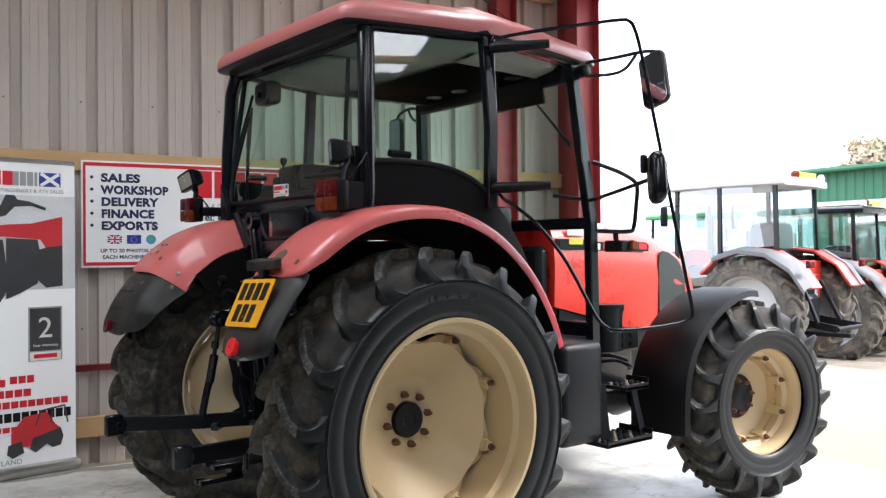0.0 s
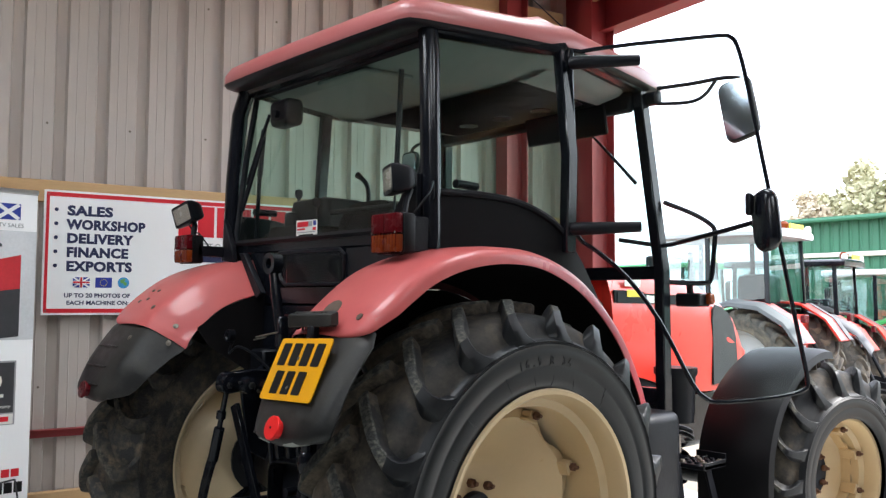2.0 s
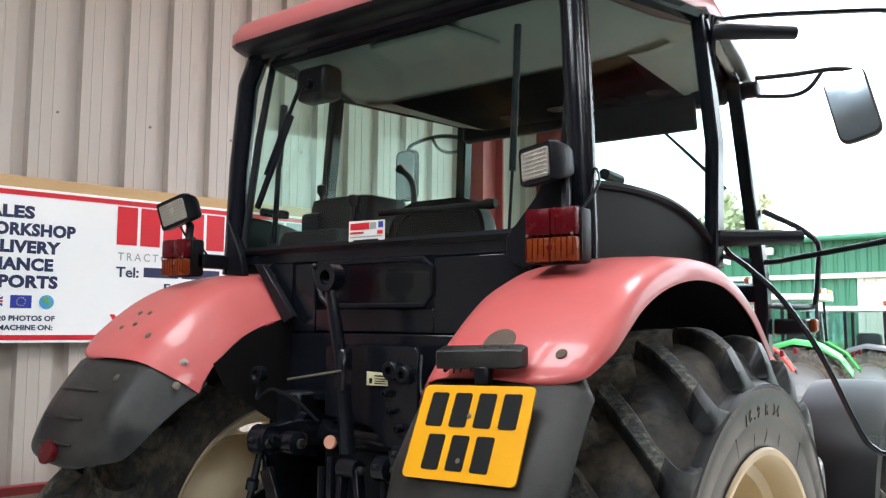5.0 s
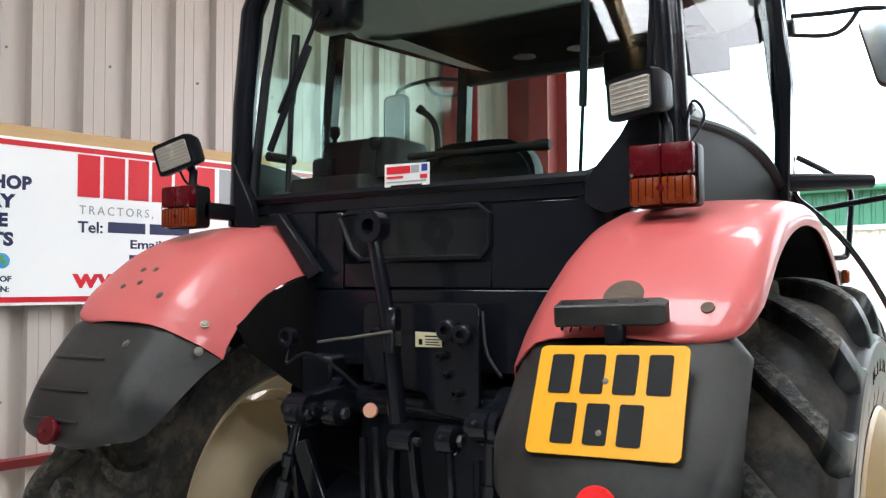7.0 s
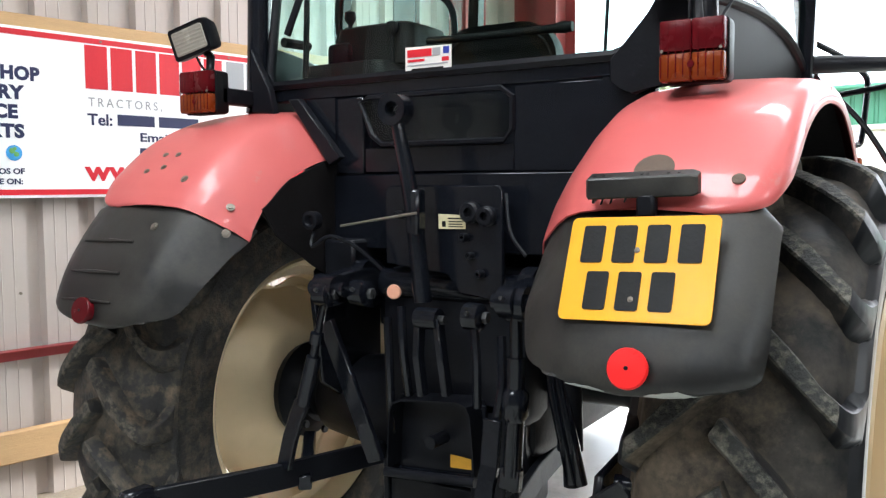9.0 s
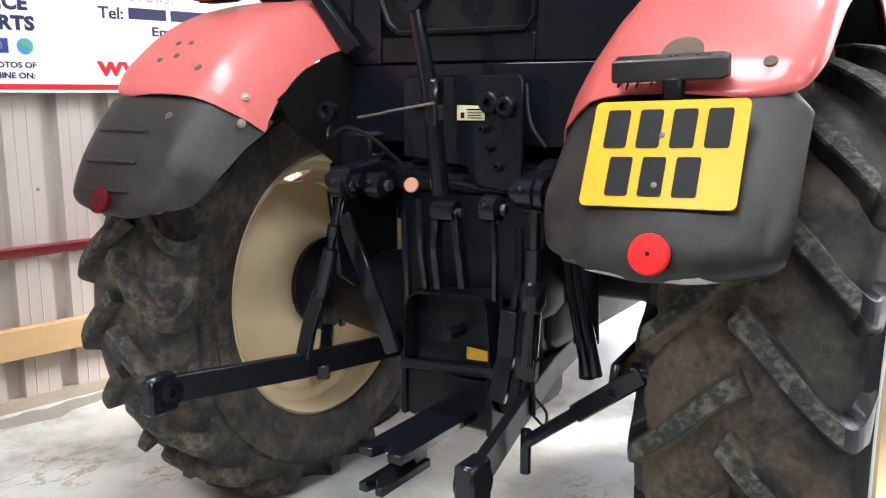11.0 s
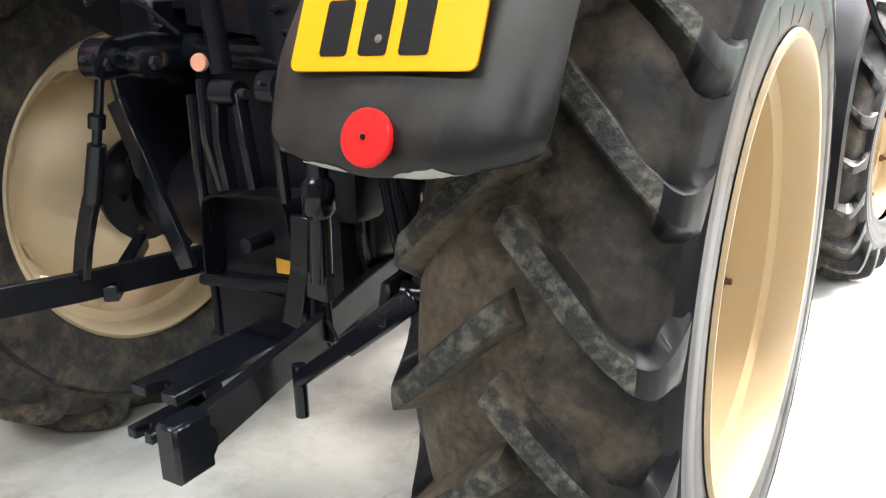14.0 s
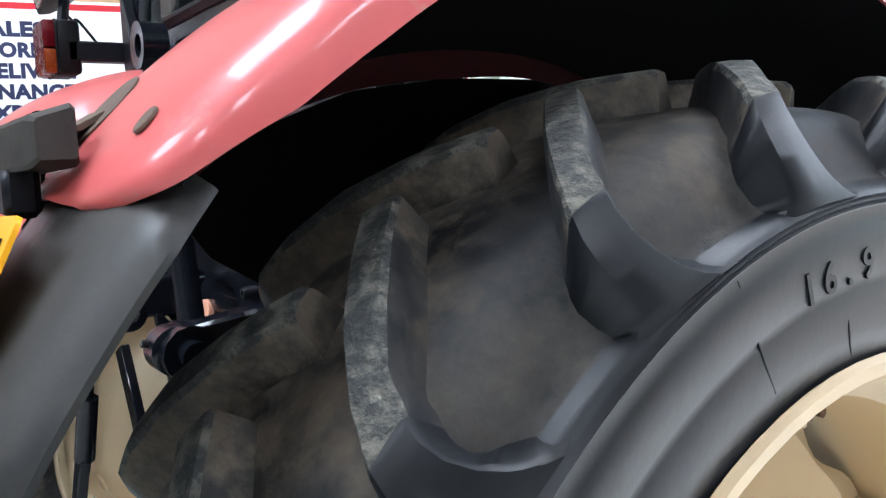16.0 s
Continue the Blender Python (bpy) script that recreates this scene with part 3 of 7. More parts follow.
shed_part("timber_rail", box(0.04, (FRONT + BACK) / 2 - 0.2, 0.235, 0.05, FRONT - BACK - 0.8, 0.15, 0.006), TIMBER, "low sawn timber rail along the wall", "rail")
shed_part("timber_rail", box(0.026, 1.2, 2.18, 0.045, 5.4, 0.14, 0.005), TIMBER, "sawn timber rail behind the sign board", "rail")

# a strip of grit swept against the wall
bm = bmesh.new()
cols = 120
rng = random.Random(4)
rows = []
for i in range(cols + 1):
    y = BACK + 0.4 + (FRONT - BACK - 0.6) * i / cols
    w = 0.22 + 0.07 * math.sin(i * 0.9) + rng.uniform(-0.04, 0.04)
    rows.append([bm.verts.new((x, y, z)) for x, z in ((-0.07, -0.105), (0.05, -0.10), (0.16, -0.06 + rng.uniform(-0.012, 0.012)), (0.27, -0.006 + rng.uniform(-0.006, 0.006)), (0.30 + w * 0.3, 0.005), (0.33 + w * 0.7, -0.002))])
for r, q in zip(rows, rows[1:]):
    for j in range(5):
        bm.faces.new((r[j], r[j + 1], q[j + 1], q[j]))
shed_part("grit", bm, DUST, "grit and dust swept along the foot of the wall", "grit", "stuff")

# ---- the tractor ----
tractor = thing("tractor", "faded red farm tractor with black cab and open door", "tractor")

WX, WY, WZ, WR = 0.90, 0.04, 0.725, 0.785   # rear wheel centre, radius


FLANK = 0.73     # how far the bars' flanks run down the shoulder


def tyre_profile(R, W, rim, flank=FLANK):
    """Half a carcass, from the crown's middle to the bead, as (across, radius): crown, pockets between the bars, sidewall."""
    k, w, h = R / 0.785, W / 0.445, R - 0.785 * R / 0.785
    up = [(0.0, 0.740), (0.06, 0.738), (0.115, 0.729), (0.150, 0.710), (0.172, 0.683), (0.184, 0.655), (0.190, 0.636), (0.200, 0.624), (0.213, 0.6195), (0.2195, 0.612), (0.2225, 0.6085), (0.2195, 0.605), (0.2225, 0.6015), (0.2195, 0.598), (0.2225, 0.5945), (0.2205, 0.591)]
    side = [(0.2235, 0.40), (0.2225, 0.27), (0.2190, 0.255), (0.2200, 0.24), (0.2165, 0.12), (0.211, 0.03), (0.198, 0.0)]
    up = [(a, r if r > 0.735 else 0.735 - (0.735 - r) * flank) for a, r in up]
    low = up[-1][1] * k - rim
    return [(a * w, r * k) for a, r in up] + [(a * w, rim + f / 0.44 * low) for a, f in side]


def lug_mesh(name, R, W, side, wid, sweep, mats, flank=FLANK, steps=1):
    """One bar of the tread: a raised bar on the crown that turns down into a broad flank, flush with the sidewall. Built towards +y."""
    k, w = R / 0.785, W / 0.445
    # (share of the sweep, foot across and radius, top across and radius, half width on top, half width at the foot)
    rows = [(-0.02, -0.016, 0.735, -0.014, 0.780, 0.017, 0.028), (0.0, -0.010, 0.735, -0.008, 0.784, 0.019, 0.029), (0.30, 0.052, 0.733, 0.052, 0.785, 0.018, 0.028), (0.60, 0.105, 0.726, 0.110, 0.780, 0.019, 0.030),
            (0.84, 0.142, 0.708, 0.156, 0.768, 0.020, 0.033), (0.98, 0.166, 0.685, 0.188, 0.750, 0.021, 0.036), (1.02, 0.174, 0.672, 0.198, 0.735, 0.022, 0.038), (1.03, 0.179, 0.655, 0.207, 0.710, 0.023, 0.041),
            (1.0, 0.180, 0.640, 0.2135, 0.680, 0.025, 0.046), (0.95, 0.180, 0.630, 0.2175, 0.652, 0.029, 0.055), (0.925, 0.180, 0.625, 0.2190, 0.641, 0.032, 0.061), (0.90, 0.180, 0.620, 0.2200, 0.630, 0.037, 0.069), (0.86, 0.182, 0.612, 0.2212, 0.612, 0.055, 0.085)]
    rows = [(f, bx, br if br > 0.735 else 0.735 - (0.735 - br) * flank, tx, tr if tr > 0.735 else 0.735 - (0.735 - tr) * flank, ht, hb) for f, bx, br, tx, tr, ht, hb in rows]
    rows = [tuple(a + (b - a) * q / steps for a, b in zip(r0, r1)) for r0, r1 in zip(rows, rows[1:]) for q in range(steps)] + rows[-1:]
    bm = bmesh.new()
    rings = []
    for f, bx, br, tx, tr, ht, hb in rows:
        ring = []
        s_ = wid / 0.037
        for off, fx, fr in ((-hb, bx, br), (-ht * 1.12, tx - (tx - bx) * 0.12, tr - (tr - br) * 0.12), (-ht * 0.9, tx, tr), (0.0, tx + 0.001, tr + 0.001), (ht * 0.9, tx, tr), (ht * 1.12, tx - (tx - bx) * 0.12, tr - (tr - br) * 0.12), (hb, bx, br)):
            lean = 0.45 * max(0.0, 1 - max(0.0, f - 0.55) / 0.35) if f > 0 else 0.45
            px, pr = (fx + off * s_ * lean) * w, fr * k
            th = radians(sweep * f) - math.copysign(1, sweep) * off * s_ * k * (1 - 0.1 * (lean > 0)) / pr
            ring.append(bm.verts.new((side * px, pr * math.cos(th), pr * math.sin(th))))
        rings.append(ring)
    for i, (p, q) in enumerate(zip(rings, rings[1:])):
        for j in range(6):
            fc = bm.faces.new((p[j], p[j + 1], q[j + 1], q[j]))
            fc.material_index = 1 if 1 <= j <= 4 and i < 5 * steps else (2 if i >= 5 * steps else 0)
    bm.faces.new(rings[0])
    bmesh.ops.recalc_face_normals(bm, faces=bm.faces[:])
    me = bpy.data.meshes.new(name)
    for f in bm.faces:
        f.smooth = True
    for e in bm.edges:
        if len(e.link_faces) == 2 and e.calc_face_angle(0) > radians(36):
            e.smooth = False
    bm.to_mesh(me)
    bm.free()
    for m in mats:
        me.materials.append(m)
    return me


def tyre(name, m, R, W, rim, count, phase, other, sweep, wid, rubber, label, flip=1, side_mat=None, top=None, flank=FLANK):
    """A tractor tyre: carcass and single tread bars. m places its centre, x outwards."""
    prof = tyre_profile(R, W, rim, flank)
    whole = [(-a, r) for a, r in prof[::-1][:-1]] + prof
    bm = lathe(whole, 160, close=False)
    for f in bm.faces:
        c = f.calc_center_median()
        if abs(c.x) > 0.455 * W:
            f.material_index = 1
    t = part(name, bm, [rubber, side_mat or RUBBER_SIDE], tractor, label, angle=60)
    t.matrix_local = m
    meshes = [lug_mesh("lug", R, W, sd, wid, flip * sweep, [rubber, top or LUG_TOP, side_mat or RUBBER_SIDE], flank, 3) for sd in (1, -1)]
    for i in range(count):
        for sd, me, ph in ((1, meshes[0], phase), (-1, meshes[1], other)):
            lug = new("lug", me)
            lug.parent = t
            lug.rotation_euler = (radians(ph + 360 / count * i), 0, 0)
    return t


def rim_part(name, m, R_rim, width, dish, hub_r, bolts, label, rise=0.045, paint=None, plate=0.0):
    """A cream wheel: rim barrel with flange, dished disc, hub cap and nuts. x outwards from the tyre's middle."""
    h = width / 2
    paint = paint or CREAM
    barrel = lathe([(h, R_rim + 0.022), (h + 0.008, R_rim + 0.016), (h + 0.006, R_rim + 0.002), (h - 0.012, R_rim - 0.010), (h - 0.07, R_rim - 0.018), (h - 0.085, R_rim - 0.045), (h - 0.17, R_rim - 0.052),
                    (-h + 0.08, R_rim - 0.050), (-h + 0.07, R_rim - 0.018), (-h + 0.01, R_rim - 0.008), (-h - 0.006, R_rim + 0.010), (-h, R_rim + 0.022)], 72)
    rim = part(name, barrel, paint, tractor, label)
    rim.matrix_local = m
    # dished disc with a scalloped edge
    n, rings = 96, []
    prof = [(hub_r * 0.5, dish), (hub_r * 0.8, dish + 0.0004), (hub_r * 1.15, dish + 0.001), (hub_r * 1.45, dish + 0.004), (hub_r * 1.65, dish + 0.014), (hub_r * 2.1, dish + rise * 0.45), (R_rim * 0.80, dish + rise), (R_rim * 0.885, dish + rise - 0.005)]
    bm = bmesh.new()
    shell = prof + [(r, x - 0.012) for r, x in prof[::-1]]
    for r, x in shell:
        ring = []
        for q in range(n):
            t = 2 * math.pi * q / n
            rr = r
            if r > R_rim * 0.7:
                c = 0.5 + 0.5 * math.cos(8 * t)
                rr = r - (R_rim * 0.10 if r > R_rim * 0.85 else R_rim * 0.03) * c ** 1.5
            ring.append(bm.verts.new((x, rr * math.cos(t), rr * math.sin(t))))
        rings.append(ring)
    for a, b in zip(rings, rings[1:] + rings[:1]):
        for q in range(n):
            bm.faces.new((a[q], a[(q + 1) % n], b[(q + 1) % n], b[q]))
    bmesh.ops.recalc_face_normals(bm, faces=bm.faces[:])
    part("wheel_disc", bm, paint, rim, angle=35)
    cap = plate or hub_r * 0.66
    part("hub", lathe([(dish - 0.03, cap), (dish + 0.018, cap), (dish + 0.026, cap * 0.94), (dish + 0.026, cap * 0.45), (dish + 0.023, cap * 0.42), (dish + 0.023, 0.0)], 40), MATT, rim, "black hub cap")
    nut_r, nut_x = (plate * 0.74, dish + 0.022) if plate else (hub_r * 0.93, dish + 0.002)
    nut = lathe([(0, 0.017), (0.022, 0.017), (0.026, 0.013), (0.026, 0.009), (0.040, 0.009), (0.042, 0)], 6)
    nut_ob = part("wheel_nut", nut, RUST, rim, "rusty wheel nut", smooth=False)
    nut_ob.location = (nut_x, 0, 0)
    for q in range(bolts):
        t = 2 * math.pi * (q + 0.2) / bolts
        o = nut_ob if q == 0 else new("wheel_nut", nut_ob.data)
        o.parent = rim
        o.location = (nut_x, nut_r * math.cos(t), nut_r * math.sin(t))
    # lugs that hold the disc in the barrel, each with a bolt
    bracket = join(box(0, 0, 0, 0.05, 0.045, 0.03, 0.006), box(-0.02, 0, -0.02, 0.09, 0.055, 0.012, 0.004))
    br = part("rim_lug", bracket, paint, rim)
    bolt = lathe([(0.0, 0.016), (0.014, 0.016), (0.014, 0.008), (0.03, 0.008), (0.03, 0)], 6)
    bo = part("rim_bolt", bolt, RUST, rim, "rusty clamp bolt", smooth=False)
    for q in range(8):
        t = 2 * math.pi * (q + 0.5) / 8
        rr = R_rim * 0.845
        for o0, dx in ((br, dish + rise + 0.017), (bo, dish + rise + 0.043)):
            o = o0 if q == 0 else new(o0.name.split(".")[0], o0.data)
            o.parent = rim
            o.matrix_local = pose(0, 0, 0, math.degrees(t) - 90, 0, 0) @ Matrix.Translation((dx, 0, rr))
    return rim


right_rear = pose(WX, WY, WZ)
left_rear = pose(-WX, WY, WZ, 0, 0, 180)
tyre("rear_tyre", right_rear, WR, 0.445, 0.470, 20, 123.6, 132.4, 14.0, 0.037, RUBBER, "large black rear tyre with bar tread and dusty grooves")
tyre("rear_tyre", left_rear, WR, 0.445, 0.475, 20, 60.0, 51.0, 14.0, 0.037, RUBBER_OLD, "large rear tyre caked with dry brown dust", flip=-1, side_mat=RUBBER_OLD, top=LUG_OLD)
rim_part("rear_rim", right_rear, 0.461, 0.428, -0.140, 0.124, 8, "cream painted steel rear wheel rim", 0.13)
rim_part("rear_rim", left_rear, 0.455, 0.38, -0.120, 0.13, 8, "pale cream painted steel rear wheel rim", 0.11, PALECREAM)
FX, FY, FZ, FR = 1.00, 2.44, 0.585, 0.60
FENX = 0.87       # middle of the front fenders
STEER = -10
right_front = pose(FX, FY, FZ, 0, 0, STEER)
left_front = pose(-FX, FY, FZ, 0, 0, 180 + STEER)
tyre("front_tyre", right_front, FR, 0.375, 0.315, 18, 5.0, 15.0, 15.0, 0.034, RUBBER, "black front tyre with bar tread", flank=1.3)
tyre("front_tyre", left_front, FR, 0.375, 0.315, 18, 5.0, 15.0, 15.0, 0.034, RUBBER, "black front tyre with bar tread", flip=-1, flank=1.3)
rim_part("front_rim", right_front, 0.305, 0.27, -0.085, 0.115, 8, "cream painted steel front wheel rim", 0.10, None, 0.135)
rim_part("front_rim", left_front, 0.305, 0.27, -0.085, 0.115, 8, "cream painted steel front wheel rim", 0.10, None, 0.135)

# --- rear fenders: pressed steel arch with a sloping inner flank, black plastic tail ---
ARCH = [(0.875, 1.03), (0.80, 1.20), (0.66, 1.40), (0.45, 1.575), (0.22, 1.672), (0.0, 1.695), (-0.22, 1.668), (-0.40, 1.602), (-0.545, 1.498), (-0.612, 1.429), (-0.641, 1.392)]
TAIL = [(-0.634, 1.386), (-0.684, 1.322), (-0.739, 1.24), (-0.781, 1.15), (-0.797, 1.10), (-0.793, 1.07), (-0.772, 1.058)]


def fender_grid(path, section, side, steps=4):
    """Sweeps a section of (x, drop) points along a path of (y, z); drop is how far it lies under the path."""
    p3 = smooth_path([(0, y, z) for y, z in path], steps)
    grid = []
    for i, p in enumerate(p3):
        d = (p3[min(i + 1, len(p3) - 1)] - p3[max(i - 1, 0)]).normalized()
        n = V(0, d.z, -d.y)
        f = i / (len(p3) - 1)
        grid.append([(side * x, p.y - n.y * drop, p.z - n.z * drop) for x, drop in section(f)])
    return grid


def steel_section(f):
    """Fender steel; near the front it narrows, at the tail its corners are rounded off."""
    end = max(0.0, (f - 0.74) / 0.26)
    pull = 0.13 * (1 - max(0.0, 1 - end ** 2.4) ** 0.45)
    x1 = 0.985 - pull
    lip = 0.026 * (1 - end)
    rows = [(0.455, 0.150 + 0.02 * end), (0.475, 0.120), (0.53, 0.055), (0.565, 0.022), (0.60, 0.006), (0.68, -0.004), (0.78, -0.007), (0.88, -0.004)]
    if f < 0.5:
        g = (0.5 - f) / 0.5
        rows = [(x + 0.02 * g, dr * (1 - 0.6 * g)) for x, dr in rows]
    squeeze = (x1 - 0.06 - 0.62) / (0.985 - 0.06 - 0.62)
    rows = [(x if x < 0.62 else 0.62 + (x - 0.62) * squeeze, dr) for x, dr in rows]
    low = 1 - 0.62 * min(1.0, max(0.0, (f - 0.80) / 0.2))
    return rows + [(x1 - 0.045, 0.002), (x1 - 0.018, 0.010 * low), (x1 - 0.006, 0.022 * low), (x1, 0.034 * low), (x1, (0.036 + lip) * low)]


def tail_section(f):
    """Plastic tail: a flat rear face, rolled outer edge, deep inner flank that dies out downwards; both lower corners rounded."""
    x1 = float(np.interp(f, (0, 0.45, 0.58, 0.67, 0.75, 0.83, 0.92, 1), (0.984, 0.990, 0.983, 0.966, 0.942, 0.902, 0.85, 0.81)))
    x0 = float(np.interp(f, (0, 0.35, 0.60, 0.67, 0.75, 0.83, 0.92, 1), (0.475, 0.497, 0.542, 0.556, 0.572, 0.592, 0.615, 0.64)))
    w, k = (x1 - x0) / 0.51, max(0.12, max(0.0, 1 - f / 0.94) ** 0.85)
    inner = [(-0.016, 0.160), (0.0, 0.130), (0.035, 0.080), (0.08, 0.030), (0.12, 0.010)]
    outer = [(0.15, 0.0), (0.10, 0.001), (0.06, 0.005), (0.03, 0.013), (0.01, 0.024), (0.0, 0.036), (0.002, 0.042)]
    rows = [(x0 + a * w, d * k + 0.004 * f) for a, d in inner]
    a, b = rows[-1][0], x1 - 0.15 * w
    return rows + [(a + (b - a) * 0.4, 0.0), (a + (b - a) * 0.75, -0.002)] + [(x1 - q * w, d) for q, d in outer]


def tail_top(f):
    """The tail with its top edge tucked under the steel."""
    tuck = max(0.0, 1 - 7 * f)
    return [(x - 0.045 * tuck if x > 0.9 else x, d + 0.008 * tuck) for x, d in tail_section(max(0.0, (f * 7 - 1) / 6))]


def on_tail(x, f, lift=0.0, side=1):
    """A place on a tail's rear face and the way it faces."""
    p3 = smooth_path([(0, y, z) for y, z in TAIL], 4)
    i = f * (len(p3) - 1)
    a = p3[int(i)].lerp(p3[min(int(i) + 1, len(p3) - 1)], i - int(i))
    d = (p3[min(int(i) + 1, len(p3) - 1)] - p3[max(int(i) - 1, 0)]).normalized()
    n = V(0, -d.z, d.y)
    n = n if n.y < 0 else -n
    sec = tail_section(f)
    drop = np.interp(x, [q for q, _ in sec[1:12]], [q for _, q in sec[1:12]])
    return V(side * x, a.y, a.z) + n * (lift - drop), n


def on_arch(x, y, lift=0.0, side=1):
    p3 = smooth_path([(0, a, b) for a, b in ARCH], 8)
    i = min(range(len(p3)), key=lambda k: abs(p3[k].y - y))
    d = (p3[min(i + 1, len(p3) - 1)] - p3[max(i - 1, 0)]).normalized()
    n = V(0, d.z, -d.y)
    n = n if n.z > 0 else -n
    f = i / (len(p3) - 1)
    sec = steel_section(f)
    drop = np.interp(x, [q for q, _ in sec[:11]], [q for _, q in sec[:11]])
    return V(side * x, p3[i].y, p3[i].z) + n * (lift - drop), n


WASHER = lathe([(0, 0.0125), (0.0025, 0.0125), (0.003, 0.008), (0.006, 0.0075), (0.007, 0)], 14, axis="Z")
washer_mesh = part("fixing", WASHER, STEEL, None)


def fixing(place, n, parent, mat=None, scale=1.0):
    o = new("fixing", washer_mesh.data)
    o.parent = parent
    o.matrix_local = Matrix.Translation(place) @ Vector(n).to_track_quat("Z", "Y").to_matrix().to_4x4() @ Matrix.Diagonal((scale, scale, scale, 1))
    return o


for side in (1, -1):
    rows = fender_grid(ARCH, steel_section, side, 12)
    bm = shell(rows, 0.004)
    strips, front_faces = len(rows[0]) - 1, (len(rows) - 1) * (len(rows[0]) - 1)
    bm.faces.ensure_lookup_table()
    for q, f in enumerate(bm.faces):
        # crimson on the turned-down outer lip's front part, dark red on the underside
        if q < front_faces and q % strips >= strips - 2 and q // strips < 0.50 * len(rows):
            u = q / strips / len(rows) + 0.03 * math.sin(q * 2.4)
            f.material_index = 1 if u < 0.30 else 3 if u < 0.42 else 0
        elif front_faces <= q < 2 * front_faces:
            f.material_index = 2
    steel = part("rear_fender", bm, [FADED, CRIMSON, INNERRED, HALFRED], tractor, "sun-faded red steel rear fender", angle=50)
    tail = part("fender_tail", shell(fender_grid([(-0.592, 1.432)] + TAIL, tail_top, side), 0.005), PLASTIC, tractor, "weathered black plastic fender tail", angle=50)
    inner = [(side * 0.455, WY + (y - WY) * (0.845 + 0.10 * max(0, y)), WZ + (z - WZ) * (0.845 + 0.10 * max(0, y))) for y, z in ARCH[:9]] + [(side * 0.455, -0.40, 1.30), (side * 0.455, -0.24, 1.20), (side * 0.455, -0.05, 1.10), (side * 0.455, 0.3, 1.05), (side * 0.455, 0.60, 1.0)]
    part("inner_fender", slab(inner, (1, 0, 0), 0.006), DULLBLACK, tractor)
    under = part("fender_liner", shell(fender_grid([(y * 0.985, z - 0.012) for y, z in ARCH[:-1]], lambda f: [(0.50, 0.10), (0.60, 0.02), (0.78, 0.008), (0.955, 0.02)], side), 0.002), DULLBLACK, tractor)
    if side < 0:
        for x, y in ((0.80, -0.50), (0.745, -0.50), (0.815, -0.555), (0.755, -0.545), (0.635, -0.58)):
            place, n = on_arch(x, y, 0.0, side)
            fixing(place, n, steel, scale=0.8 if x > 0.7 else 1.0)
        place, n = on_arch(0.50, -0.60, 0.002, side)
        fixing(place, V(0.55, -0.5, 0.6), steel)
        place, n = on_tail(0.655, 0.13, 0.0, side)
        fixing(place, n, tail)
        fixing((-0.475, -0.575, 1.315), V(0.6, -0.7, 0.2), tail)
        for f0 in (0.20, 0.36, 0.52):
            bar_pts = [on_tail(x, f0 + 0.03, 0.003, side)[0] for x in (0.70, 0.80, 0.915)]
            part("moulded_rib", tube([p + V(0, 0, 0) for p in bar_pts], [0.003, 0.006, 0.003], 6), PLASTIC, tail)
    else:
        place, n = on_arch(0.901, -0.593, 0.0, side)
        part("rusty_plug", disc(place, n, 0.013, 0.003, 16), RUSTPLATE, steel, "rusty bolt head")
        place, n = on_arch(0.735, -0.575, 0.0, side)
        part("rusty_bracket", disc(place, n, 0.041, 0.003, 24), RUSTPLATE, steel, "grey-brown rusty lamp bracket plate")
    place, n = on_tail(0.767 if side > 0 else 0.785, 0.62 if side > 0 else 0.65, 0.0, side)
    stub = part("reflector", join(disc(place - n * 0.004, n, 0.028, 0.022, 20), disc(place + n * 0.016, n, 0.0375, 0.010, 28, 0.002)), LENS_BRIGHT if side > 0 else LENS_RED, tractor, "round red reflector")
    part("reflector_screw", disc(place + n * 0.0265, n, 0.004, 0.003, 10), MATT, stub)

# pale scuffs along the right tail's lower edge
for x0, x1, f0, f1 in ((0.635, 0.715, 0.80, 0.875), (0.79, 0.905, 0.745, 0.865)):
    g = []
    for x in np.linspace(x0, x1, 14):
        u = 0.02 + 0.96 * (x - x0) / (x1 - x0)
        h = (f1 - f0) * (4 * u * (1 - u)) ** 0.8 * (0.85 + 0.10 * math.sin(x * 90) + 0.05 * math.sin(x * 260))
        g.append([on_tail(x, f1 - h * (1 - q / 3), 0.0022)[0] for q in range(4)])
    part("scuff", shell(g, 0.0006), SCUFF, tractor, "pale scuffed edge")

# number plate, lamp bar over it
PC, PX = V(0.754, -0.727, 1.288), V(0.289, -0.002, 0.010).normalized()
PN = PX.cross(V(-0.009, 0.09, 0.185)).normalized()
PLATE = Matrix.Translation(PC) @ Matrix((PX, PN.cross(PX), PN)).transposed().to_4x4()
bm = slab([(a, b, 0) for a, b in rounded(0.288, 0.208, 0.012)], (0, 0, 1), 0.004)
bmesh.ops.transform(bm, matrix=PLATE, verts=bm.verts[:])
plate = part("number_plate", bm, YELLOW, tractor, "yellow plate with two rows of black characters")
for a, b in [(-0.094 + 0.063 * q, 0.048) for q in range(4)] + [(-0.075 + 0.063 * q, -0.046) for q in range(3)]:
    bm = slab([(a + u, b + v, 0.0032) for u, v in rounded(0.044, 0.076, 0.005)], (0, 0, 1), 0.0012)
    bmesh.ops.transform(bm, matrix=PLATE, verts=bm.verts[:])
    part("bar", bm, INK, plate)
for a, b in ((-0.005, 0.035), (-0.005, -0.062)):
    fixing(PLATE @ V(a, b, 0.003), PN, plate, scale=0.45)

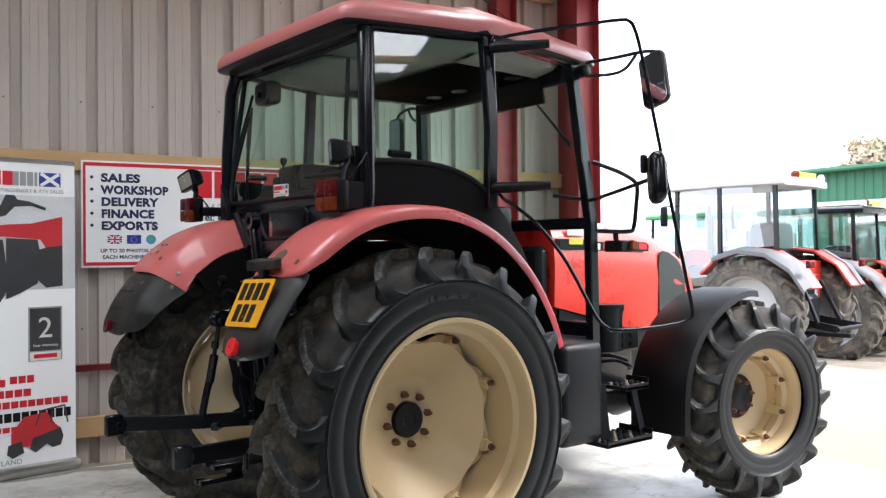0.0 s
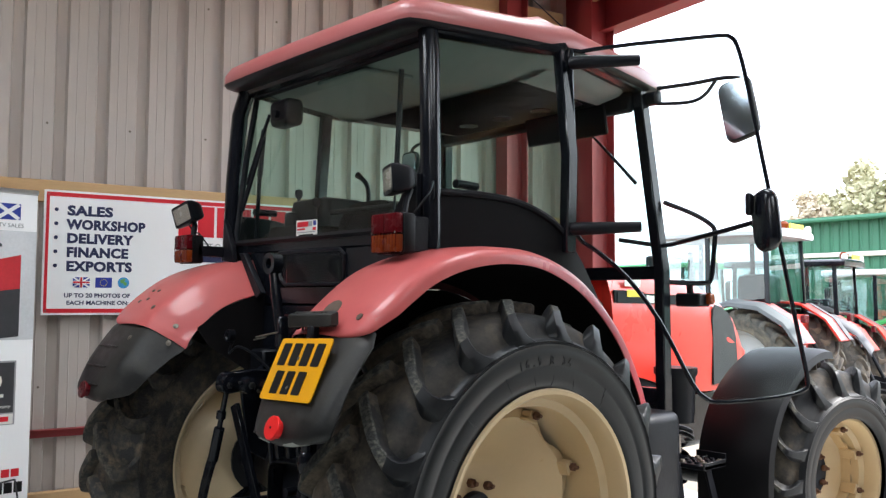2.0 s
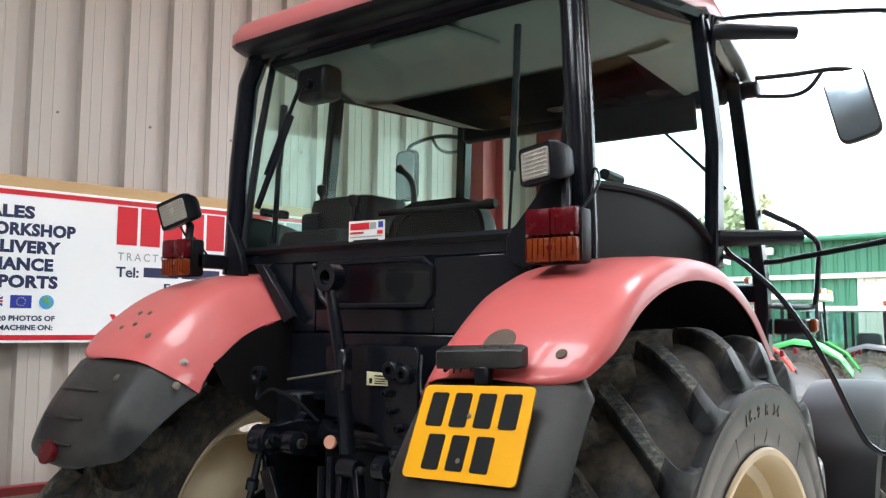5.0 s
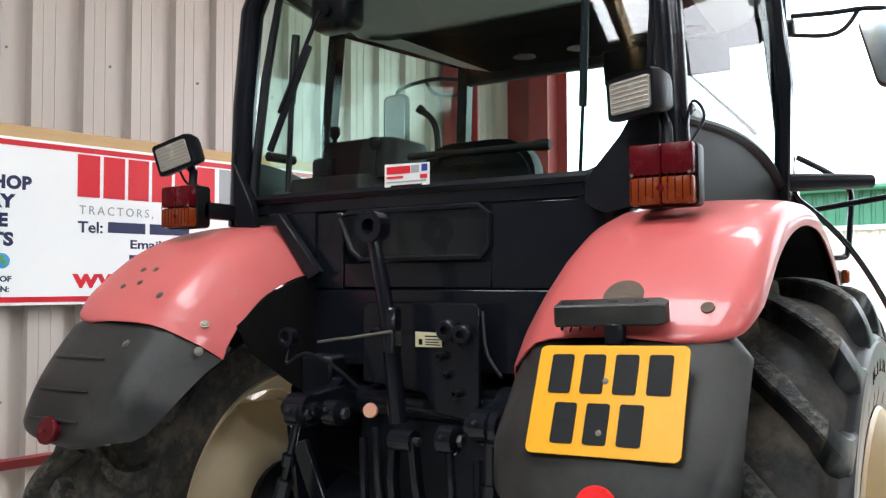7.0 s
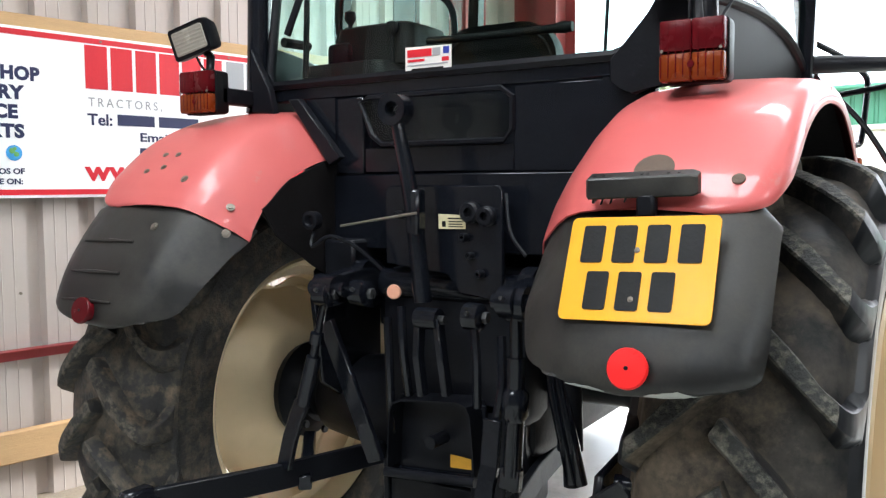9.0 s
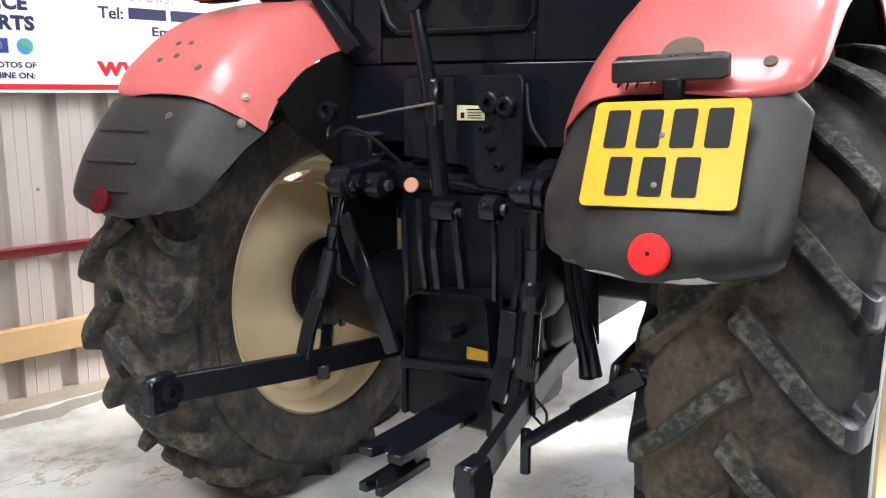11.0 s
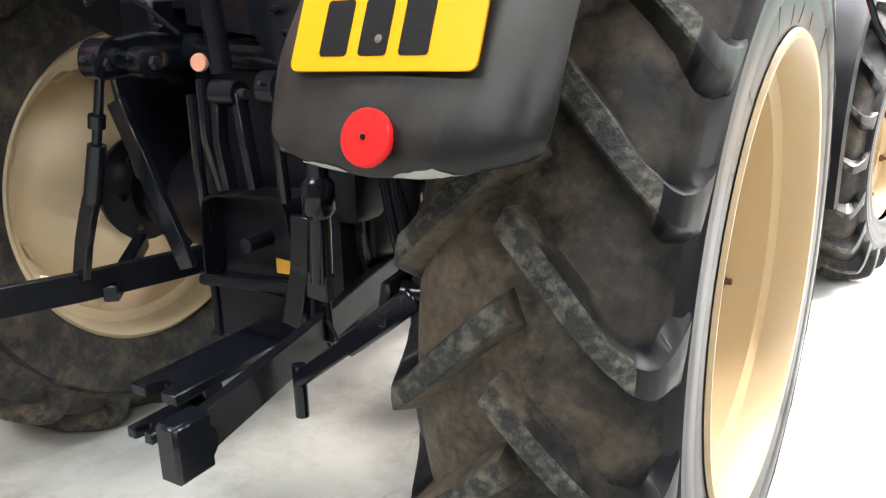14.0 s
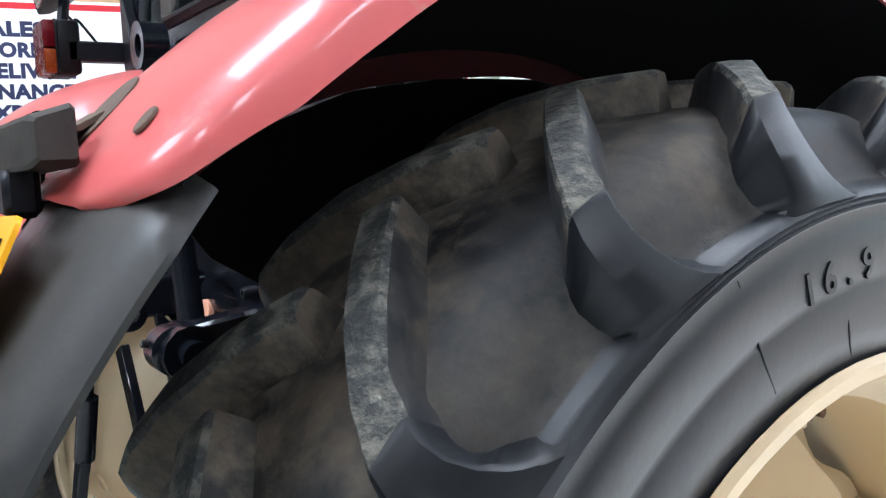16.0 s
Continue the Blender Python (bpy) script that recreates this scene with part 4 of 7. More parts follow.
LAMP = Matrix.Translation((0.737, -0.655, 1.443)) @ pose(0, 0, 0, 0, -2, 5)
sec = ((-0.020, -0.023), (-0.017, -0.026), (0.016, -0.026), (0.019, -0.022), (0.019, 0.021), (0.015, 0.025), (-0.017, 0.015), (-0.020, 0.011))
bm = loft([[(x, b * k, c * k) for b, c in sec] for x, k in ((-0.107, 0.86), (-0.103, 1.0), (0.092, 1.0), (0.106, 0.78))])
bmesh.ops.transform(bm, matrix=LAMP, verts=bm.verts[:])
lamp = part("plate_lamp", bm, PLASTIC, tractor, "black plate lamp bar on a rusty bracket", angle=30)
for q in (-0.092, -0.075, 0.0, 0.012, 0.050, 0.070):
    part("screw", disc(LAMP @ V(q, -0.004, 0.0185), (0, -0.3, 1), 0.0030, 0.002, 8), MATT, lamp)
part("lamp_arm", bar([(0.742, -0.640, 1.448), (0.740, -0.612, 1.456), (0.737, -0.590, 1.468)], 0.034, 0.006), RUSTPLATE, tractor, "rusty lamp arm")
part("lamp_arm", bar([(0.70, -0.640, 1.446), (0.71, -0.622, 1.444), (0.735, -0.612, 1.452)], 0.030, 0.005), SCUFF, tractor, "pale primed lamp tab")
part("lamp_plug", box(0.748, -0.662, 1.402, 0.036, 0.03, 0.045, 0.006), MATT, tractor)
for x0, x1, dz in ((0.655, 0.635, -0.03), (0.672, 0.668, -0.045), (0.70, 0.665, -0.035)):
    part("cable", tube(smooth_path([(x0, -0.635, 1.432), (x0 - 0.012, -0.632, 1.432 + dz), (x1, -0.618, 1.425 + dz), (x1 + 0.012, -0.600, 1.44)]), 0.0022, 6), MATT, tractor)
part("cable", tube(smooth_path([(0.648, -0.66, 1.44), (0.636, -0.655, 1.408), (0.632, -0.62, 1.42), (0.645, -0.60, 1.44)]), 0.003, 6), MATT, tractor)

# tail lamps and work lamps on brackets
def tail_lamp(x0, x1, y, z0, z1, side):
    body = part("tail_lamp", box((x0 + x1) / 2, y + 0.036, (z0 + z1) / 2, x1 - x0, 0.062, z1 - z0, 0.012, None, 2), DARKPLASTIC, tractor, "ribbed red and amber tail lamp in black housing")
    w, zm = (x1 - x0) / 2 - 0.004, z0 + (z1 - z0) * 0.47
    for q in (-1, 1):
        cx = (x0 + x1) / 2 + q * (w / 2 + 0.0006)
        part("red_lens", box(cx, y - 0.004, (zm + z1) / 2, w, 0.034, z1 - zm - 0.005, 0.006, None, 2), LENS_RED, body)
        part("amber_lens" if q * side > 0 or side < 0 else "red_lens", box(cx, y - 0.0035, (z0 + zm) / 2 + 0.001, w, 0.034, zm - z0 - 0.004, 0.006, None, 2), LENS_AMBER, body)
    part("lens_rim", tube([((x0 + x1) / 2 + a, y + 0.010, (z0 + z1) / 2 + b) for a, b in rounded(x1 - x0 - 0.004, z1 - z0 - 0.004, 0.012)], 0.004, 6, close=True), DARKPLASTIC, body)
    part("bulb_seat", disc(((x0 + x1) / 2, y - 0.0195, (z0 + zm) / 2 + 0.006), (0, -1, 0), 0.008, 0.002, 10), LENS_RED, body)
    for q in range(9):
        part("lens_rib", box((x0 + x1) / 2 - 0.44 * (x1 - x0) + 0.88 * (x1 - x0) * q / 8, y - 0.0208, (z0 + z1) / 2, 0.0022, 0.0016, z1 - z0 - 0.022, 0), LENS_RED, body, smooth=False)
    for q in (-1, 1):
        part("screw", disc(((x0 + x1) / 2 + q * (x1 - x0) * 0.43, y - 0.021, (z0 + z1) / 2), (0, -1, 0), 0.004, 0.002, 8), STEEL, body)
    return body


def work_lamp(c, yaw, pitch, roll=0.0):
    m = Matrix.Translation(c) @ pose(0, 0, 0, 0, 0, yaw) @ pose(0, 0, 0, pitch, 0, 0) @ pose(0, 0, 0, 0, roll, 0)
    bm = loft([[(a * k, yy, b * k) for a, b in rounded(0.158, 0.104, 0.012)] for yy, k in ((-0.034, 0.96), (-0.038, 0.985), (-0.030, 1.0), (-0.012, 1.0), (0.030, 0.82), (0.052, 0.62), (0.060, 0.45))])
    bmesh.ops.transform(bm, matrix=m, verts=bm.verts[:])
    body = part("work_lamp", bm, MATT, tractor, "square work lamp in black housing", angle=30)
    bm = slab([(a, -0.0365, b) for a, b in rounded(0.130, 0.076, 0.008)], (0, 1, 0), 0.006)
    bmesh.ops.transform(bm, matrix=m, verts=bm.verts[:])
    part("lens", bm, LENS_CLEAR, body, "ribbed clear lens")
    for q in range(7):
        b0 = box(0, -0.0405, -0.033 + 0.011 * q, 0.122, 0.003, 0.004, 0.001)
        bmesh.ops.transform(b0, matrix=m, verts=b0.verts[:])
        part("lens_rib", b0, LENS_CLEAR, body)
    return body


tail_lamp(0.672, 0.820, -0.36, 1.664, 1.803, 1)
tail_lamp(-0.895, -0.755, -0.345, 1.676, 1.812, -1)
work_lamp((0.662, -0.25, 1.938), -27, 4, 0)
work_lamp((-0.865, -0.31, 1.918), 6, 10, -13)
part("lamp_bracket", tube([(0.70, -0.22, 1.90), (0.725, -0.26, 1.86), (0.735, -0.28, 1.80)], 0.012, 8), MATT, tractor)
part("lamp_bracket", tube([(-0.85, -0.29, 1.885), (-0.815, -0.30, 1.86), (-0.81, -0.31, 1.80)], 0.014, 8), MATT, tractor)
part("lamp_bracket", box(-0.78, -0.215, 1.735, 0.05, 0.19, 0.05, 0.004), MATT, tractor)
part("lamp_bracket", box(0.70, -0.24, 1.74, 0.06, 0.17, 0.13, 0.006), MATT, tractor)
part("cable", tube(smooth_path([(-0.89, -0.30, 1.88), (-0.88, -0.27, 1.83), (-0.84, -0.26, 1.82), (-0.80, -0.2, 1.72)]), 0.004, 6), MATT, tractor)
part("cable", tube(smooth_path([(0.78, -0.27, 1.81), (0.80, -0.22, 1.88), (0.755, -0.16, 1.93), (0.72, -0.13, 1.84)]), 0.004, 6), MATT, tractor)

# --- cab ---
CX, CT = -0.037, 2.545


def cp(x, y, z):
    return (CX + x, y, z)


for sx in (1, -1):
    part("rear_pillar", tube([cp(sx * 0.744, -0.13, 1.69), cp(sx * 0.742, -0.125, 1.75), cp(sx * 0.724 - (0.015 if sx < 0 else 0), -0.115, 2.1), cp(sx * 0.70 - (0.02 if sx < 0 else 0), -0.10, 2.42), cp(sx * 0.672, -0.085, CT)], 0.040, 10), BLACK, tractor)
    part("middle_pillar", bar([cp(sx * 0.872, 0.50, 1.70), cp(sx * 0.882, 0.50, 2.1), cp(sx * 0.838, 0.50, CT)], 0.045, 0.06, up=(0, 1, 0)), BLACK, tractor)
    part("front_pillar", bar([cp(sx * 0.755, 1.37, 0.95), cp(sx * 0.765, 1.345, 1.65), cp(sx * 0.69, 1.275, CT)], 0.055, 0.065, up=(0, 1, 0)), BLACK, tractor)
    part("roof_rail", tube([cp(sx * 0.672, -0.07, CT), cp(sx * 0.838, 0.5, CT), cp(sx * 0.69, 1.275, CT)], 0.034, 8), BLACK, tractor)
    # curved quarter panel between side window and fender
    top = [(0.738, -0.11, 1.905), (0.79, 0.10, 1.905), (0.825, 0.27, 1.885), (0.855, 0.40, 1.835), (0.872, 0.50, 1.765), (0.872, 0.60, 1.66), (0.868, 0.72, 1.50), (0.86, 0.84, 1.28)]
    low = [(0.745, -0.11, 1.675), (0.79, 0.10, 1.68), (0.825, 0.27, 1.64), (0.855, 0.40, 1.585), (0.872, 0.50, 1.53), (0.872, 0.58, 1.46), (0.868, 0.68, 1.365), (0.86, 0.80, 1.185)]
    part("quarter_panel", shell([[cp(sx * a, b, c) for a, b, c in row] for row in (top, [tuple(p + (q - p) * 0.08 if k < 2 else p - 0.02 for k, (p, q) in enumerate(zip(u, w))) for u, w in zip(top, low)], low)], 0.03), DARKPLASTIC, tractor, "matt black quarter panel")
    part("window_seal", tube(smooth_path([cp(sx * a, b, c) for a, b, c in top[:5]], 4), 0.014, 8), MATT, tractor)
    edge_y, edge_z = (-0.10, 0.10, 0.27, 0.40, 0.49), (1.90, 1.90, 1.88, 1.83, 1.77)
    side_bm = curved_pane(bow(1.90, 0.736, 2.2, 0.719, 2.525, 0.680), bow(1.77, 0.874, 2.15, 0.874, 2.525, 0.838), lambda y: float(np.interp(y, edge_y, edge_z)), lambda y: CT - 0.02, -0.10, 0.49)
    bmesh.ops.scale(side_bm, vec=(sx, 1, 1), verts=side_bm.verts[:])
    bmesh.ops.translate(side_bm, vec=(CX, 0, 0), verts=side_bm.verts[:])
    part("side_window", side_bm, GLASS, tractor, "tinted side window glass", angle=80).visible_shadow = False
    part("window_handle", tube([cp(sx * 0.74, 0.0, 1.945), cp(sx * 0.73, 0.12, 1.945)], 0.017, 8), MATT, tractor)
part("roof_rail", rod(cp(-0.672, -0.07, CT), cp(0.672, -0.07, CT), 0.045, 8), BLACK, tractor)
part("roof_rail", rod(cp(-0.69, 1.275, CT), cp(0.69, 1.275, CT), 0.045, 8), BLACK, tractor)
part("windscreen", pane([cp(-0.75, 1.36, 1.65), cp(0.75, 1.36, 1.65), cp(0.67, 1.285, CT - 0.03), cp(-0.67, 1.285, CT - 0.03)]), GLASS, tractor, "windscreen glass").visible_shadow = False
left_bm = curved_pane(bow(1.25, CX - 0.86, 2.0, CX - 0.882, 2.525, CX - 0.832), bow(1.15, CX - 0.76, 1.7, CX - 0.768, 2.525, CX - 0.70), lambda y: 1.25 - 0.12 * (y - 0.53), lambda y: CT - 0.02, 0.53, 1.29)
part("left_door_glass", left_bm, GLASS, tractor, "tinted left door glass", angle=80).visible_shadow = False
part("front_cowl", box(CX, 1.35, 1.30, 0.80, 0.10, 0.44, 0.03), MATT, tractor)
part("windscreen_header", box(CX, 1.25, 2.478, 1.34, 0.05, 0.10, 0.012), MATT, tractor)
part("sun_visor", box(CX + 0.30, 1.19, 2.40, 0.52, 0.02, 0.15, 0.008, pose(0, 0, 0, 12, 0, 0)), MATT, tractor, "black sun visor")
part("scuttle_rail", bar([cp(-0.75, 1.355, 1.645), cp(0.75, 1.355, 1.645)], 0.05, 0.065), BLACK, tractor)
part("scuttle_rail", bar([cp(-0.75, 1.365, 1.05), cp(0.75, 1.365, 1.05)], 0.05, 0.08), BLACK, tractor)
for sx in (1, -1):
    part("lower_windscreen", pane([cp(sx * 0.40, 1.362, 1.10), cp(sx * 0.75, 1.362, 1.10), cp(sx * 0.76, 1.357, 1.61), cp(sx * 0.40, 1.357, 1.61)]), DOORGLASS, tractor, "clear lower windscreen pane").visible_shadow = False

# rear window in a black frame
def rear_y(z):
    return -0.135 + 0.075 * (z - 1.75) / 0.8


RW = [(-0.665, 1.775), (0.475, 1.775), (0.535, 1.795), (0.575, 1.85), (0.612, 1.93), (0.64, 2.02), (0.645, 2.2), (0.615, 2.50), (-0.625, 2.50), (-0.665, 2.2), (-0.685, 1.82)]
part("rear_window", pane([cp(x + 0.037 if x > 0 else x, rear_y(z), z) for x, z in RW]), GLASS, tractor, "tinted rear window glass").visible_shadow = False
part("window_frame", tube([cp(x + 0.037 if x > 0 else x, rear_y(z) + 0.004, z) for x, z in RW], 0.016, 6, close=True), MATT, tractor)
gus = [(0.50, 1.76), (0.60, 1.86), (0.66, 1.97), (0.70, 1.97), (0.70, 1.69), (0.60, 1.685), (0.56, 1.668), (0.545, 1.68), (0.50, 1.70)]
part("corner_gusset", slab([(x - 0.015, -0.165, z) for x, z in gus], (0, 1, 0), 0.03, 0.004), MATT, tractor, "grey-black corner panel")
part("corner_gusset", slab([(-x - 0.065, -0.160, z) for x, z in [(0.62, 1.76), (0.70, 1.90), (0.70, 1.69), (0.60, 1.68)]], (0, 1, 0), 0.03, 0.004), MATT, tractor)

# roof: a pressed shell with a raised middle
def roof_ring(z, y0, y1, wr, wm, wf, r=0.07, zr=0.0):
    half = [(wr * 0.5, y0 - 0.008), (wr - r, y0), (wr - r * 0.35, y0 + r * 0.22), (wr, y0 + r), (wr + (wm - wr) * 0.55, y0 + 0.42), (wm, 0.55), (wf + (wm - wf) * 0.45, y1 - 0.40), (wf, y1 - r), (wf - r * 0.35, y1 - r * 0.22), (wf - r, y1), (wf * 0.5, y1 + 0.02)]
    full = [(0, y0 - 0.012)] + half + [(0, y1 + 0.03)] + [(-x, y) for x, y in half[::-1]]
    return [(CX + x, y, z + zr * max(0.0, (0.35 - y) / 0.6)) for x, y in full]


rings = [roof_ring(2.530, -0.16, 1.40, 0.69, 0.83, 0.69), roof_ring(2.532, -0.205, 1.46, 0.715, 0.865, 0.715), roof_ring(2.548, -0.217, 1.478, 0.724, 0.874, 0.724), roof_ring(2.590, -0.216, 1.476, 0.722, 0.872, 0.722, 0.07),
         roof_ring(2.622, -0.200, 1.462, 0.712, 0.862, 0.712, 0.08), roof_ring(2.645, -0.165, 1.43, 0.69, 0.838, 0.692, 0.09), roof_ring(2.658, -0.10, 1.385, 0.65, 0.795, 0.66, 0.10),
         roof_ring(2.672, 0.00, 1.335, 0.605, 0.745, 0.62, 0.12), roof_ring(2.708, 0.045, 1.30, 0.58, 0.715, 0.60, 0.12), roof_ring(2.734, 0.09, 1.25, 0.545, 0.675, 0.565, 0.12), roof_ring(2.744, 0.20, 1.14, 0.46, 0.58, 0.47, 0.12), roof_ring(2.748, 0.4, 0.9, 0.25, 0.3, 0.25, 0.12)]
roof_bm = loft(rings)
for f in roof_bm.faces:
    if max(v.co.z for v in f.verts) < 2.549:
        f.material_index = 1
part("cab_roof", roof_bm, [ROOFRED, MATT], tractor, "sun-faded red cab roof", angle=60)
part("aerial", tube([(0.55, 0.95, 2.72), (0.42, 0.55, 3.00)], 0.003, 6), MATT, tractor, "thin wire aerial")
lining = [roof_ring(2.470, 0.80, 1.17, 0.46, 0.56, 0.46), roof_ring(2.474, 0.66, 1.19, 0.53, 0.65, 0.53), roof_ring(2.488, 0.42, 1.21, 0.59, 0.72, 0.59), roof_ring(2.505, 0.06, 1.23, 0.63, 0.77, 0.64), roof_ring(2.528, -0.03, 1.24, 0.64, 0.80, 0.66)]
part("roof_lining", loft(lining), CABIN, tractor, "grey moulded cab lining")
part("roof_hatch", slab([(x, y, 2.492) for x, y in ((-0.2, -0.02), (0.15, -0.02), (0.2, 0.22), (-0.25, 0.22))], (0, 0, 1), 0.02, 0.006), CABIN, tractor)
for q in (-0.3, -0.05, 0.22, 0.42):
    part("air_vent", lathe([(2.474, 0.05), (2.466, 0.05), (2.464, 0.036), (2.468, 0.0)], 20, (q, 1.05, 0), "Z"), MATT, tractor)

# bulkhead under the rear window, with a small pane
for x0, x1, z0, z1 in ((-0.735, 0.66, 1.722, 1.77), (-0.445, -0.335, 1.482, 1.72), (0.188, 0.452, 1.482, 1.72), (-0.47, 0.455, 1.25, 1.48)):
    part("rear_panel", box((x0 + x1) / 2, -0.105, (z0 + z1) / 2, x1 - x0, 0.05, z1 - z0, 0.004), BLACK, tractor, "black rear panel")
part("rear_panel", slab([(x, -0.128, z) for x, z in ((-0.56, 1.722), (-0.44, 1.722), (-0.44, 1.54))], (0, 1, 0), 0.02), BLACK, tractor, "black corner web")
part("rear_panel", slab([(x, -0.128, z) for x, z in ((0.45, 1.722), (0.60, 1.722), (0.585, 1.66), (0.53, 1.62), (0.45, 1.575))], (0, 1, 0), 0.02), BLACK, tractor, "black corner web")
part("corner_strut", slab([(x, -0.168, z) for x, z in ((-0.598, 1.722), (-0.552, 1.722), (-0.386, 1.534), (-0.432, 1.508))], (0, 1, 0), 0.03, 0.004), MATT, tractor, "black sloping strut along the fender")
part("rear_panel", box(-0.074, -0.100, 1.523, 0.52, 0.05, 0.078, 0.004), BLACK, tractor)
part("cab_floor", box(CX, 0.5, 1.14, 1.02, 1.3, 0.10, 0.02), BLACK, tractor)
part("seat_well", box(CX, 0.02, 1.60, 0.9, 0.01, 0.4, 0), BLACK, tractor)
SP = [(-0.34, 1.70), (-0.31, 1.715), (0.15, 1.715), (0.185, 1.69), (0.185, 1.60), (0.16, 1.57), (-0.26, 1.57), (-0.30, 1.60)]
part("lower_pane", pane([(x, -0.134, z) for x, z in SP]), DOORGLASS, tractor, "small lower rear pane").visible_shadow = False
part("pane_seal", tube([(x, -0.134, z) for x, z in SP], 0.009, 6, close=True), MATT, tractor)

# seat, console, levers, steering wheel
part("seat_base", box(0.0, 0.42, 1.42, 0.50, 0.50, 0.14, 0.05, None, 3), SEAT, tractor)
bm = loft([[(-0.02 + a * k * (1 - 0.12 * max(0.0, b)), yy + 0.10 * (b + 0.2), 1.70 + b * k) for a, b in rounded(0.44, 0.50, 0.13, 6)] for yy, k in ((0.125, 0.86), (0.108, 0.95), (0.10, 1.0), (0.16, 1.0), (0.19, 0.94), (0.20, 0.8))])
seat_back = part("seat_back", bm, SEAT, tractor, "black vinyl seat back", angle=60)
part("piping", tube([(-0.02 + a * 0.9 * (1 - 0.12 * max(0.0, b)), 0.112 + 0.10 * (b + 0.2), 1.70 + b * 0.9) for a, b in rounded(0.44, 0.50, 0.13, 6)], 0.005, 6, close=True), SEAT, seat_back)
part("arm_rest", tube([(-0.245, 0.10, 1.912), (0.0, 0.10, 1.908), (0.20, 0.10, 1.907), (0.235, 0.10, 1.908), (0.262, 0.10, 1.908)], [0.012, 0.012, 0.013, 0.019, 0.015], 10), SEAT, tractor)
con = part("console", loft([[(-0.575 + a * w_, 0.23 + b * d_, z) for a, b in rounded(0.38, 0.36, 0.05, 4)] for z, w_, d_ in ((1.40, 1.0, 1.0), (1.78, 1.0, 1.0), (1.84, 0.97, 0.97), (1.865, 0.90, 0.92), (1.87, 0.80, 0.8))]), SEAT, tractor, "black side console")
part("console_top", loft([[(-0.50 + a * w_, 0.26 + b * w_, z) for a, b in rounded(0.33, 0.26, 0.04, 4)] for z, w_ in ((1.86, 1.0), (1.965, 0.98), (1.992, 0.94), (2.0, 0.85))]), SEAT, con)
part("gauge_hood", box(-0.63, 0.18, 1.90, 0.10, 0.14, 0.09, 0.02, None, 2), MATT, con)
part("lever", tube(smooth_path([(-0.30, 0.35, 1.84), (-0.30, 0.36, 2.0), (-0.32, 0.36, 2.08), (-0.37, 0.34, 2.13)]), [0.012] * 14 + [0.017] * 2, 8), MATT, tractor)
for x, y, z0, z1 in ((-0.60, 0.15, 1.86, 2.02), (-0.66, 0.22, 1.86, 1.98), (-0.40, 0.12, 1.86, 1.96)):
    part("lever", tube([(x, y, z0), (x, y, z1)], 0.008, 8), MATT, tractor)
    part("knob", lathe([(z1 - 0.01, 0.010), (z1 + 0.008, 0.021), (z1 + 0.032, 0.019), (z1 + 0.04, 0)], 12, (x, y, 0), "Z"), MATT, tractor)
part("steering_wheel", tube([(0.02 + 0.20 * math.cos(t), 0.98 + 0.17 * math.sin(t), 1.80 + 0.09 * math.sin(t)) for t in np.linspace(0, 2 * math.pi, 28, endpoint=False)], 0.014, 8, close=True), MATT, tractor, "black steering wheel")
part("steering_column", join(tube([(0.02, 0.98, 1.80), (0.02, 1.2, 1.4)], 0.03, 10), box(0.0, 1.18, 1.62, 0.40, 0.16, 0.28, 0.04, None, 2)), MATT, tractor)
part("gas_strut", join(rod((-0.605, -0.085, 1.80), (-0.60, -0.075, 2.10), 0.010), rod((-0.60, -0.075, 2.10), (-0.595, -0.06, 2.33), 0.014)), MATT, tractor)
part("gas_strut", join(rod((0.435, -0.085, 1.79), (0.44, -0.075, 1.97), 0.005), rod((0.44, -0.075, 1.97), (0.45, -0.06, 2.42), 0.011)), MATT, tractor)
wiper = part("wiper_motor", join(box(-0.44, -0.03, 2.39, 0.17, 0.10, 0.13, 0.03, None, 3), rod((-0.44, -0.10, 2.38), (-0.44, -0.02, 2.38), 0.02)), MATT, tractor, "black rear wiper motor")
part("wiper_arm", tube([(-0.435, -0.125, 2.37), (-0.52, -0.145, 2.18), (-0.58, -0.155, 2.05)], 0.008, 6), MATT, wiper)
part("wiper_blade", bar([(-0.47, -0.135, 2.26), (-0.62, -0.155, 1.93)], 0.012, 0.022), MATT, wiper)
stk = part("window_sticker", slab([(x, -0.139, z) for x, z in ((-0.168, 1.772), (-0.008, 1.768), (-0.008, 1.848), (-0.168, 1.852))], (0, 1, 0), 0.0015), PAPER, tractor, "white dealer sticker with red heading bars")
for x0, x1, z, h, mt in ((-0.160, -0.075, 1.832, 0.022, SIGNRED), (-0.072, -0.045, 1.832, 0.022, SIGNGREY), (-0.035, -0.015, 1.834, 0.02, BLUE), (-0.16, -0.10, 1.811, 0.007, SIGNRED), (-0.16, -0.02, 1.797, 0.004, SIGNGREY), (-0.04, -0.016, 1.809, 0.012, SIGNRED), (-0.145, -0.035, 1.785, 0.006, INK), (-0.15, -0.03, 1.777, 0.003, SIGNRED)):
    part("bar", box((x0 + x1) / 2, -0.1405, z, x1 - x0, 0.0012, h, 0), mt, stk, smooth=False)

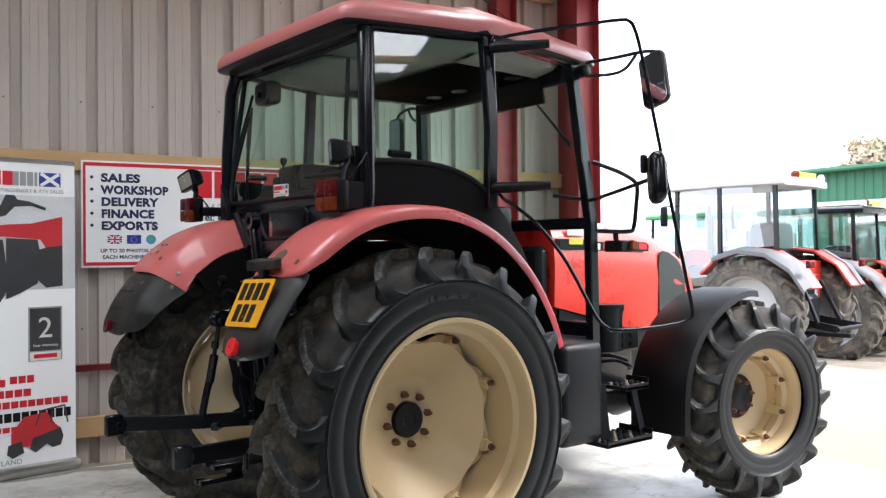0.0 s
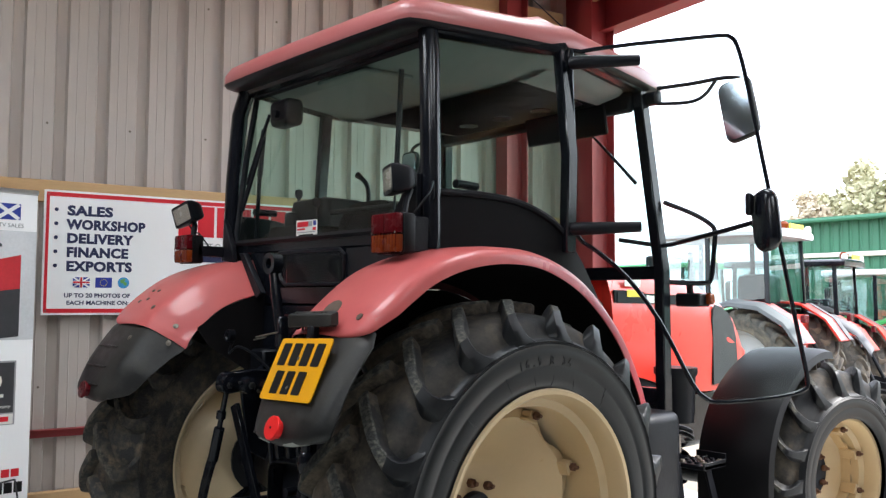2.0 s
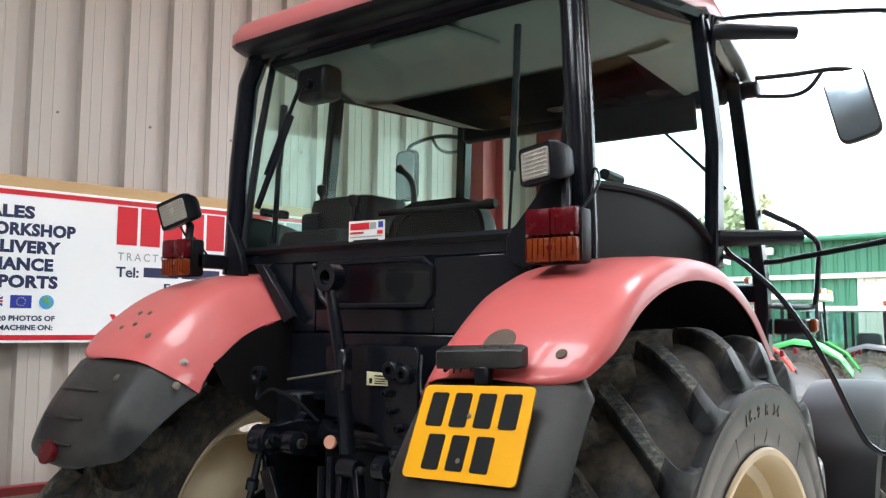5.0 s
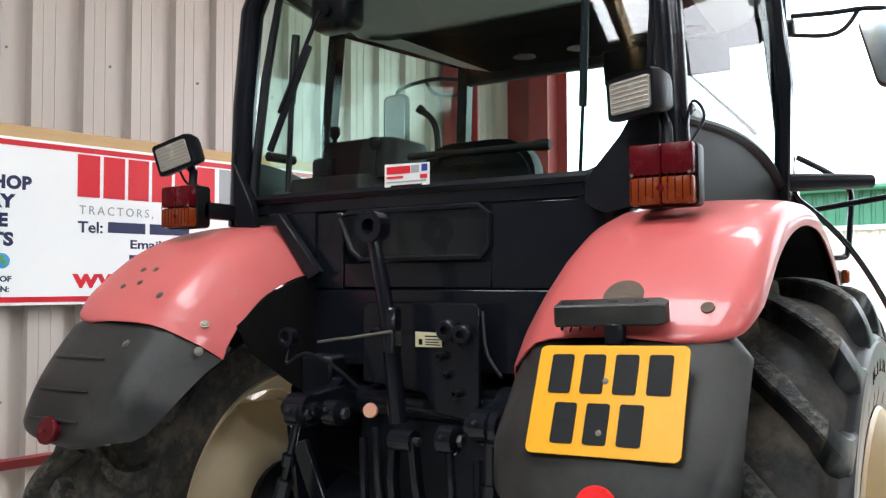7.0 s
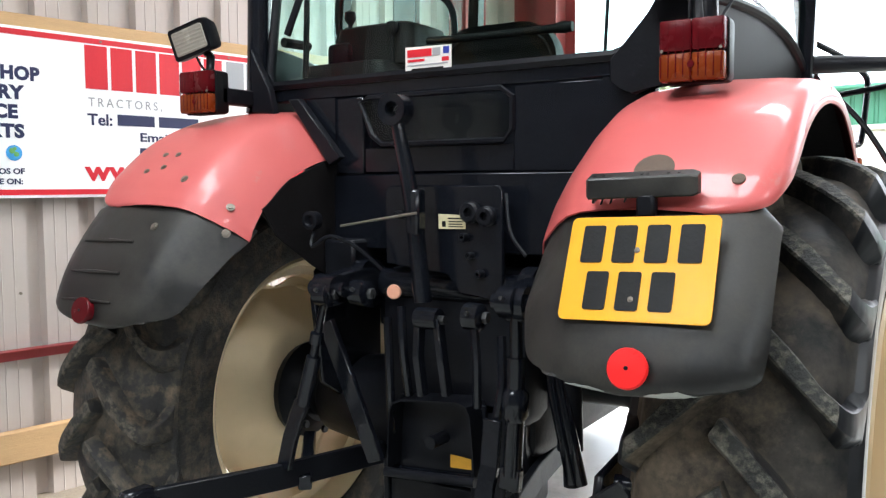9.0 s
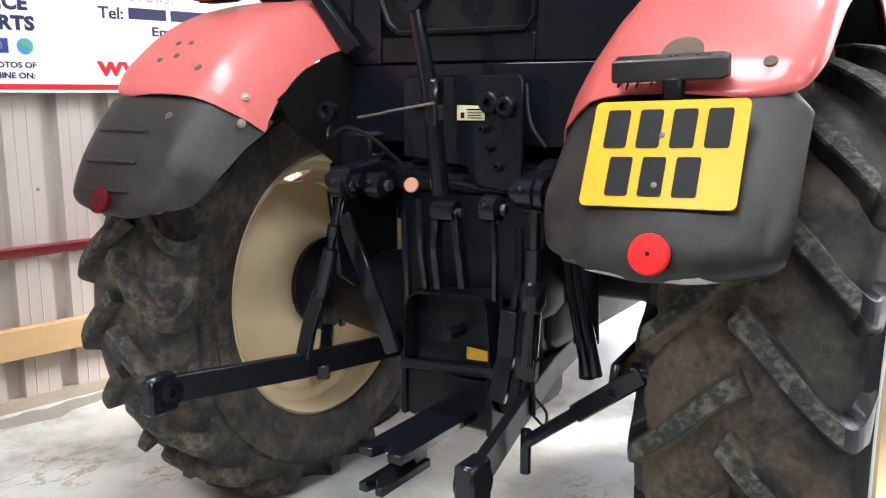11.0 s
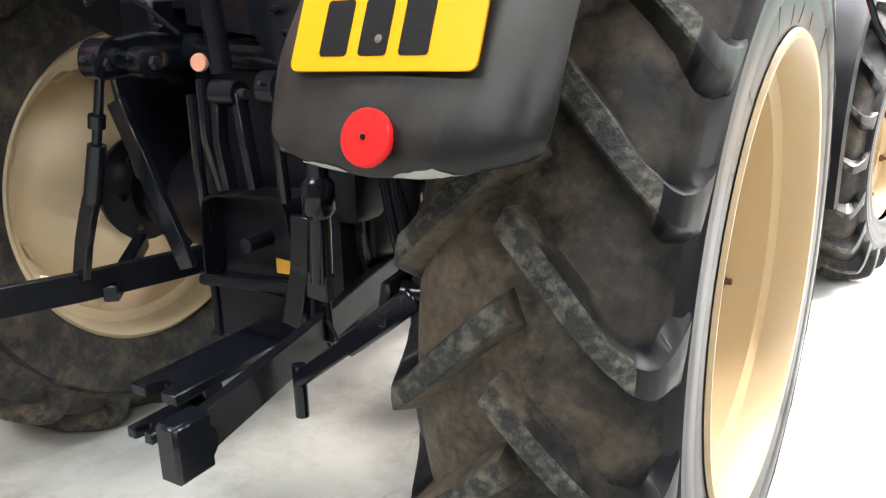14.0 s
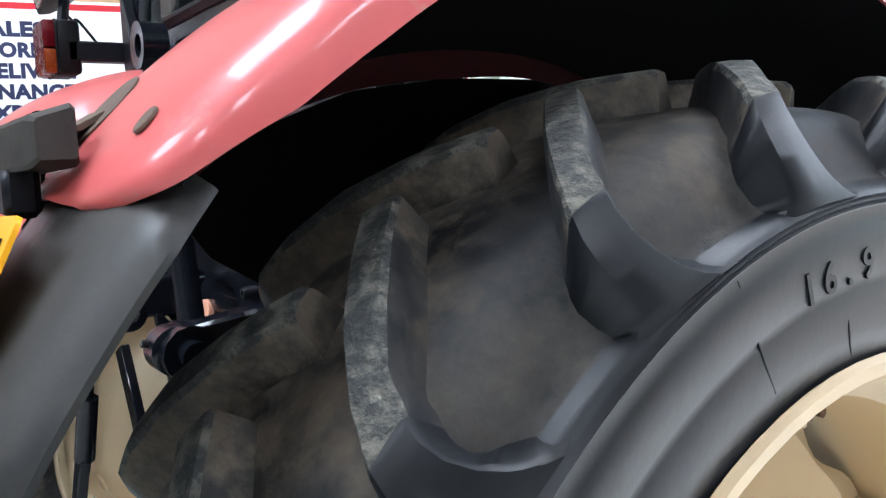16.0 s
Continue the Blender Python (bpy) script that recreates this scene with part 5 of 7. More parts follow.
# left mirror, seen through the cab
lm = part("mirror", slab([(-1.25 + a * 0.9, 1.44, 2.345 + b) for a, b in rounded(0.165, 0.29, 0.04)], (0.2, 1, 0), 0.03, 0.004), PLASTIC, tractor, "left rear-view mirror on a bent arm")
part("mirror_glass", slab([(-1.25 + a * 0.9, 1.423, 2.345 + b) for a, b in rounded(0.140, 0.265, 0.03)], (0.2, 1, 0), 0.003), MIRROR, lm)
part("mirror_arm", tube(smooth_path([(-0.74, 1.29, 2.47), (-0.95, 1.36, 2.52), (-1.15, 1.43, 2.53), (-1.25, 1.455, 2.51), (-1.255, 1.455, 2.45)]), 0.011, 8), MATT, tractor)
part("mirror_arm", tube(smooth_path([(-0.74, 1.29, 2.41), (-0.88, 1.345, 2.42), (-0.98, 1.38, 2.46), (-1.03, 1.39, 2.52)]), 0.009, 8), MATT, tractor)

# --- open right door: a bent frame round a single pane ---
D0, DW = V(0.845, 0.53, 0), V(0.690, 0.725, 0)      # hinge line and the way to the door's free edge
def dp(u, z):
    p = D0 + DW * u
    return V(p.x, p.y, z)


OUT = [(0.0, 1.80), (0.0, 2.15), (-0.01, 2.505), (0.03, 2.53), (0.2, 2.556), (0.4, 2.578), (0.60, 2.598), (0.645, 2.590), (0.668, 2.56), (0.70, 2.44), (0.763, 2.1), (0.837, 1.7), (0.902, 1.35), (0.930, 1.19), (0.912, 1.155), (0.83, 1.13), (0.68, 1.11), (0.567, 1.105), (0.525, 1.12), (0.47, 1.18), (0.34, 1.43), (0.21, 1.605), (0.095, 1.705), (0.03, 1.75)]
door_pts = [dp(u, z) for u, z in OUT]
door = part("cab_door", tube(smooth_path(door_pts + door_pts[:1], 3)[:-1], 0.009, 8, close=True), BLACK, tractor, "open glass cab door in a thin black frame")
part("door_glass", pane(smooth_path(door_pts + door_pts[:1], 2)[:-1]), DOORGLASS, door, "clear door glass").visible_shadow = False
for z in (2.475, 1.795):
    part("door_hinge", tube([V(0.85, 0.51, z), dp(0.02, z) + V(0.02, -0.03, 0), dp(0.27, z + 0.01) + V(0.02, -0.03, 0)], [0.026, 0.028, 0.022], 10), MATT, door, "black door hinge arm")

# mirrors on the right front pillar
UP_TILT, UP_YAW = -10.0, 0.0
UPM = pose(1.055, 1.50, 2.41, UP_TILT, 0, -UP_YAW) @ pose(0, 0, 0, 0, -15, 0)
mirror_bm = slab([(a, 0, b) for a, b in rounded(0.165, 0.315, 0.04)], (0, 1, 0), 0.035, 0.008)
mirror_bm.transform(UPM)
up_m = part("mirror", mirror_bm, PLASTIC, tractor, "upper right rear-view mirror")
mirror_bm = slab([(a, -0.0195, b) for a, b in rounded(0.150, 0.300, 0.034)], (0, 1, 0), 0.003)
mirror_bm.transform(UPM)
part("mirror_glass", mirror_bm, MIRROR, up_m)
arm = part("mirror_bracket", join(lathe([(0, 0.035), (0.07, 0.035), (0.075, 0.028), (0.075, 0)], 14, (0.665, 1.315, 2.49), "X"), tube(smooth_path([(0.73, 1.315, 2.535), (0.86, 1.42, 2.555), (0.98, 1.50, 2.575), (1.065, 1.515, 2.56)], 3), 0.010, 8), tube(smooth_path([(0.73, 1.315, 2.46), (0.84, 1.41, 2.465), (0.90, 1.455, 2.495), (0.945, 1.485, 2.565)], 3), 0.009, 8)), MATT, tractor, "bent tube mirror bracket")
mirror_bm = loft([[(1.395 + a * 0.8 * k + yy * 0.6, 1.055 - a * 0.55 * k + yy * 0.8, 1.833 + b * k) for a, b in rounded(0.135, 0.25, 0.05)] for yy, k in ((-0.025, 0.86), (-0.018, 0.95), (-0.008, 1.0), (0.01, 1.0), (0.022, 0.97), (0.032, 0.88), (0.038, 0.7))])
LEAN = Matrix.Translation((1.395, 1.055, 1.833)) @ Matrix.Rotation(radians(-10), 4, Vector((0.6, 0.8, 0))) @ Matrix.Translation((-1.395, -1.055, -1.833))
mirror_bm.transform(LEAN)
lo_m = part("mirror", mirror_bm, BLACK, tractor, "black outer mirror head on a long arm")
mirror_bm = slab([(1.420 + a * 0.65, 1.089 - a * 0.45, 1.833 + b) for a, b in rounded(0.10, 0.17, 0.03)], (0.6, 0.8, 0), 0.003)
mirror_bm.transform(LEAN)
part("mirror_glass", mirror_bm, MIRROR, lo_m)
part("mirror_arm", tube(smooth_path([(0.60, 1.18, 1.80), (0.735, 1.34, 1.775), (0.90, 1.27, 1.785), (1.13, 1.18, 1.81), (1.36, 1.08, 1.835)], 4), 0.011, 8), MATT, tractor)
part("mirror_clamp", box(1.34, 1.035, 1.90, 0.025, 0.04, 0.09, 0.008), MATT, tractor)
# hooped grab rail with lamp block ahead of the pillar
part("grab_rail", tube(smooth_path([(0.735, 1.355, 1.985), (0.83, 1.46, 1.93), (0.885, 1.525, 1.88), (0.90, 1.54, 1.84), (0.895, 1.535, 1.74), (0.885, 1.525, 1.62), (0.86, 1.50, 1.595), (0.74, 1.37, 1.60)], 3), 0.012, 8), BLACK, tractor, "black hooped grab rail")
blk = part("side_lamp", box(0.80, 1.50, 1.515, 0.13, 0.11, 0.065, 0.008), MATT, tractor, "black lamp block with amber lens")
part("amber_lens", box(0.875, 1.53, 1.52, 0.03, 0.05, 0.055, 0.008), LENS_AMBER, blk)
part("lamp_stay", tube([(0.80, 1.47, 1.60), (0.80, 1.48, 1.53)], 0.016, 8), MATT, tractor)
part("screen_wiper", tube([(0.29, 1.335, 2.40), (0.43, 1.34, 2.255), (0.585, 1.345, 2.09)], [0.006, 0.008, 0.010], 6), MATT, tractor)

# --- hood ---
HX = -0.015


def hood_ring(y, w, zt, zb, r):
    half = [(0, zt + 0.025), (w * 0.5, zt + 0.018), (w - r, zt), (w - r * 0.5, zt - r * 0.14), (w - r * 0.16, zt - r * 0.45), (w, zt - r), (w + 0.012, (zb + zt) / 2), (w + 0.004, zb)]
    return [(HX - x, y, z) for x, z in half[::-1]] + [(HX + x, y, z) for x, z in half[1:]]


hood = [hood_ring(1.40, 0.405, 1.665, 1.16, 0.13), hood_ring(1.75, 0.41, 1.668, 1.08, 0.13), hood_ring(2.05, 0.405, 1.655, 1.0, 0.14), hood_ring(2.35, 0.395, 1.625, 0.985, 0.16), hood_ring(2.6, 0.38, 1.57, 0.985, 0.19), hood_ring(2.78, 0.36, 1.50, 0.985, 0.22), hood_ring(2.90, 0.33, 1.41, 0.99, 0.22), hood_ring(2.965, 0.28, 1.32, 1.0, 0.2), hood_ring(2.985, 0.22, 1.25, 1.02, 0.15)]
part("hood", loft(hood), RED, tractor, "bright red engine hood", angle=50)
GRILLE = material("black_mesh_grille", (0.03, 0.033, 0.035), 0.7, vary=0.3, scale=60, fine=400, bump=0.6)
for sx in (1, -1):
    gp = [(2.40, 1.02), (2.40, 1.40), (2.415, 1.46), (2.46, 1.49), (2.54, 1.475), (2.64, 1.44), (2.70, 1.38), (2.725, 1.28), (2.735, 1.03)]
    gx = [HX + sx * (0.400 - 0.12 * max(0, y - 2.35) * (0.5 + max(0, z - 1.2) * 2.2)) for y, z in gp]
    part("side_grille", slab([(x + sx * 0.004, y, z) for x, (y, z) in zip(gx, gp)], (1, 0, 0), 0.016, 0.003), GRILLE, tractor, "dark mesh side grille")
    part("hood_stripe", slab([(HX + sx * (0.408 - 0.03 * (y > 2)), y, z) for y, z in ((1.42, 1.50), (2.30, 1.475), (2.33, 1.515), (2.30, 1.545), (1.42, 1.565))], (1, 0, 0), 0.012), MATT, tractor, "dark badge stripe")
    part("engine_panel", slab([(HX + sx * 0.39, y, z) for y, z in ((1.45, 1.20), (1.75, 1.16), (1.95, 1.06), (2.02, 0.90), (1.45, 0.90))], (1, 0, 0), 0.02), MATT, tractor)
bd = part("model_badge", slab([(HX + 0.416, y, z) for y, z in ((1.44, 1.50), (2.28, 1.485), (2.28, 1.535), (1.44, 1.555))], (1, 0, 0), 0.003), MATT, tractor)
for y0, y1, mt in ((1.70, 1.80, PAPER), (1.83, 1.92, SIGNRED), (2.08, 2.17, LENS_AMBER), (2.18, 2.26, SIGNRED)):
    part("bar", slab([(HX + 0.419, y, z) for y, z in ((y0, 1.50), (y1, 1.498), (y1, 1.535), (y0, 1.54))], (1, 0, 0), 0.002), mt, bd)
part("warning_label", slab([(HX + 0.4195, y, z) for y, z in ((1.52, 1.53), (1.64, 1.53), (1.64, 1.565), (1.52, 1.567))], (1, 0, 0), 0.002), LABEL_Y, tractor, "yellow warning label")
part("white_label", slab([(HX + 0.405, y, z) for y, z in ((1.52, 1.585), (1.66, 1.583), (1.66, 1.64), (1.52, 1.645))], (1, 0, 0.1), 0.002), PAPER, tractor, "white instruction label")

# --- front fenders, steps, side tank ---
for sx in (1, -1):
    path = [(FY + 0.10, 1.250), (FY - 0.02, 1.252), (FY - 0.17, 1.218), (FY - 0.36, 1.13), (FY - 0.53, 0.99), (FY - 0.63, 0.82), (FY - 0.665, 0.66), (FY - 0.67, 0.44)]
    sec = lambda f: [(FENX - 0.235, 0.05), (FENX - 0.225, 0.012), (FENX - 0.16, 0.0), (FENX, -0.006), (FENX + 0.11, 0.0), (FENX + 0.155, 0.014), (FENX + 0.165, 0.05)]
    part("front_fender", shell(fender_grid(path, sec, sx), 0.005), DARKPLASTIC, tractor, "black plastic front fender", angle=50)
    part("fender_stay", tube([(sx * 0.45, FY - 0.1, 0.75), (sx * 0.55, FY - 0.25, 1.0), (sx * 0.8, FY - 0.2, 1.18)], 0.02, 8), MATT, tractor)
part("fuel_tank", join(box(0.71, 1.135, 0.73, 0.30, 0.33, 0.55, 0.045, None, 3), box(0.60, 1.33, 0.80, 0.18, 0.22, 0.36, 0.04, None, 2)), MATT, tractor, "black plastic side tank")
part("air_canister", lathe([(0.92, 0.0), (0.92, 0.085), (1.14, 0.095), (1.155, 0.105), (1.185, 0.105), (1.19, 0.0)], 24, (0.70, 1.50, 0), "Z"), MATT, tractor, "ribbed black canister")
for x, y, z, w, d in ((0.80, 1.55, 0.735, 0.20, 0.16), (0.80, 1.44, 0.455, 0.38, 0.24)):
    st = part("step", join(box(x, y, z - 0.012, d, w, 0.022, 0.004), box(x + d / 2 - 0.003, y, z - 0.006, 0.006, w, 0.034, 0.002), box(x, y + w / 2, z + 0.012, d, 0.006, 0.05, 0.002)), MATT, tractor, "black punched metal step")
    for i in range(int(d / 0.04)):
        for j in range(int(w / 0.045)):
            part("step_tooth", lathe([(0, 0.014), (0.012, 0.011), (0.012, 0.005), (0.004, 0.004)], 8, (x - d / 2 + 0.025 + 0.04 * i, y - w / 2 + 0.03 + 0.045 * j, z + 0.0), "Z"), STEEL if (i + j) % 3 == 0 else MATT, st)
for a, b in (((0.78, 1.36, 0.75), (0.84, 1.33, 0.45)), ((0.78, 1.62, 0.75), (0.86, 1.62, 0.45))):
    part("step_hanger", bar([a, b], 0.05, 0.012), MATT, tractor)
part("side_plate", box(0.42, 1.95, 0.93, 0.03, 0.36, 0.14, 0.01), MATT, tractor)
for i in range(4):
    for j in range(2):
        part("plate_bolt", disc((0.436, 1.82 + 0.075 * i, 0.90 + 0.06 * j), (1, 0, 0), 0.013, 0.010, 6), MATT, tractor)
part("hydraulic_hose", tube(smooth_path([(0.40, 1.7, 0.84), (0.55, 1.72, 0.86), (0.60, 1.80, 0.83), (0.45, 1.95, 0.80)]), 0.014, 8), MATT, tractor)
part("hydraulic_hose", tube(smooth_path([(0.40, 1.75, 0.80), (0.52, 1.80, 0.82), (0.55, 1.90, 0.78), (0.42, 2.05, 0.74)]), 0.012, 8), MATT, tractor)

# --- running gear ---
part("rear_axle", join(lathe([(-0.745, 0.0), (-0.745, 0.085), (-0.62, 0.09), (-0.58, 0.13), (-0.3, 0.17), (0.22, 0.16), (0.22, 0)], 24, (0, WY, WZ)), tube([(0.15, WY, 0.90), (0.48, WY, 0.89), (0.60, WY, 0.82), (0.66, WY, 0.74), (0.725, WY, 0.725)], [0.09, 0.075, 0.07, 0.075, 0.085], 14), box(0, 0.35, 0.86, 0.50, 0.9, 0.44, 0.06, None, 2)), MATT, tractor, "black rear axle housing")
part("gearbox", join(box(0, 1.1, 0.83, 0.42, 0.9, 0.40, 0.05, None, 2), box(0, 1.9, 0.80, 0.46, 0.9, 0.50, 0.06, None, 2), box(0, 2.65, 0.80, 0.40, 0.7, 0.36, 0.04)), BLACK, tractor)
part("front_axle", join(tube([(-0.86, FY, FZ), (-0.6, FY, 0.50), (0.6, FY, 0.50), (0.86, FY, FZ)], [0.09, 0.075, 0.075, 0.09], 12), lathe([(-0.16, 0.10), (0.0, 0.17), (0.16, 0.10)], 20, (0, FY, 0.50))), BLACK, tractor, "black front axle")
part("brake_plate", lathe([(0.0, 0.0), (0.0, 0.16), (0.03, 0.17), (0.05, 0.13), (0.09, 0.11), (0.09, 0)], 24, (-0.745, WY, WZ)), MATT, tractor)
for q in range(8):
    part("axle_bolt", disc((-0.66, WY + 0.14 * math.cos(q * math.pi / 4), WZ + 0.14 * math.sin(q * math.pi / 4)), (1, 0, 0), 0.014, 0.012, 6), MATT, tractor)

part("axle_plate", slab([(-0.47, y, z) for y, z in ((-0.23, 1.10), (0.12, 1.10), (0.12, 0.70), (0.0, 0.70), (-0.19, 0.82))], (1, 0, 0), 0.02, 0.004), BLACK, tractor, "black axle side plate")
part("rear_panel", box(0.05, 0.02, 1.14, 0.86, 0.03, 0.30, 0.004), BLACK, tractor)

# --- rear linkage ---
part("transmission_rear", join(box(0.0, -0.02, 0.98, 0.50, 0.30, 0.44, 0.04, None, 2), box(0.0, -0.03, 0.66, 0.40, 0.28, 0.40, 0.04, None, 2)), MATT, tractor, "black transmission case with couplings")
bp = part("valve_plate", slab([(x, -0.20, z) for x, z in ((-0.196, 1.43), (-0.18, 1.445), (0.18, 1.445), (0.196, 1.43), (0.196, 1.17), (0.15, 1.13), (0.06, 1.14), (0.02, 1.20), (-0.196, 1.215))], (0, 1, 0), 0.02, 0.004), BLACK, tractor, "black coupling plate")
for x, z, r in ((0.10, 1.37, 0.03), (0.15, 1.36, 0.028), (0.13, 1.20, 0.012), (0.10, 1.25, 0.010), (-0.14, 1.36, 0.012), (0.08, 1.30, 0.012)):
    part("coupling", lathe([(0, r), (-0.02, r), (-0.026, r * 0.8), (-0.026, r * 0.45), (-0.01, r * 0.4), (-0.01, 0)], 16, (x, -0.21, z), "Y"), MATT, bp)
part("warning_label", slab([(x, -0.213, z) for x, z in ((-0.008, 1.322), (0.080, 1.323), (0.081, 1.362), (-0.008, 1.364))], (0, 1, 0), 0.0015), OLDLABEL, bp, "small yellowed warning label")
for x0, x1, z, h in ((0.004, 0.016, 1.336, 0.016), (0.024, 0.074, 1.352, 0.004), (0.026, 0.072, 1.343, 0.003), (0.026, 0.070, 1.336, 0.003), (0.026, 0.074, 1.329, 0.003)):
    part("bar", box((x0 + x1) / 2, -0.2143, z, x1 - x0, 0.001, h, 0), INK, bp, smooth=False)
part("plug", disc((-0.176, -0.195, 1.13), (0.25, -1, 0.1), 0.022, 0.012, 20), ORANGE, tractor, "round copper-coloured plug")
TL = part("top_link", join(tube([(-0.09, -0.30, 1.63), (-0.06, -0.30, 1.50), (-0.04, -0.29, 1.36), (-0.02, -0.28, 1.12)], [0.018, 0.022, 0.024, 0.026], 10), lathe([(-0.022, 0.022), (-0.024, 0.045), (0.024, 0.045), (0.022, 0.022)], 24, (-0.092, -0.30, 1.655), "Y", True), box(-0.035, -0.29, 1.37, 0.045, 0.045, 0.13, 0.008)), BLACK, tractor, "black top link with ball end")
part("handle_rod", rod((-0.17, -0.33, 1.345), (-0.005, -0.33, 1.37), 0.004), STEEL, TL)
part("handle_rod", rod((-0.34, -0.24, 1.325), (-0.24, -0.24, 1.34), 0.004), STEEL, tractor)
part("rocker_shaft", join(rod((-0.34, -0.15, 1.15), (0.34, -0.15, 1.15), 0.045, 16), rod((-0.30, -0.19, 1.15), (-0.26, -0.19, 1.15), 0.075, 16), rod((0.26, -0.19, 1.15), (0.30, -0.19, 1.15), 0.075, 16)), BLACK, tractor)
for sx in (1, -1):
    xj = -0.253 if sx < 0 else 0.335
    part("lift_arm", bar([(sx * 0.27, -0.15, 1.15), (xj * 0.98, -0.30, 1.165), (xj, -0.42, 1.15)], 0.05, 0.085), BLACK, tractor)
    part("lift_pin", join(rod((xj - 0.06, -0.405, 1.157), (xj + 0.06, -0.405, 1.157), 0.022), rod((xj - 0.035, -0.405, 1.157), (xj + 0.035, -0.405, 1.157), 0.042)), BLACK, tractor)
# left lift rod, forked onto the lower link
part("lift_rod", join(tube([(-0.266, -0.405, 1.14), (-0.290, -0.415, 1.02), (-0.305, -0.42, 0.95)], 0.0115, 10), tube([(-0.30, -0.42, 0.96), (-0.335, -0.43, 0.82)], 0.022, 10), bar([(-0.335, -0.43, 0.83), (-0.35, -0.435, 0.79), (-0.375, -0.44, 0.72), (-0.392, -0.45, 0.63)], 0.046, 0.022, up=(0, 1, 0)), tube([(-0.285, -0.42, 1.03), (-0.292, -0.42, 1.0)], 0.02, 10)), BLACK, tractor, "left lift rod")
part("rod_thread", tube([(-0.308, -0.42, 0.955), (-0.338, -0.428, 0.835)], 0.017, 10), BARESTEEL, tractor, "worn steel threaded sleeve")
# right lift rod with a levelling box
part("lift_rod", join(tube([(0.336, -0.405, 1.16), (0.334, -0.40, 1.0)], 0.016, 10), tube([(0.334, -0.40, 1.02), (0.332, -0.40, 0.86)], [0.024, 0.022], 10), lathe([(0.86, 0.022), (0.875, 0.034), (0.93, 0.034), (0.945, 0.022)], 12, (0.332, -0.40, 0), "Z"), tube([(0.332, -0.40, 0.88), (0.318, -0.39, 0.72)], 0.024, 10), bar([(0.318, -0.39, 0.74), (0.312, -0.39, 0.68)], 0.055, 0.028, up=(0, 1, 0))), BLACK, tractor, "right lift rod with levelling box")
for a, b in (((-0.17, -0.24, 1.06), (-0.16, -0.24, 0.72)), ((-0.10, -0.27, 1.10), (-0.09, -0.25, 0.84)), ((0.174, -0.33, 1.10), (0.183, -0.33, 0.86)), ((0.24, -0.30, 1.05), (0.235, -0.33, 0.80))):
    part("hydraulic_pipe", tube([a, ((a[0] + b[0]) / 2 + 0.015, a[1] - 0.02, (a[2] + b[2]) / 2), b], 0.013, 8), BLACK, tractor)
# clevis over the shaft guard, knuckles of the hitch, flat hanger beside the guard
part("clevis", join(lathe([(-0.035, 0.0), (-0.035, 0.030), (0.035, 0.030), (0.035, 0.0)], 18, (0.012, -0.30, 1.078)), bar([(-0.016, -0.30, 1.08), (-0.020, -0.305, 0.97), (-0.008, -0.30, 0.86)], 0.020, 0.034, up=(0, 1, 0)), bar([(0.042, -0.30, 1.08), (0.060, -0.305, 0.97), (0.072, -0.30, 0.87)], 0.020, 0.034, up=(0, 1, 0))), BLACK, tractor, "glossy black clevis with a worn pin")
part("clevis_pin", rod((-0.035, -0.30, 1.078), (0.066, -0.30, 1.078), 0.012, 12), BARESTEEL, tractor, "worn steel pin")
for x, y, z in ((0.174, -0.33, 1.10), (0.324, -0.42, 1.16), (-0.255, -0.42, 1.145), (-0.175, -0.36, 1.145)):
    part("knuckle", lathe([(-0.030, 0.0), (-0.030, 0.022), (-0.022, 0.036), (0.022, 0.036), (0.030, 0.022), (0.030, 0.0)], 18, (x, y, z)), BLACK, tractor)
    part("knuckle_nut", disc((x + 0.031, y, z), (1, 0, 0), 0.016, 0.012, 6), BARESTEEL, tractor)
    part("grease_nipple", disc((x, y - 0.034, z + 0.012), (0, -1, 0.3), 0.006, 0.010, 8), BARESTEEL, tractor)
part("hanger", bar([(0.242, -0.35, 0.84), (0.238, -0.36, 0.72), (0.222, -0.38, 0.60)], 0.050, 0.018, up=(0, 1, 0)), BLACK, tractor, "flat black hanger bar")
for x in (0.314, 0.340):
    part("hose", tube(smooth_path([(x - 0.01, -0.14, 1.06), (x, -0.15, 0.92), (x + 0.045, -0.17, 0.76), (x + 0.068, -0.16, 0.64)]), 0.017, 10), BLACK, tractor, "black hydraulic hose")
part("lift_ram", join(tube([(0.345, -0.12, 1.10), (0.362, -0.13, 0.72)], 0.036, 14), tube([(0.362, -0.13, 0.74), (0.368, -0.13, 0.62)], 0.024, 12)), MATT, tractor, "black lift ram")
# lower links
def lower_link(pts, eye, turn):
    lk = part("lower_link", bar(pts, 0.024, 0.075), MATT, tractor, "black flat-bar lower link")
    part("link_eye", join(lathe([(-0.0245, 0.022), (-0.025, 0.036), (0.025, 0.036), (0.0245, 0.022)], 24, eye, "X", True)), BLACK, lk)
    part("ball", lathe([(-0.026, 0.014), (-0.02, 0.026), (0.0, 0.030), (0.02, 0.026), (0.026, 0.014)], 16, eye, "X", True), MATT, lk)
    return lk


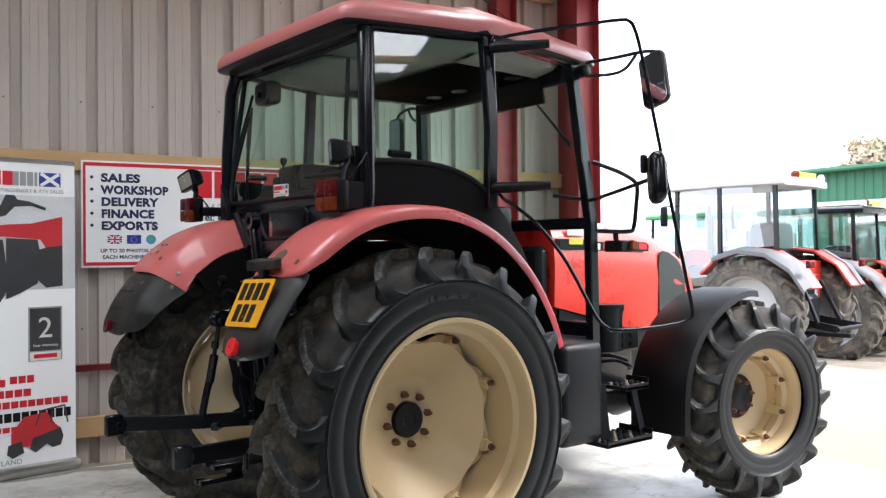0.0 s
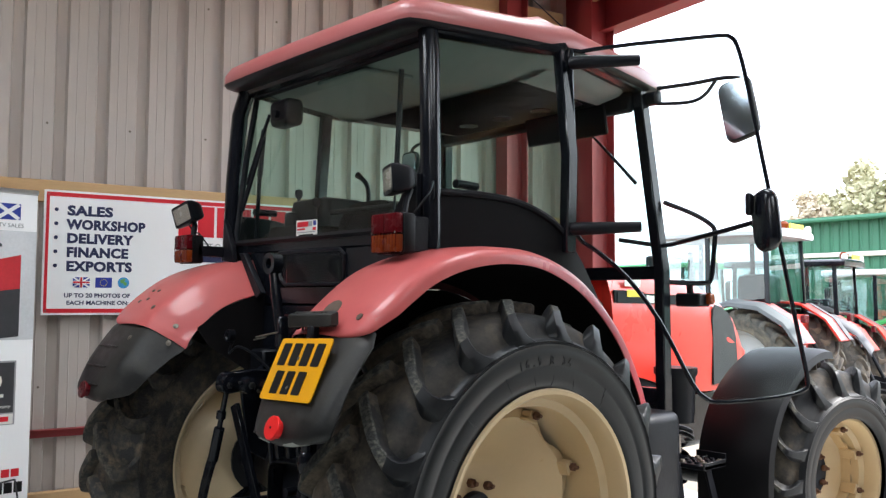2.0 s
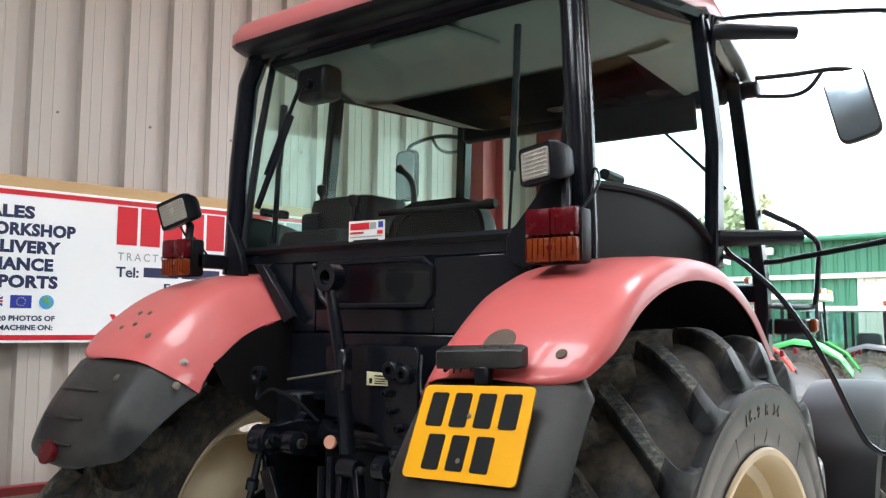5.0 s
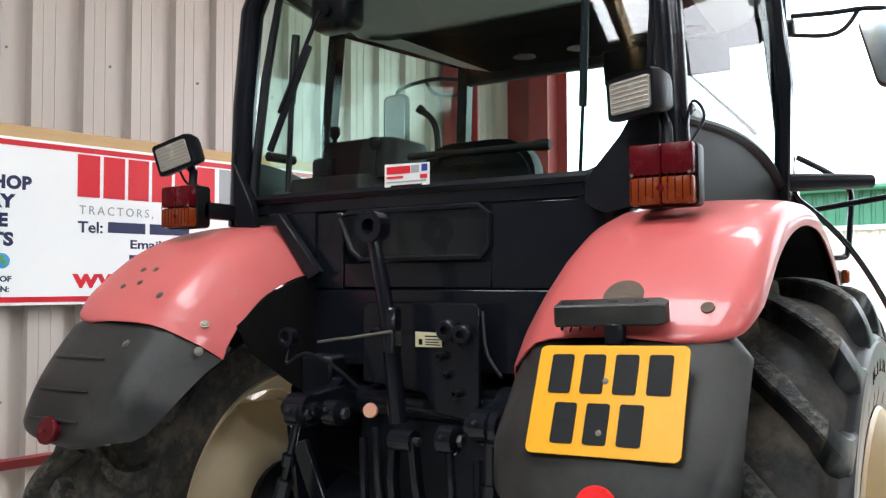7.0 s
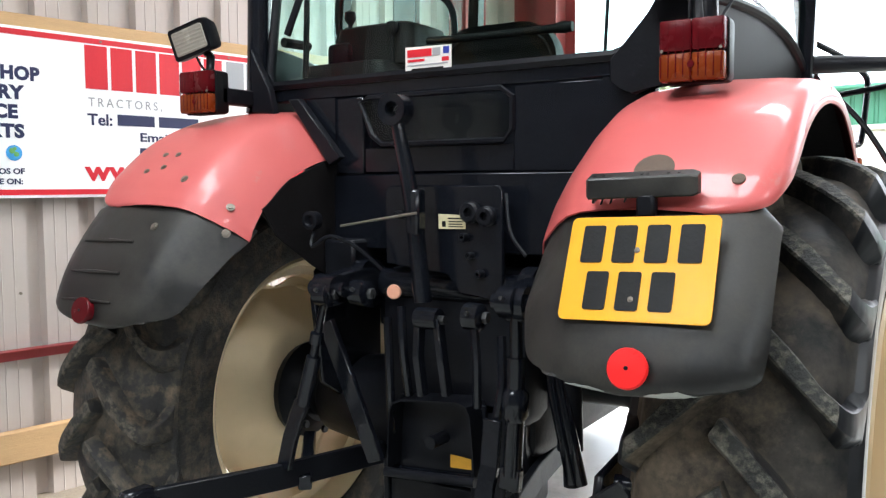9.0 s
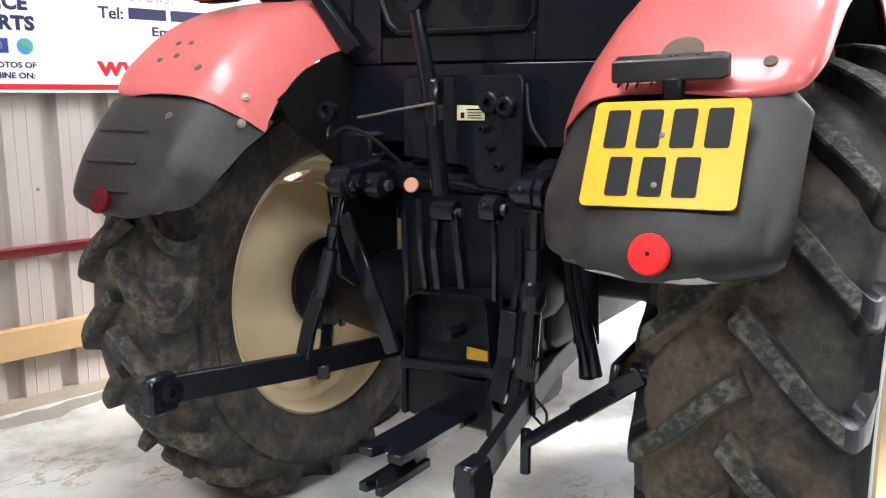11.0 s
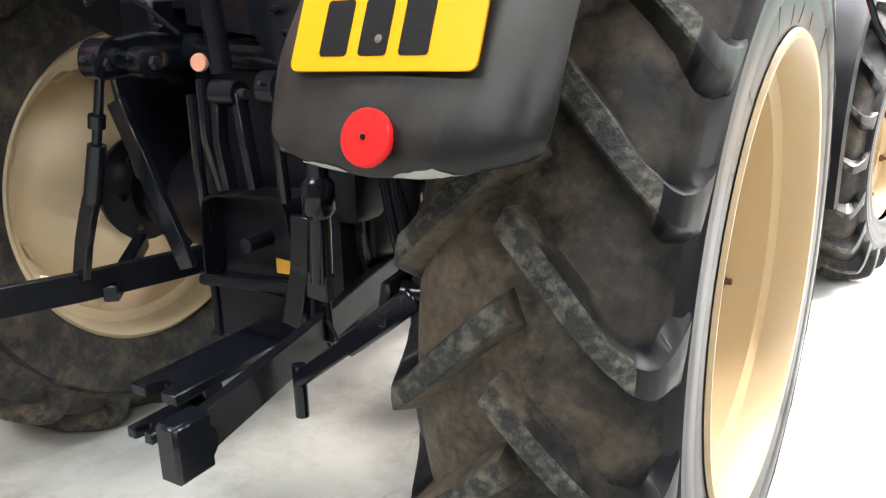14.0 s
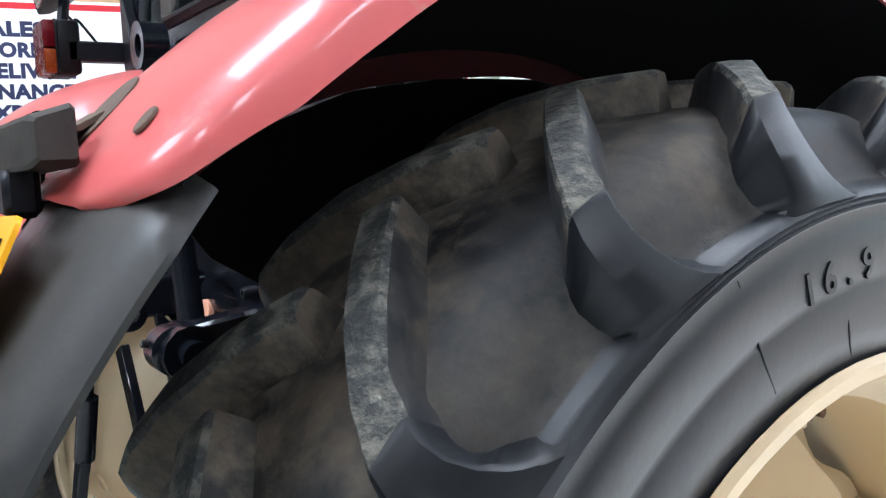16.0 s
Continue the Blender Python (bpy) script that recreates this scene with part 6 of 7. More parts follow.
lower_link([(-0.26, 0.20, 0.60), (-0.30, -0.10, 0.60), (-0.40, -0.45, 0.605), (-0.515, -0.86, 0.628)], (-0.512, -0.845, 0.622), 0)
lower_link([(0.20, 0.20, 0.62), (0.245, -0.10, 0.615), (0.33, -0.45, 0.615), (0.46, -0.90, 0.640)], (0.455, -0.885, 0.637), 0)
part("link_end", box(0.460, -0.895, 0.640, 0.045, 0.075, 0.098, 0.006), BLACK, tractor)
part("link_end", box(-0.515, -0.865, 0.622, 0.045, 0.09, 0.105, 0.008), BLACK, tractor)
for a, b in (((0.416, -0.586, 0.606), (0.696, -0.600, 0.826)),):
    sb = part("stabiliser", join(bar([a, tuple(Vector(a).lerp(Vector(b), 0.62))], 0.027, 0.030), bar([tuple(Vector(a).lerp(Vector(b), 0.45)), b], 0.036, 0.042), rod(tuple(Vector(b) + V(-0.03, 0, 0)), tuple(Vector(b) + V(0.06, 0.02, 0)), 0.02), rod((a[0], a[1], a[2] + 0.03), (a[0], a[1], a[2] - 0.075), 0.013)), BLACK, tractor, "telescopic black stabiliser bar")
part("stabiliser", bar([(-0.36, -0.40, 0.575), (-0.60, -0.1, 0.60)], 0.04, 0.045), BLACK, tractor, "telescopic black stabiliser bar")
part("axle_bracket", slab([(0.63, y, z) for y, z in ((-0.62, 0.765), (-0.60, 0.835), (-0.05, 0.90), (0.0, 0.74), (-0.25, 0.735))], (1, 0, 0), 0.02, 0.003), BLACK, tractor)
part("linch_pin", tube(smooth_path([(0.35, -0.42, 0.65), (0.40, -0.45, 0.63), (0.39, -0.44, 0.59), (0.35, -0.42, 0.60)]), 0.004, 6), MATT, tractor)
part("chain_hoop", tube(smooth_path([(0.289, -0.39, 0.575), (0.291, -0.39, 0.65), (0.297, -0.39, 0.688), (0.312, -0.39, 0.699), (0.327, -0.39, 0.688), (0.333, -0.39, 0.65), (0.335, -0.39, 0.59)]), 0.007, 8), MATT, tractor, "black steel hoop")
part("brace", bar([(-0.318, -0.34, 1.05), (-0.24, -0.33, 0.86), (-0.165, -0.31, 0.65)], 0.052, 0.02, up=(0, 1, 0)), BLACK, tractor)
part("brace_end", rod((-0.225, -0.285, 0.715), (-0.212, -0.272, 0.685), 0.020), MATT, tractor)
# power shaft guard and drawbar
gd = part("shaft_guard", join(shell([[(x, y, z) for x, z in ((-0.160, 0.62), (-0.152, 0.785), (-0.140, 0.815), (-0.110, 0.830), (0.085, 0.845), (0.112, 0.835), (0.124, 0.81), (0.140, 0.64))] for y in (-0.27, -0.16)], 0.006), box(-0.010, -0.195, 0.71, 0.29, 0.01, 0.23, 0), rod((-0.15, -0.285, 0.615), (0.15, -0.285, 0.635), 0.014)), MATT, tractor, "black power shaft guard")
part("guard_roller", rod((-0.20, -0.20, 0.585), (0.09, -0.20, 0.605), 0.022, 14), BLACK, gd)
part("yellow_label", slab([(x, y, z) for x, y, z in ((0.022, -0.204, 0.634), (0.092, -0.204, 0.638), (0.092, -0.204, 0.668), (0.022, -0.204, 0.672))], (0, 1, 0), 0.003), ORANGELABEL, gd, "yellow label")
part("shaft_stub", lathe([(-0.28, 0), (-0.28, 0.018), (-0.16, 0.019), (-0.15, 0.05)], 18, (0, 0, 0.72), "Y"), MATT, gd)
part("drawbar_frame", join(box(-0.05, -0.10, 0.50, 0.31, 0.20, 0.17, 0.015), box(-0.205, -0.16, 0.52, 0.02, 0.10, 0.20, 0.004), box(0.10, -0.16, 0.52, 0.02, 0.10, 0.22, 0.004)), MATT, tractor)
def fork(y0, y1, z, x0, x1, slot):
    o = [(x0, y0), (x1, y0), (x1, y1), (x0 + (x1 - x0) * 0.68, y1), (x0 + (x1 - x0) * 0.62, y1 + slot), (x0 + (x1 - x0) * 0.38, y1 + slot), (x0 + (x1 - x0) * 0.32, y1), (x0, y1)]
    return slab([(x, y, z) for x, y in o], (0, 0, 1), 0.026, 0.003)


part("drawbar", join(fork(-0.10, -0.58, 0.464, -0.085, 0.055, 0.05), fork(-0.42, -0.640, 0.398, -0.038, 0.040, 0.04), box(0.0, -0.45, 0.431, 0.06, 0.06, 0.05, 0.004)), BLACK, tractor, "black forked drawbar")
# hoses and cables under the left fender
part("lamp_socket", lathe([(0, 0.0), (0, 0.026), (-0.03, 0.028), (-0.032, 0.018), (-0.02, 0.012), (-0.02, 0)], 14, (-0.36, -0.33, 1.345), "Y"), MATT, tractor)
part("cable", tube(smooth_path([(-0.36, -0.33, 1.33), (-0.36, -0.35, 1.27), (-0.30, -0.34, 1.30), (-0.24, -0.30, 1.27), (-0.18, -0.25, 1.20)]), 0.006, 6), MATT, tractor)
part("cable", tube(smooth_path([(0.20, -0.2, 1.42), (0.24, -0.25, 1.32), (0.30, -0.28, 1.26)]), 0.005, 6), MATT, tractor)
for sx in (1, -1):
    part("cab_mount", box(sx * 0.385, -0.10, 1.22, 0.12, 0.2, 0.12, 0.01), MATT, tractor)

# raised tyre size marks on the right rear sidewall
def on_ring(text, r, mid, size):
    n = len(text)
    for i, ch in enumerate(text):
        if ch == " ":
            continue
        th = radians(mid) + (n / 2 - i - 0.5) * size * 0.78 / r
        m = Matrix.Translation((WX + 0.2205, WY + r * math.cos(th), WZ + r * math.sin(th))) @ Matrix(((0, 0, 1), (math.sin(th), math.cos(th), 0), (-math.cos(th), math.sin(th), 0))).to_4x4()
        lettering(ch, size, RUBBER_SIDE, tractor, m, "raised_mark", 0.02, 1.0, "CENTER", 0.004)


on_ring("16.9 R 34", 0.566, 91, 0.040)
# fine moulding lines across the sidewall
for a, r0, r1, lean in ((112, 0.628, 0.478, 0.05), (97, 0.53, 0.49, 0.02), (86, 0.53, 0.48, -0.03), (74, 0.525, 0.49, 0.02), (133, 0.58, 0.485, 0.06), (146, 0.54, 0.49, 0.03), (55, 0.58, 0.49, 0.04)):
    pts = []
    for q in range(6):
        rr = r0 + (r1 - r0) * q / 5
        th = radians(a) - lean * (q / 5) ** 2
        xo = float(np.interp(rr, (0.475, 0.49, 0.515, 0.580, 0.628), (0.199, 0.2125, 0.2165, 0.2215, 0.222)))
        pts.append((WX + xo, WY + rr * math.cos(th), WZ + rr * math.sin(th)))
    part("mould_line", tube(pts, [0.0004, 0.0012, 0.0014, 0.0012, 0.0010, 0.0005], 6), MATT, tractor)
bpy.data.objects.remove(washer_mesh)

# ---- the sign board and the pull-up banner against the wall ----
SIGN_S0, SIGN_S1, SIGN_Z0, SIGN_Z1 = -0.445, 2.0, 1.40, 2.188
sign = thing("sign_board", "white dealer sign board with red border on the wall", "sign", m=SHED)
part("board", box(0.058, (SIGN_S0 + SIGN_S1) / 2, (SIGN_Z0 + SIGN_Z1) / 2, 0.012, SIGN_S1 - SIGN_S0, SIGN_Z1 - SIGN_Z0, 0.002), WHITE, sign)
for z in (SIGN_Z0 + 0.027, SIGN_Z1 - 0.027):
    part("border", box(0.0645, (SIGN_S0 + SIGN_S1) / 2, z, 0.003, SIGN_S1 - SIGN_S0 - 0.03, 0.026, 0), SIGNRED, sign)
for s_ in (SIGN_S0 + 0.022, SIGN_S1 - 0.022):
    part("border", box(0.0647, s_, (SIGN_Z0 + SIGN_Z1) / 2, 0.003, 0.018, SIGN_Z1 - SIGN_Z0 - 0.045, 0), SIGNRED, sign)
FACE = Matrix(((0, 0, 1, 0.0648), (1, 0, 0, 0), (0, 1, 0, 0), (0, 0, 0, 1)))   # letters in the wall's plane


def sign_text(text, s_, z, size, mat, bold=0.012, width=0.0, spacing=1.0, align="LEFT"):
    return lettering(text, size, mat, sign, FACE @ Matrix.Translation((s_, z, 0)), "lettering", bold, 1.0, align, 0.001, spacing, width)


for i, (word, wide) in enumerate((("SALES", 0.275), ("WORKSHOP", 0.485), ("DELIVERY", 0.405), ("FINANCE", 0.372), ("EXPORTS", 0.398))):
    z = 2.035 - 0.0885 * i
    sign_text(word, -0.308, z, 0.083, NAVY, 0.05, wide, 1.06)
    part("bullet", disc((0.0645, -0.372, z + 0.03), (1, 0, 0), 0.012, 0.002, 16), NAVY, sign)
sign_text("UP TO 20 PHOTOS OF", -0.315, 1.512, 0.036, NAVY, 0.03, 0.40)
sign_text("EACH MACHINE ON:", -0.30, 1.465, 0.036, NAVY, 0.03, 0.375)
# small flags and a globe
def sign_box(s0, s1, z0, z1, mat, lift=0.0):
    return part("mark", box(0.0650 + lift, (s0 + s1) / 2, (z0 + z1) / 2, 0.002, s1 - s0, z1 - z0, 0), mat, sign, smooth=False)


sign_box(-0.265, -0.165, 1.575, 1.64, BLUE)
for a, b in (((-0.265, 1.575), (-0.165, 1.64)), ((-0.265, 1.64), (-0.165, 1.575))):
    part("mark", bar([(0.0662, a[0], a[1]), (0.0662, b[0], b[1])], 0.010, 0.001, up=(1, 0, 0)), WHITE, sign)
sign_box(-0.265, -0.165, 1.598, 1.617, WHITE, 0.0022)
sign_box(-0.226, -0.204, 1.575, 1.64, WHITE, 0.0020)
sign_box(-0.265, -0.165, 1.602, 1.613, SIGNRED, 0.0034)
sign_box(-0.221, -0.209, 1.575, 1.64, SIGNRED, 0.0032)
sign_box(-0.13, -0.03, 1.575, 1.64, BLUE)
for q in range(12):
    part("star", disc((0.066, -0.08 + 0.021 * math.cos(q * math.pi / 6), 1.6075 + 0.021 * math.sin(q * math.pi / 6)), (1, 0, 0), 0.003, 0.001, 5), LABEL_Y, sign)
part("globe", disc((0.0648, 0.042, 1.608), (1, 0, 0), 0.036, 0.002, 24), SKYBLUE, sign)
for da, db, r in ((-0.008, 0.010, 0.014), (0.010, -0.006, 0.012), (0.004, 0.02, 0.008)):
    part("mark", disc((0.0668, 0.042 + da, 1.608 + db), (1, 0, 0), r, 0.001, 9), LAND, sign)
# the dealer's name: plain red and grey shapes
for i in range(6):
    sign_box(0.388 + 0.131 * i, 0.388 + 0.131 * i + 0.112, 1.93, 2.14, SIGNRED)
for i in range(4):
    sign_box(1.185 + 0.131 * i, 1.185 + 0.131 * i + (0.112 if i < 3 else 0.05), 1.93, 2.14, SIGNGREY)
sign_text("TRACTORS,", 0.398, 1.845, 0.062, SIGNGREY, 0.0, 0.39, 1.45)
sign_text("Tel:", 0.392, 1.755, 0.078, NAVY, 0.02, 0.125)
for s0, s1 in ((0.545, 0.745), (0.77, 1.0)):
    sign_box(s0, s1, 1.758, 1.812, NAVY)
sign_text("Email", 0.66, 1.682, 0.062, NAVY, 0.02, 0.17)
sign_box(0.85, 1.50, 1.684, 1.724, NAVY)
sign_box(0.66, 1.34, 1.615, 1.648, NAVY)
sign_text("www", 0.375, 1.485, 0.135, SIGNRED, 0.03, 0.38)
sign_box(0.79, 1.82, 1.49, 1.575, SIGNRED)
for s_, z in ((-0.42, 2.160), (0.47, 2.162), (1.2, 2.162), (1.96, 2.160), (-0.42, 1.427), (0.6, 1.427), (1.95, 1.427)):
    part("screw", disc((0.066, s_, z), (1, 0, 0), 0.006, 0.003, 10), STEEL, sign)

# pull-up banner standing before the wall
BAN = SHED @ pose(0.372, -0.918, 0, 0, 0, 14)
banner = thing("pull_up_banner", "tall white pull-up banner with photos on a silver base", "banner", m=BAN)
part("sheet", box(0, 0, 1.10, 0.003, 0.85, 2.06, 0), BANNER, banner, smooth=False)
part("top_rail", box(0, 0, 2.135, 0.02, 0.86, 0.03, 0.006), CHROME, banner, "silver top rail")
part("base", box(0.0, 0, 0.04, 0.13, 0.89, 0.075, 0.02, None, 2), CHROME, banner, "silver cassette base")
part("pole", rod((-0.03, 0, 0.07), (-0.03, 0, 2.13), 0.010), CHROME, banner)


def ban(y0, y1, z0, z1, mat, lift=0.0, name="mark"):
    return part(name, box(0.0030 + lift, (y0 + y1) / 2, (z0 + z1) / 2, 0.002, y1 - y0, z1 - z0, 0), mat, banner, smooth=False)


BFACE = Matrix(((0, 0, 1, 0.0042), (1, 0, 0, 0), (0, 1, 0, 0), (0, 0, 0, 1)))


def ban_text(text, y, z, size, mat, bold=0.01, squeeze=1.0, align="LEFT", lift=0.0):
    return lettering(text, size, mat, banner, Matrix.Translation((lift, 0, 0)) @ BFACE @ Matrix.Translation((y, z, 0)), "lettering", bold, squeeze, align, 0.0008)


PHOTO_GREY = material("printed_photo_grey", (0.62, 0.63, 0.65), 0.4, vary=0.35, scale=2.0, bump=0)
PHOTO_DARK = material("printed_photo_dark", (0.045, 0.045, 0.05), 0.4, vary=0.5, scale=6, bump=0)
PHOTO_RED = material("printed_photo_red", (0.55, 0.03, 0.04), 0.4, vary=0.25, scale=6, bump=0)
for i in range(6):
    ban(-0.40 + 0.072 * i, -0.40 + 0.072 * i + 0.062, 1.965, 2.06, SIGNRED)
for i in range(4):
    ban(0.022 + 0.046 * i, 0.022 + 0.046 * i + (0.038 if i < 3 else 0.018), 1.965, 2.06, SIGNGREY)
ban(0.19, 0.33, 1.965, 2.06, BLUE)
part("mark", bar([(0.0048, 0.20, 1.97), (0.0048, 0.32, 2.055)], 0.022, 0.001, up=(1, 0, 0)), WHITE, banner)
part("mark", bar([(0.0050, 0.20, 2.055), (0.0050, 0.32, 1.97)], 0.022, 0.001, up=(1, 0, 0)), WHITE, banner)
ban_text("MACHINERY & ATV SALES", 0.35, 1.92, 0.035, SIGNGREY, 0.0, 1.0, "RIGHT")
ban(-0.425, 0.425, 1.26, 1.90, PHOTO_GREY)


def picture(points, mat, lift):
    return part("printed_shape", slab([(0.0042 + lift, -0.42 + (y + 0.42) * 0.905, z) for y, z in points], (1, 0, 0), 0.001), mat, banner, smooth=False)


# a printed quad bike, as plain shapes
picture([(-0.42, 1.70), (-0.2, 1.67), (0.02, 1.70), (0.2, 1.71), (0.42, 1.76), (0.42, 1.52), (0.33, 1.50), (0.26, 1.60), (0.0, 1.62), (-0.2, 1.59), (-0.42, 1.56)], PHOTO_RED, 0.001)
picture([(-0.14, 1.72), (0.02, 1.76), (0.08, 1.82), (0.20, 1.83), (0.30, 1.80), (0.30, 1.82), (0.18, 1.86), (0.10, 1.87), (0.08, 1.90), (0.02, 1.90), (-0.02, 1.82), (-0.14, 1.76)], PHOTO_DARK, 0.002)
picture([(-0.42, 1.555), (-0.3, 1.575), (-0.12, 1.585), (0.0, 1.60), (0.04, 1.28), (-0.02, 1.18), (-0.10, 1.14), (-0.20, 1.18), (-0.42, 1.20)], PHOTO_DARK, 0.002)
picture([(0.20, 1.52), (0.32, 1.55), (0.42, 1.56), (0.42, 1.28), (0.30, 1.27), (0.20, 1.36)], PHOTO_DARK, 0.002)
picture([(0.02, 1.61), (0.24, 1.60), (0.26, 1.50), (0.24, 1.30), (0.12, 1.24), (0.02, 1.20)], PHOTO_DARK, 0.0025)
ban(-0.425, -0.20, 1.12, 1.19, PAPER, 0.004)
ban(-0.36, -0.22, 1.14, 1.17, SIGNRED, 0.0055)
ban(-0.425, -0.12, 0.96, 1.115, SIGNGREY, 0.003)
ban_text("AUTHORISED", -0.135, 1.05, 0.05, INK, 0.0, 0.95, "RIGHT", 0.004)
ban_text("DEALER", -0.22, 0.985, 0.05, INK, 0.0, 0.95, "RIGHT", 0.004)
ban(-0.425, -0.15, 0.72, 0.945, SIGNRED, 0.003)
for q, word in enumerate(("SALES", "SERVICE", "EXPERTISE")):
    ban_text(word, -0.18, 0.89 - 0.06 * q, 0.045, WHITE, 0.0, 1.0, "RIGHT", 0.0045)
ban(0.115, 0.335, 0.77, 1.14, SIGNGREY, 0.002)
ban(0.125, 0.325, 0.84, 1.13, PHOTO_DARK, 0.0035)
ban(0.125, 0.325, 0.775, 0.832, PAPER, 0.0035)
ban(0.15, 0.30, 0.79, 0.818, SIGNRED, 0.005)
ban_text("2", 0.225, 0.93, 0.20, PAPER, 0.0, 1.0, "CENTER", 0.0050)
ban_text("Year Warranty", 0.225, 0.868, 0.027, PAPER, 0.0, 1.0, "CENTER", 0.0050)
for y0, y1, z, h, mt in ((-0.42, -0.02, 0.64, 0.05, SIGNRED), (0.0, 0.16, 0.655, 0.05, SIGNRED), (-0.42, 0.14, 0.565, 0.05, SIGNRED), (-0.42, 0.38, 0.49, 0.045, SIGNRED), (-0.42, 0.40, 0.405, 0.06, INK), (-0.42, 0.06, 0.325, 0.035, SIGNRED), (-0.42, -0.18, 0.275, 0.035, SIGNRED), (-0.42, -0.16, 0.205, 0.05, SIGNRED)):
    n_ = max(2, int((y1 - y0) / 0.052))
    for q in range(n_):
        ban(y0 + (y1 - y0) * q / n_, y0 + (y1 - y0) * (q + 1) / n_ - 0.009, z - h / 2, z + h / 2, mt)
ban_text("DEALERS FOR", -0.42, 0.145, 0.05, SIGNGREY, 0.0, 1.0)
ban_text("CENTRAL SCOTLAND", -0.42, 0.09, 0.05, SIGNGREY, 0.0, 1.0)
picture([(0.05, 0.30), (0.14, 0.40), (0.30, 0.42), (0.36, 0.33), (0.40, 0.30), (0.40, 0.24), (0.22, 0.19), (0.05, 0.21)], PHOTO_RED, 0.001)
picture([(0.03, 0.22), (0.12, 0.24), (0.14, 0.16), (0.06, 0.13), (0.02, 0.16)], PHOTO_DARK, 0.002)
picture([(0.20, 0.25), (0.40, 0.30), (0.42, 0.24), (0.40, 0.18), (0.34, 0.17), (0.30, 0.20), (0.22, 0.15), (0.18, 0.18)], PHOTO_DARK, 0.002)
for pts in ([(0.16, 0.33), (0.19, 0.43)], [(0.19, 0.43), (0.35, 0.45)], [(0.35, 0.45), (0.37, 0.33)], [(0.26, 0.34), (0.27, 0.44)]):
    part("printed_line", bar([(0.0055, y, z) for y, z in pts], 0.010, 0.001, up=(1, 0, 0)), PHOTO_DARK, banner)

# ---- the yard outside ----
YZ = -0.45
GREYTYRE = material("dusty_yard_tyre", (0.07, 0.065, 0.058), 0.85, vary=0.25, scale=6, bump=0.2, dirt=(0.20, 0.165, 0.12), dirt_amount=0.4)
GREYRIM = material("silver_wheel_paint", (0.42, 0.43, 0.44), 0.45, metal=0.3, vary=0.1)
FENDGREY = material("grey_plastic_fender", (0.10, 0.102, 0.106), 0.6, vary=0.12, scale=3, bump=0.03)
SILVER = material("silver_grey_panel", (0.47, 0.48, 0.50), 0.4, vary=0.08, scale=2)
GREENP = material("green_tractor_paint", (0.03, 0.28, 0.05), 0.35, vary=0.08, coat=0.3)
YARDRED = material("yard_red_paint", (0.58, 0.045, 0.03), 0.35, vary=0.1, coat=0.3)
YGLASS = glass_material("yard_cab_glass", (0.78, 0.90, 0.89), 0.26, 0.7)


def yard_wheel(owner, name, c, R, W, rim, rim_mat, count, flip):
    prof = tyre_profile(R, W, rim)
    whole = [(-a, r) for a, r in prof[::-1][:-1]] + prof
    ty = part(name + "_tyre", lathe(whole, 48), GREYTYRE, owner, "dusty tractor tyre")
    for sd in (1, -1):
        me = lug_mesh("lug", R, W, sd, 0.040, flip * 15, [GREYTYRE] * 3)
        for i in range(count):
            lug = new("lug", me)
            lug.parent = ty
            lug.rotation_euler = (radians(360 / count * (i + 0.25 * sd)), 0, 0)
    ty.location = c
    h = W * 0.36
    s_ = 1 if c[0] > 0 else -1
    rm = part(name + "_rim", lathe([(s_ * h, rim + 0.02), (s_ * (h - 0.02), rim - 0.02), (s_ * (h - 0.12), rim - 0.05), (s_ * 0.02, rim * 0.8), (s_ * 0.05, rim * 0.45), (s_ * 0.05, 0.12), (s_ * 0.10, 0.11), (s_ * 0.10, 0)], 36), rim_mat, owner)
    rm.location = c
    return ty


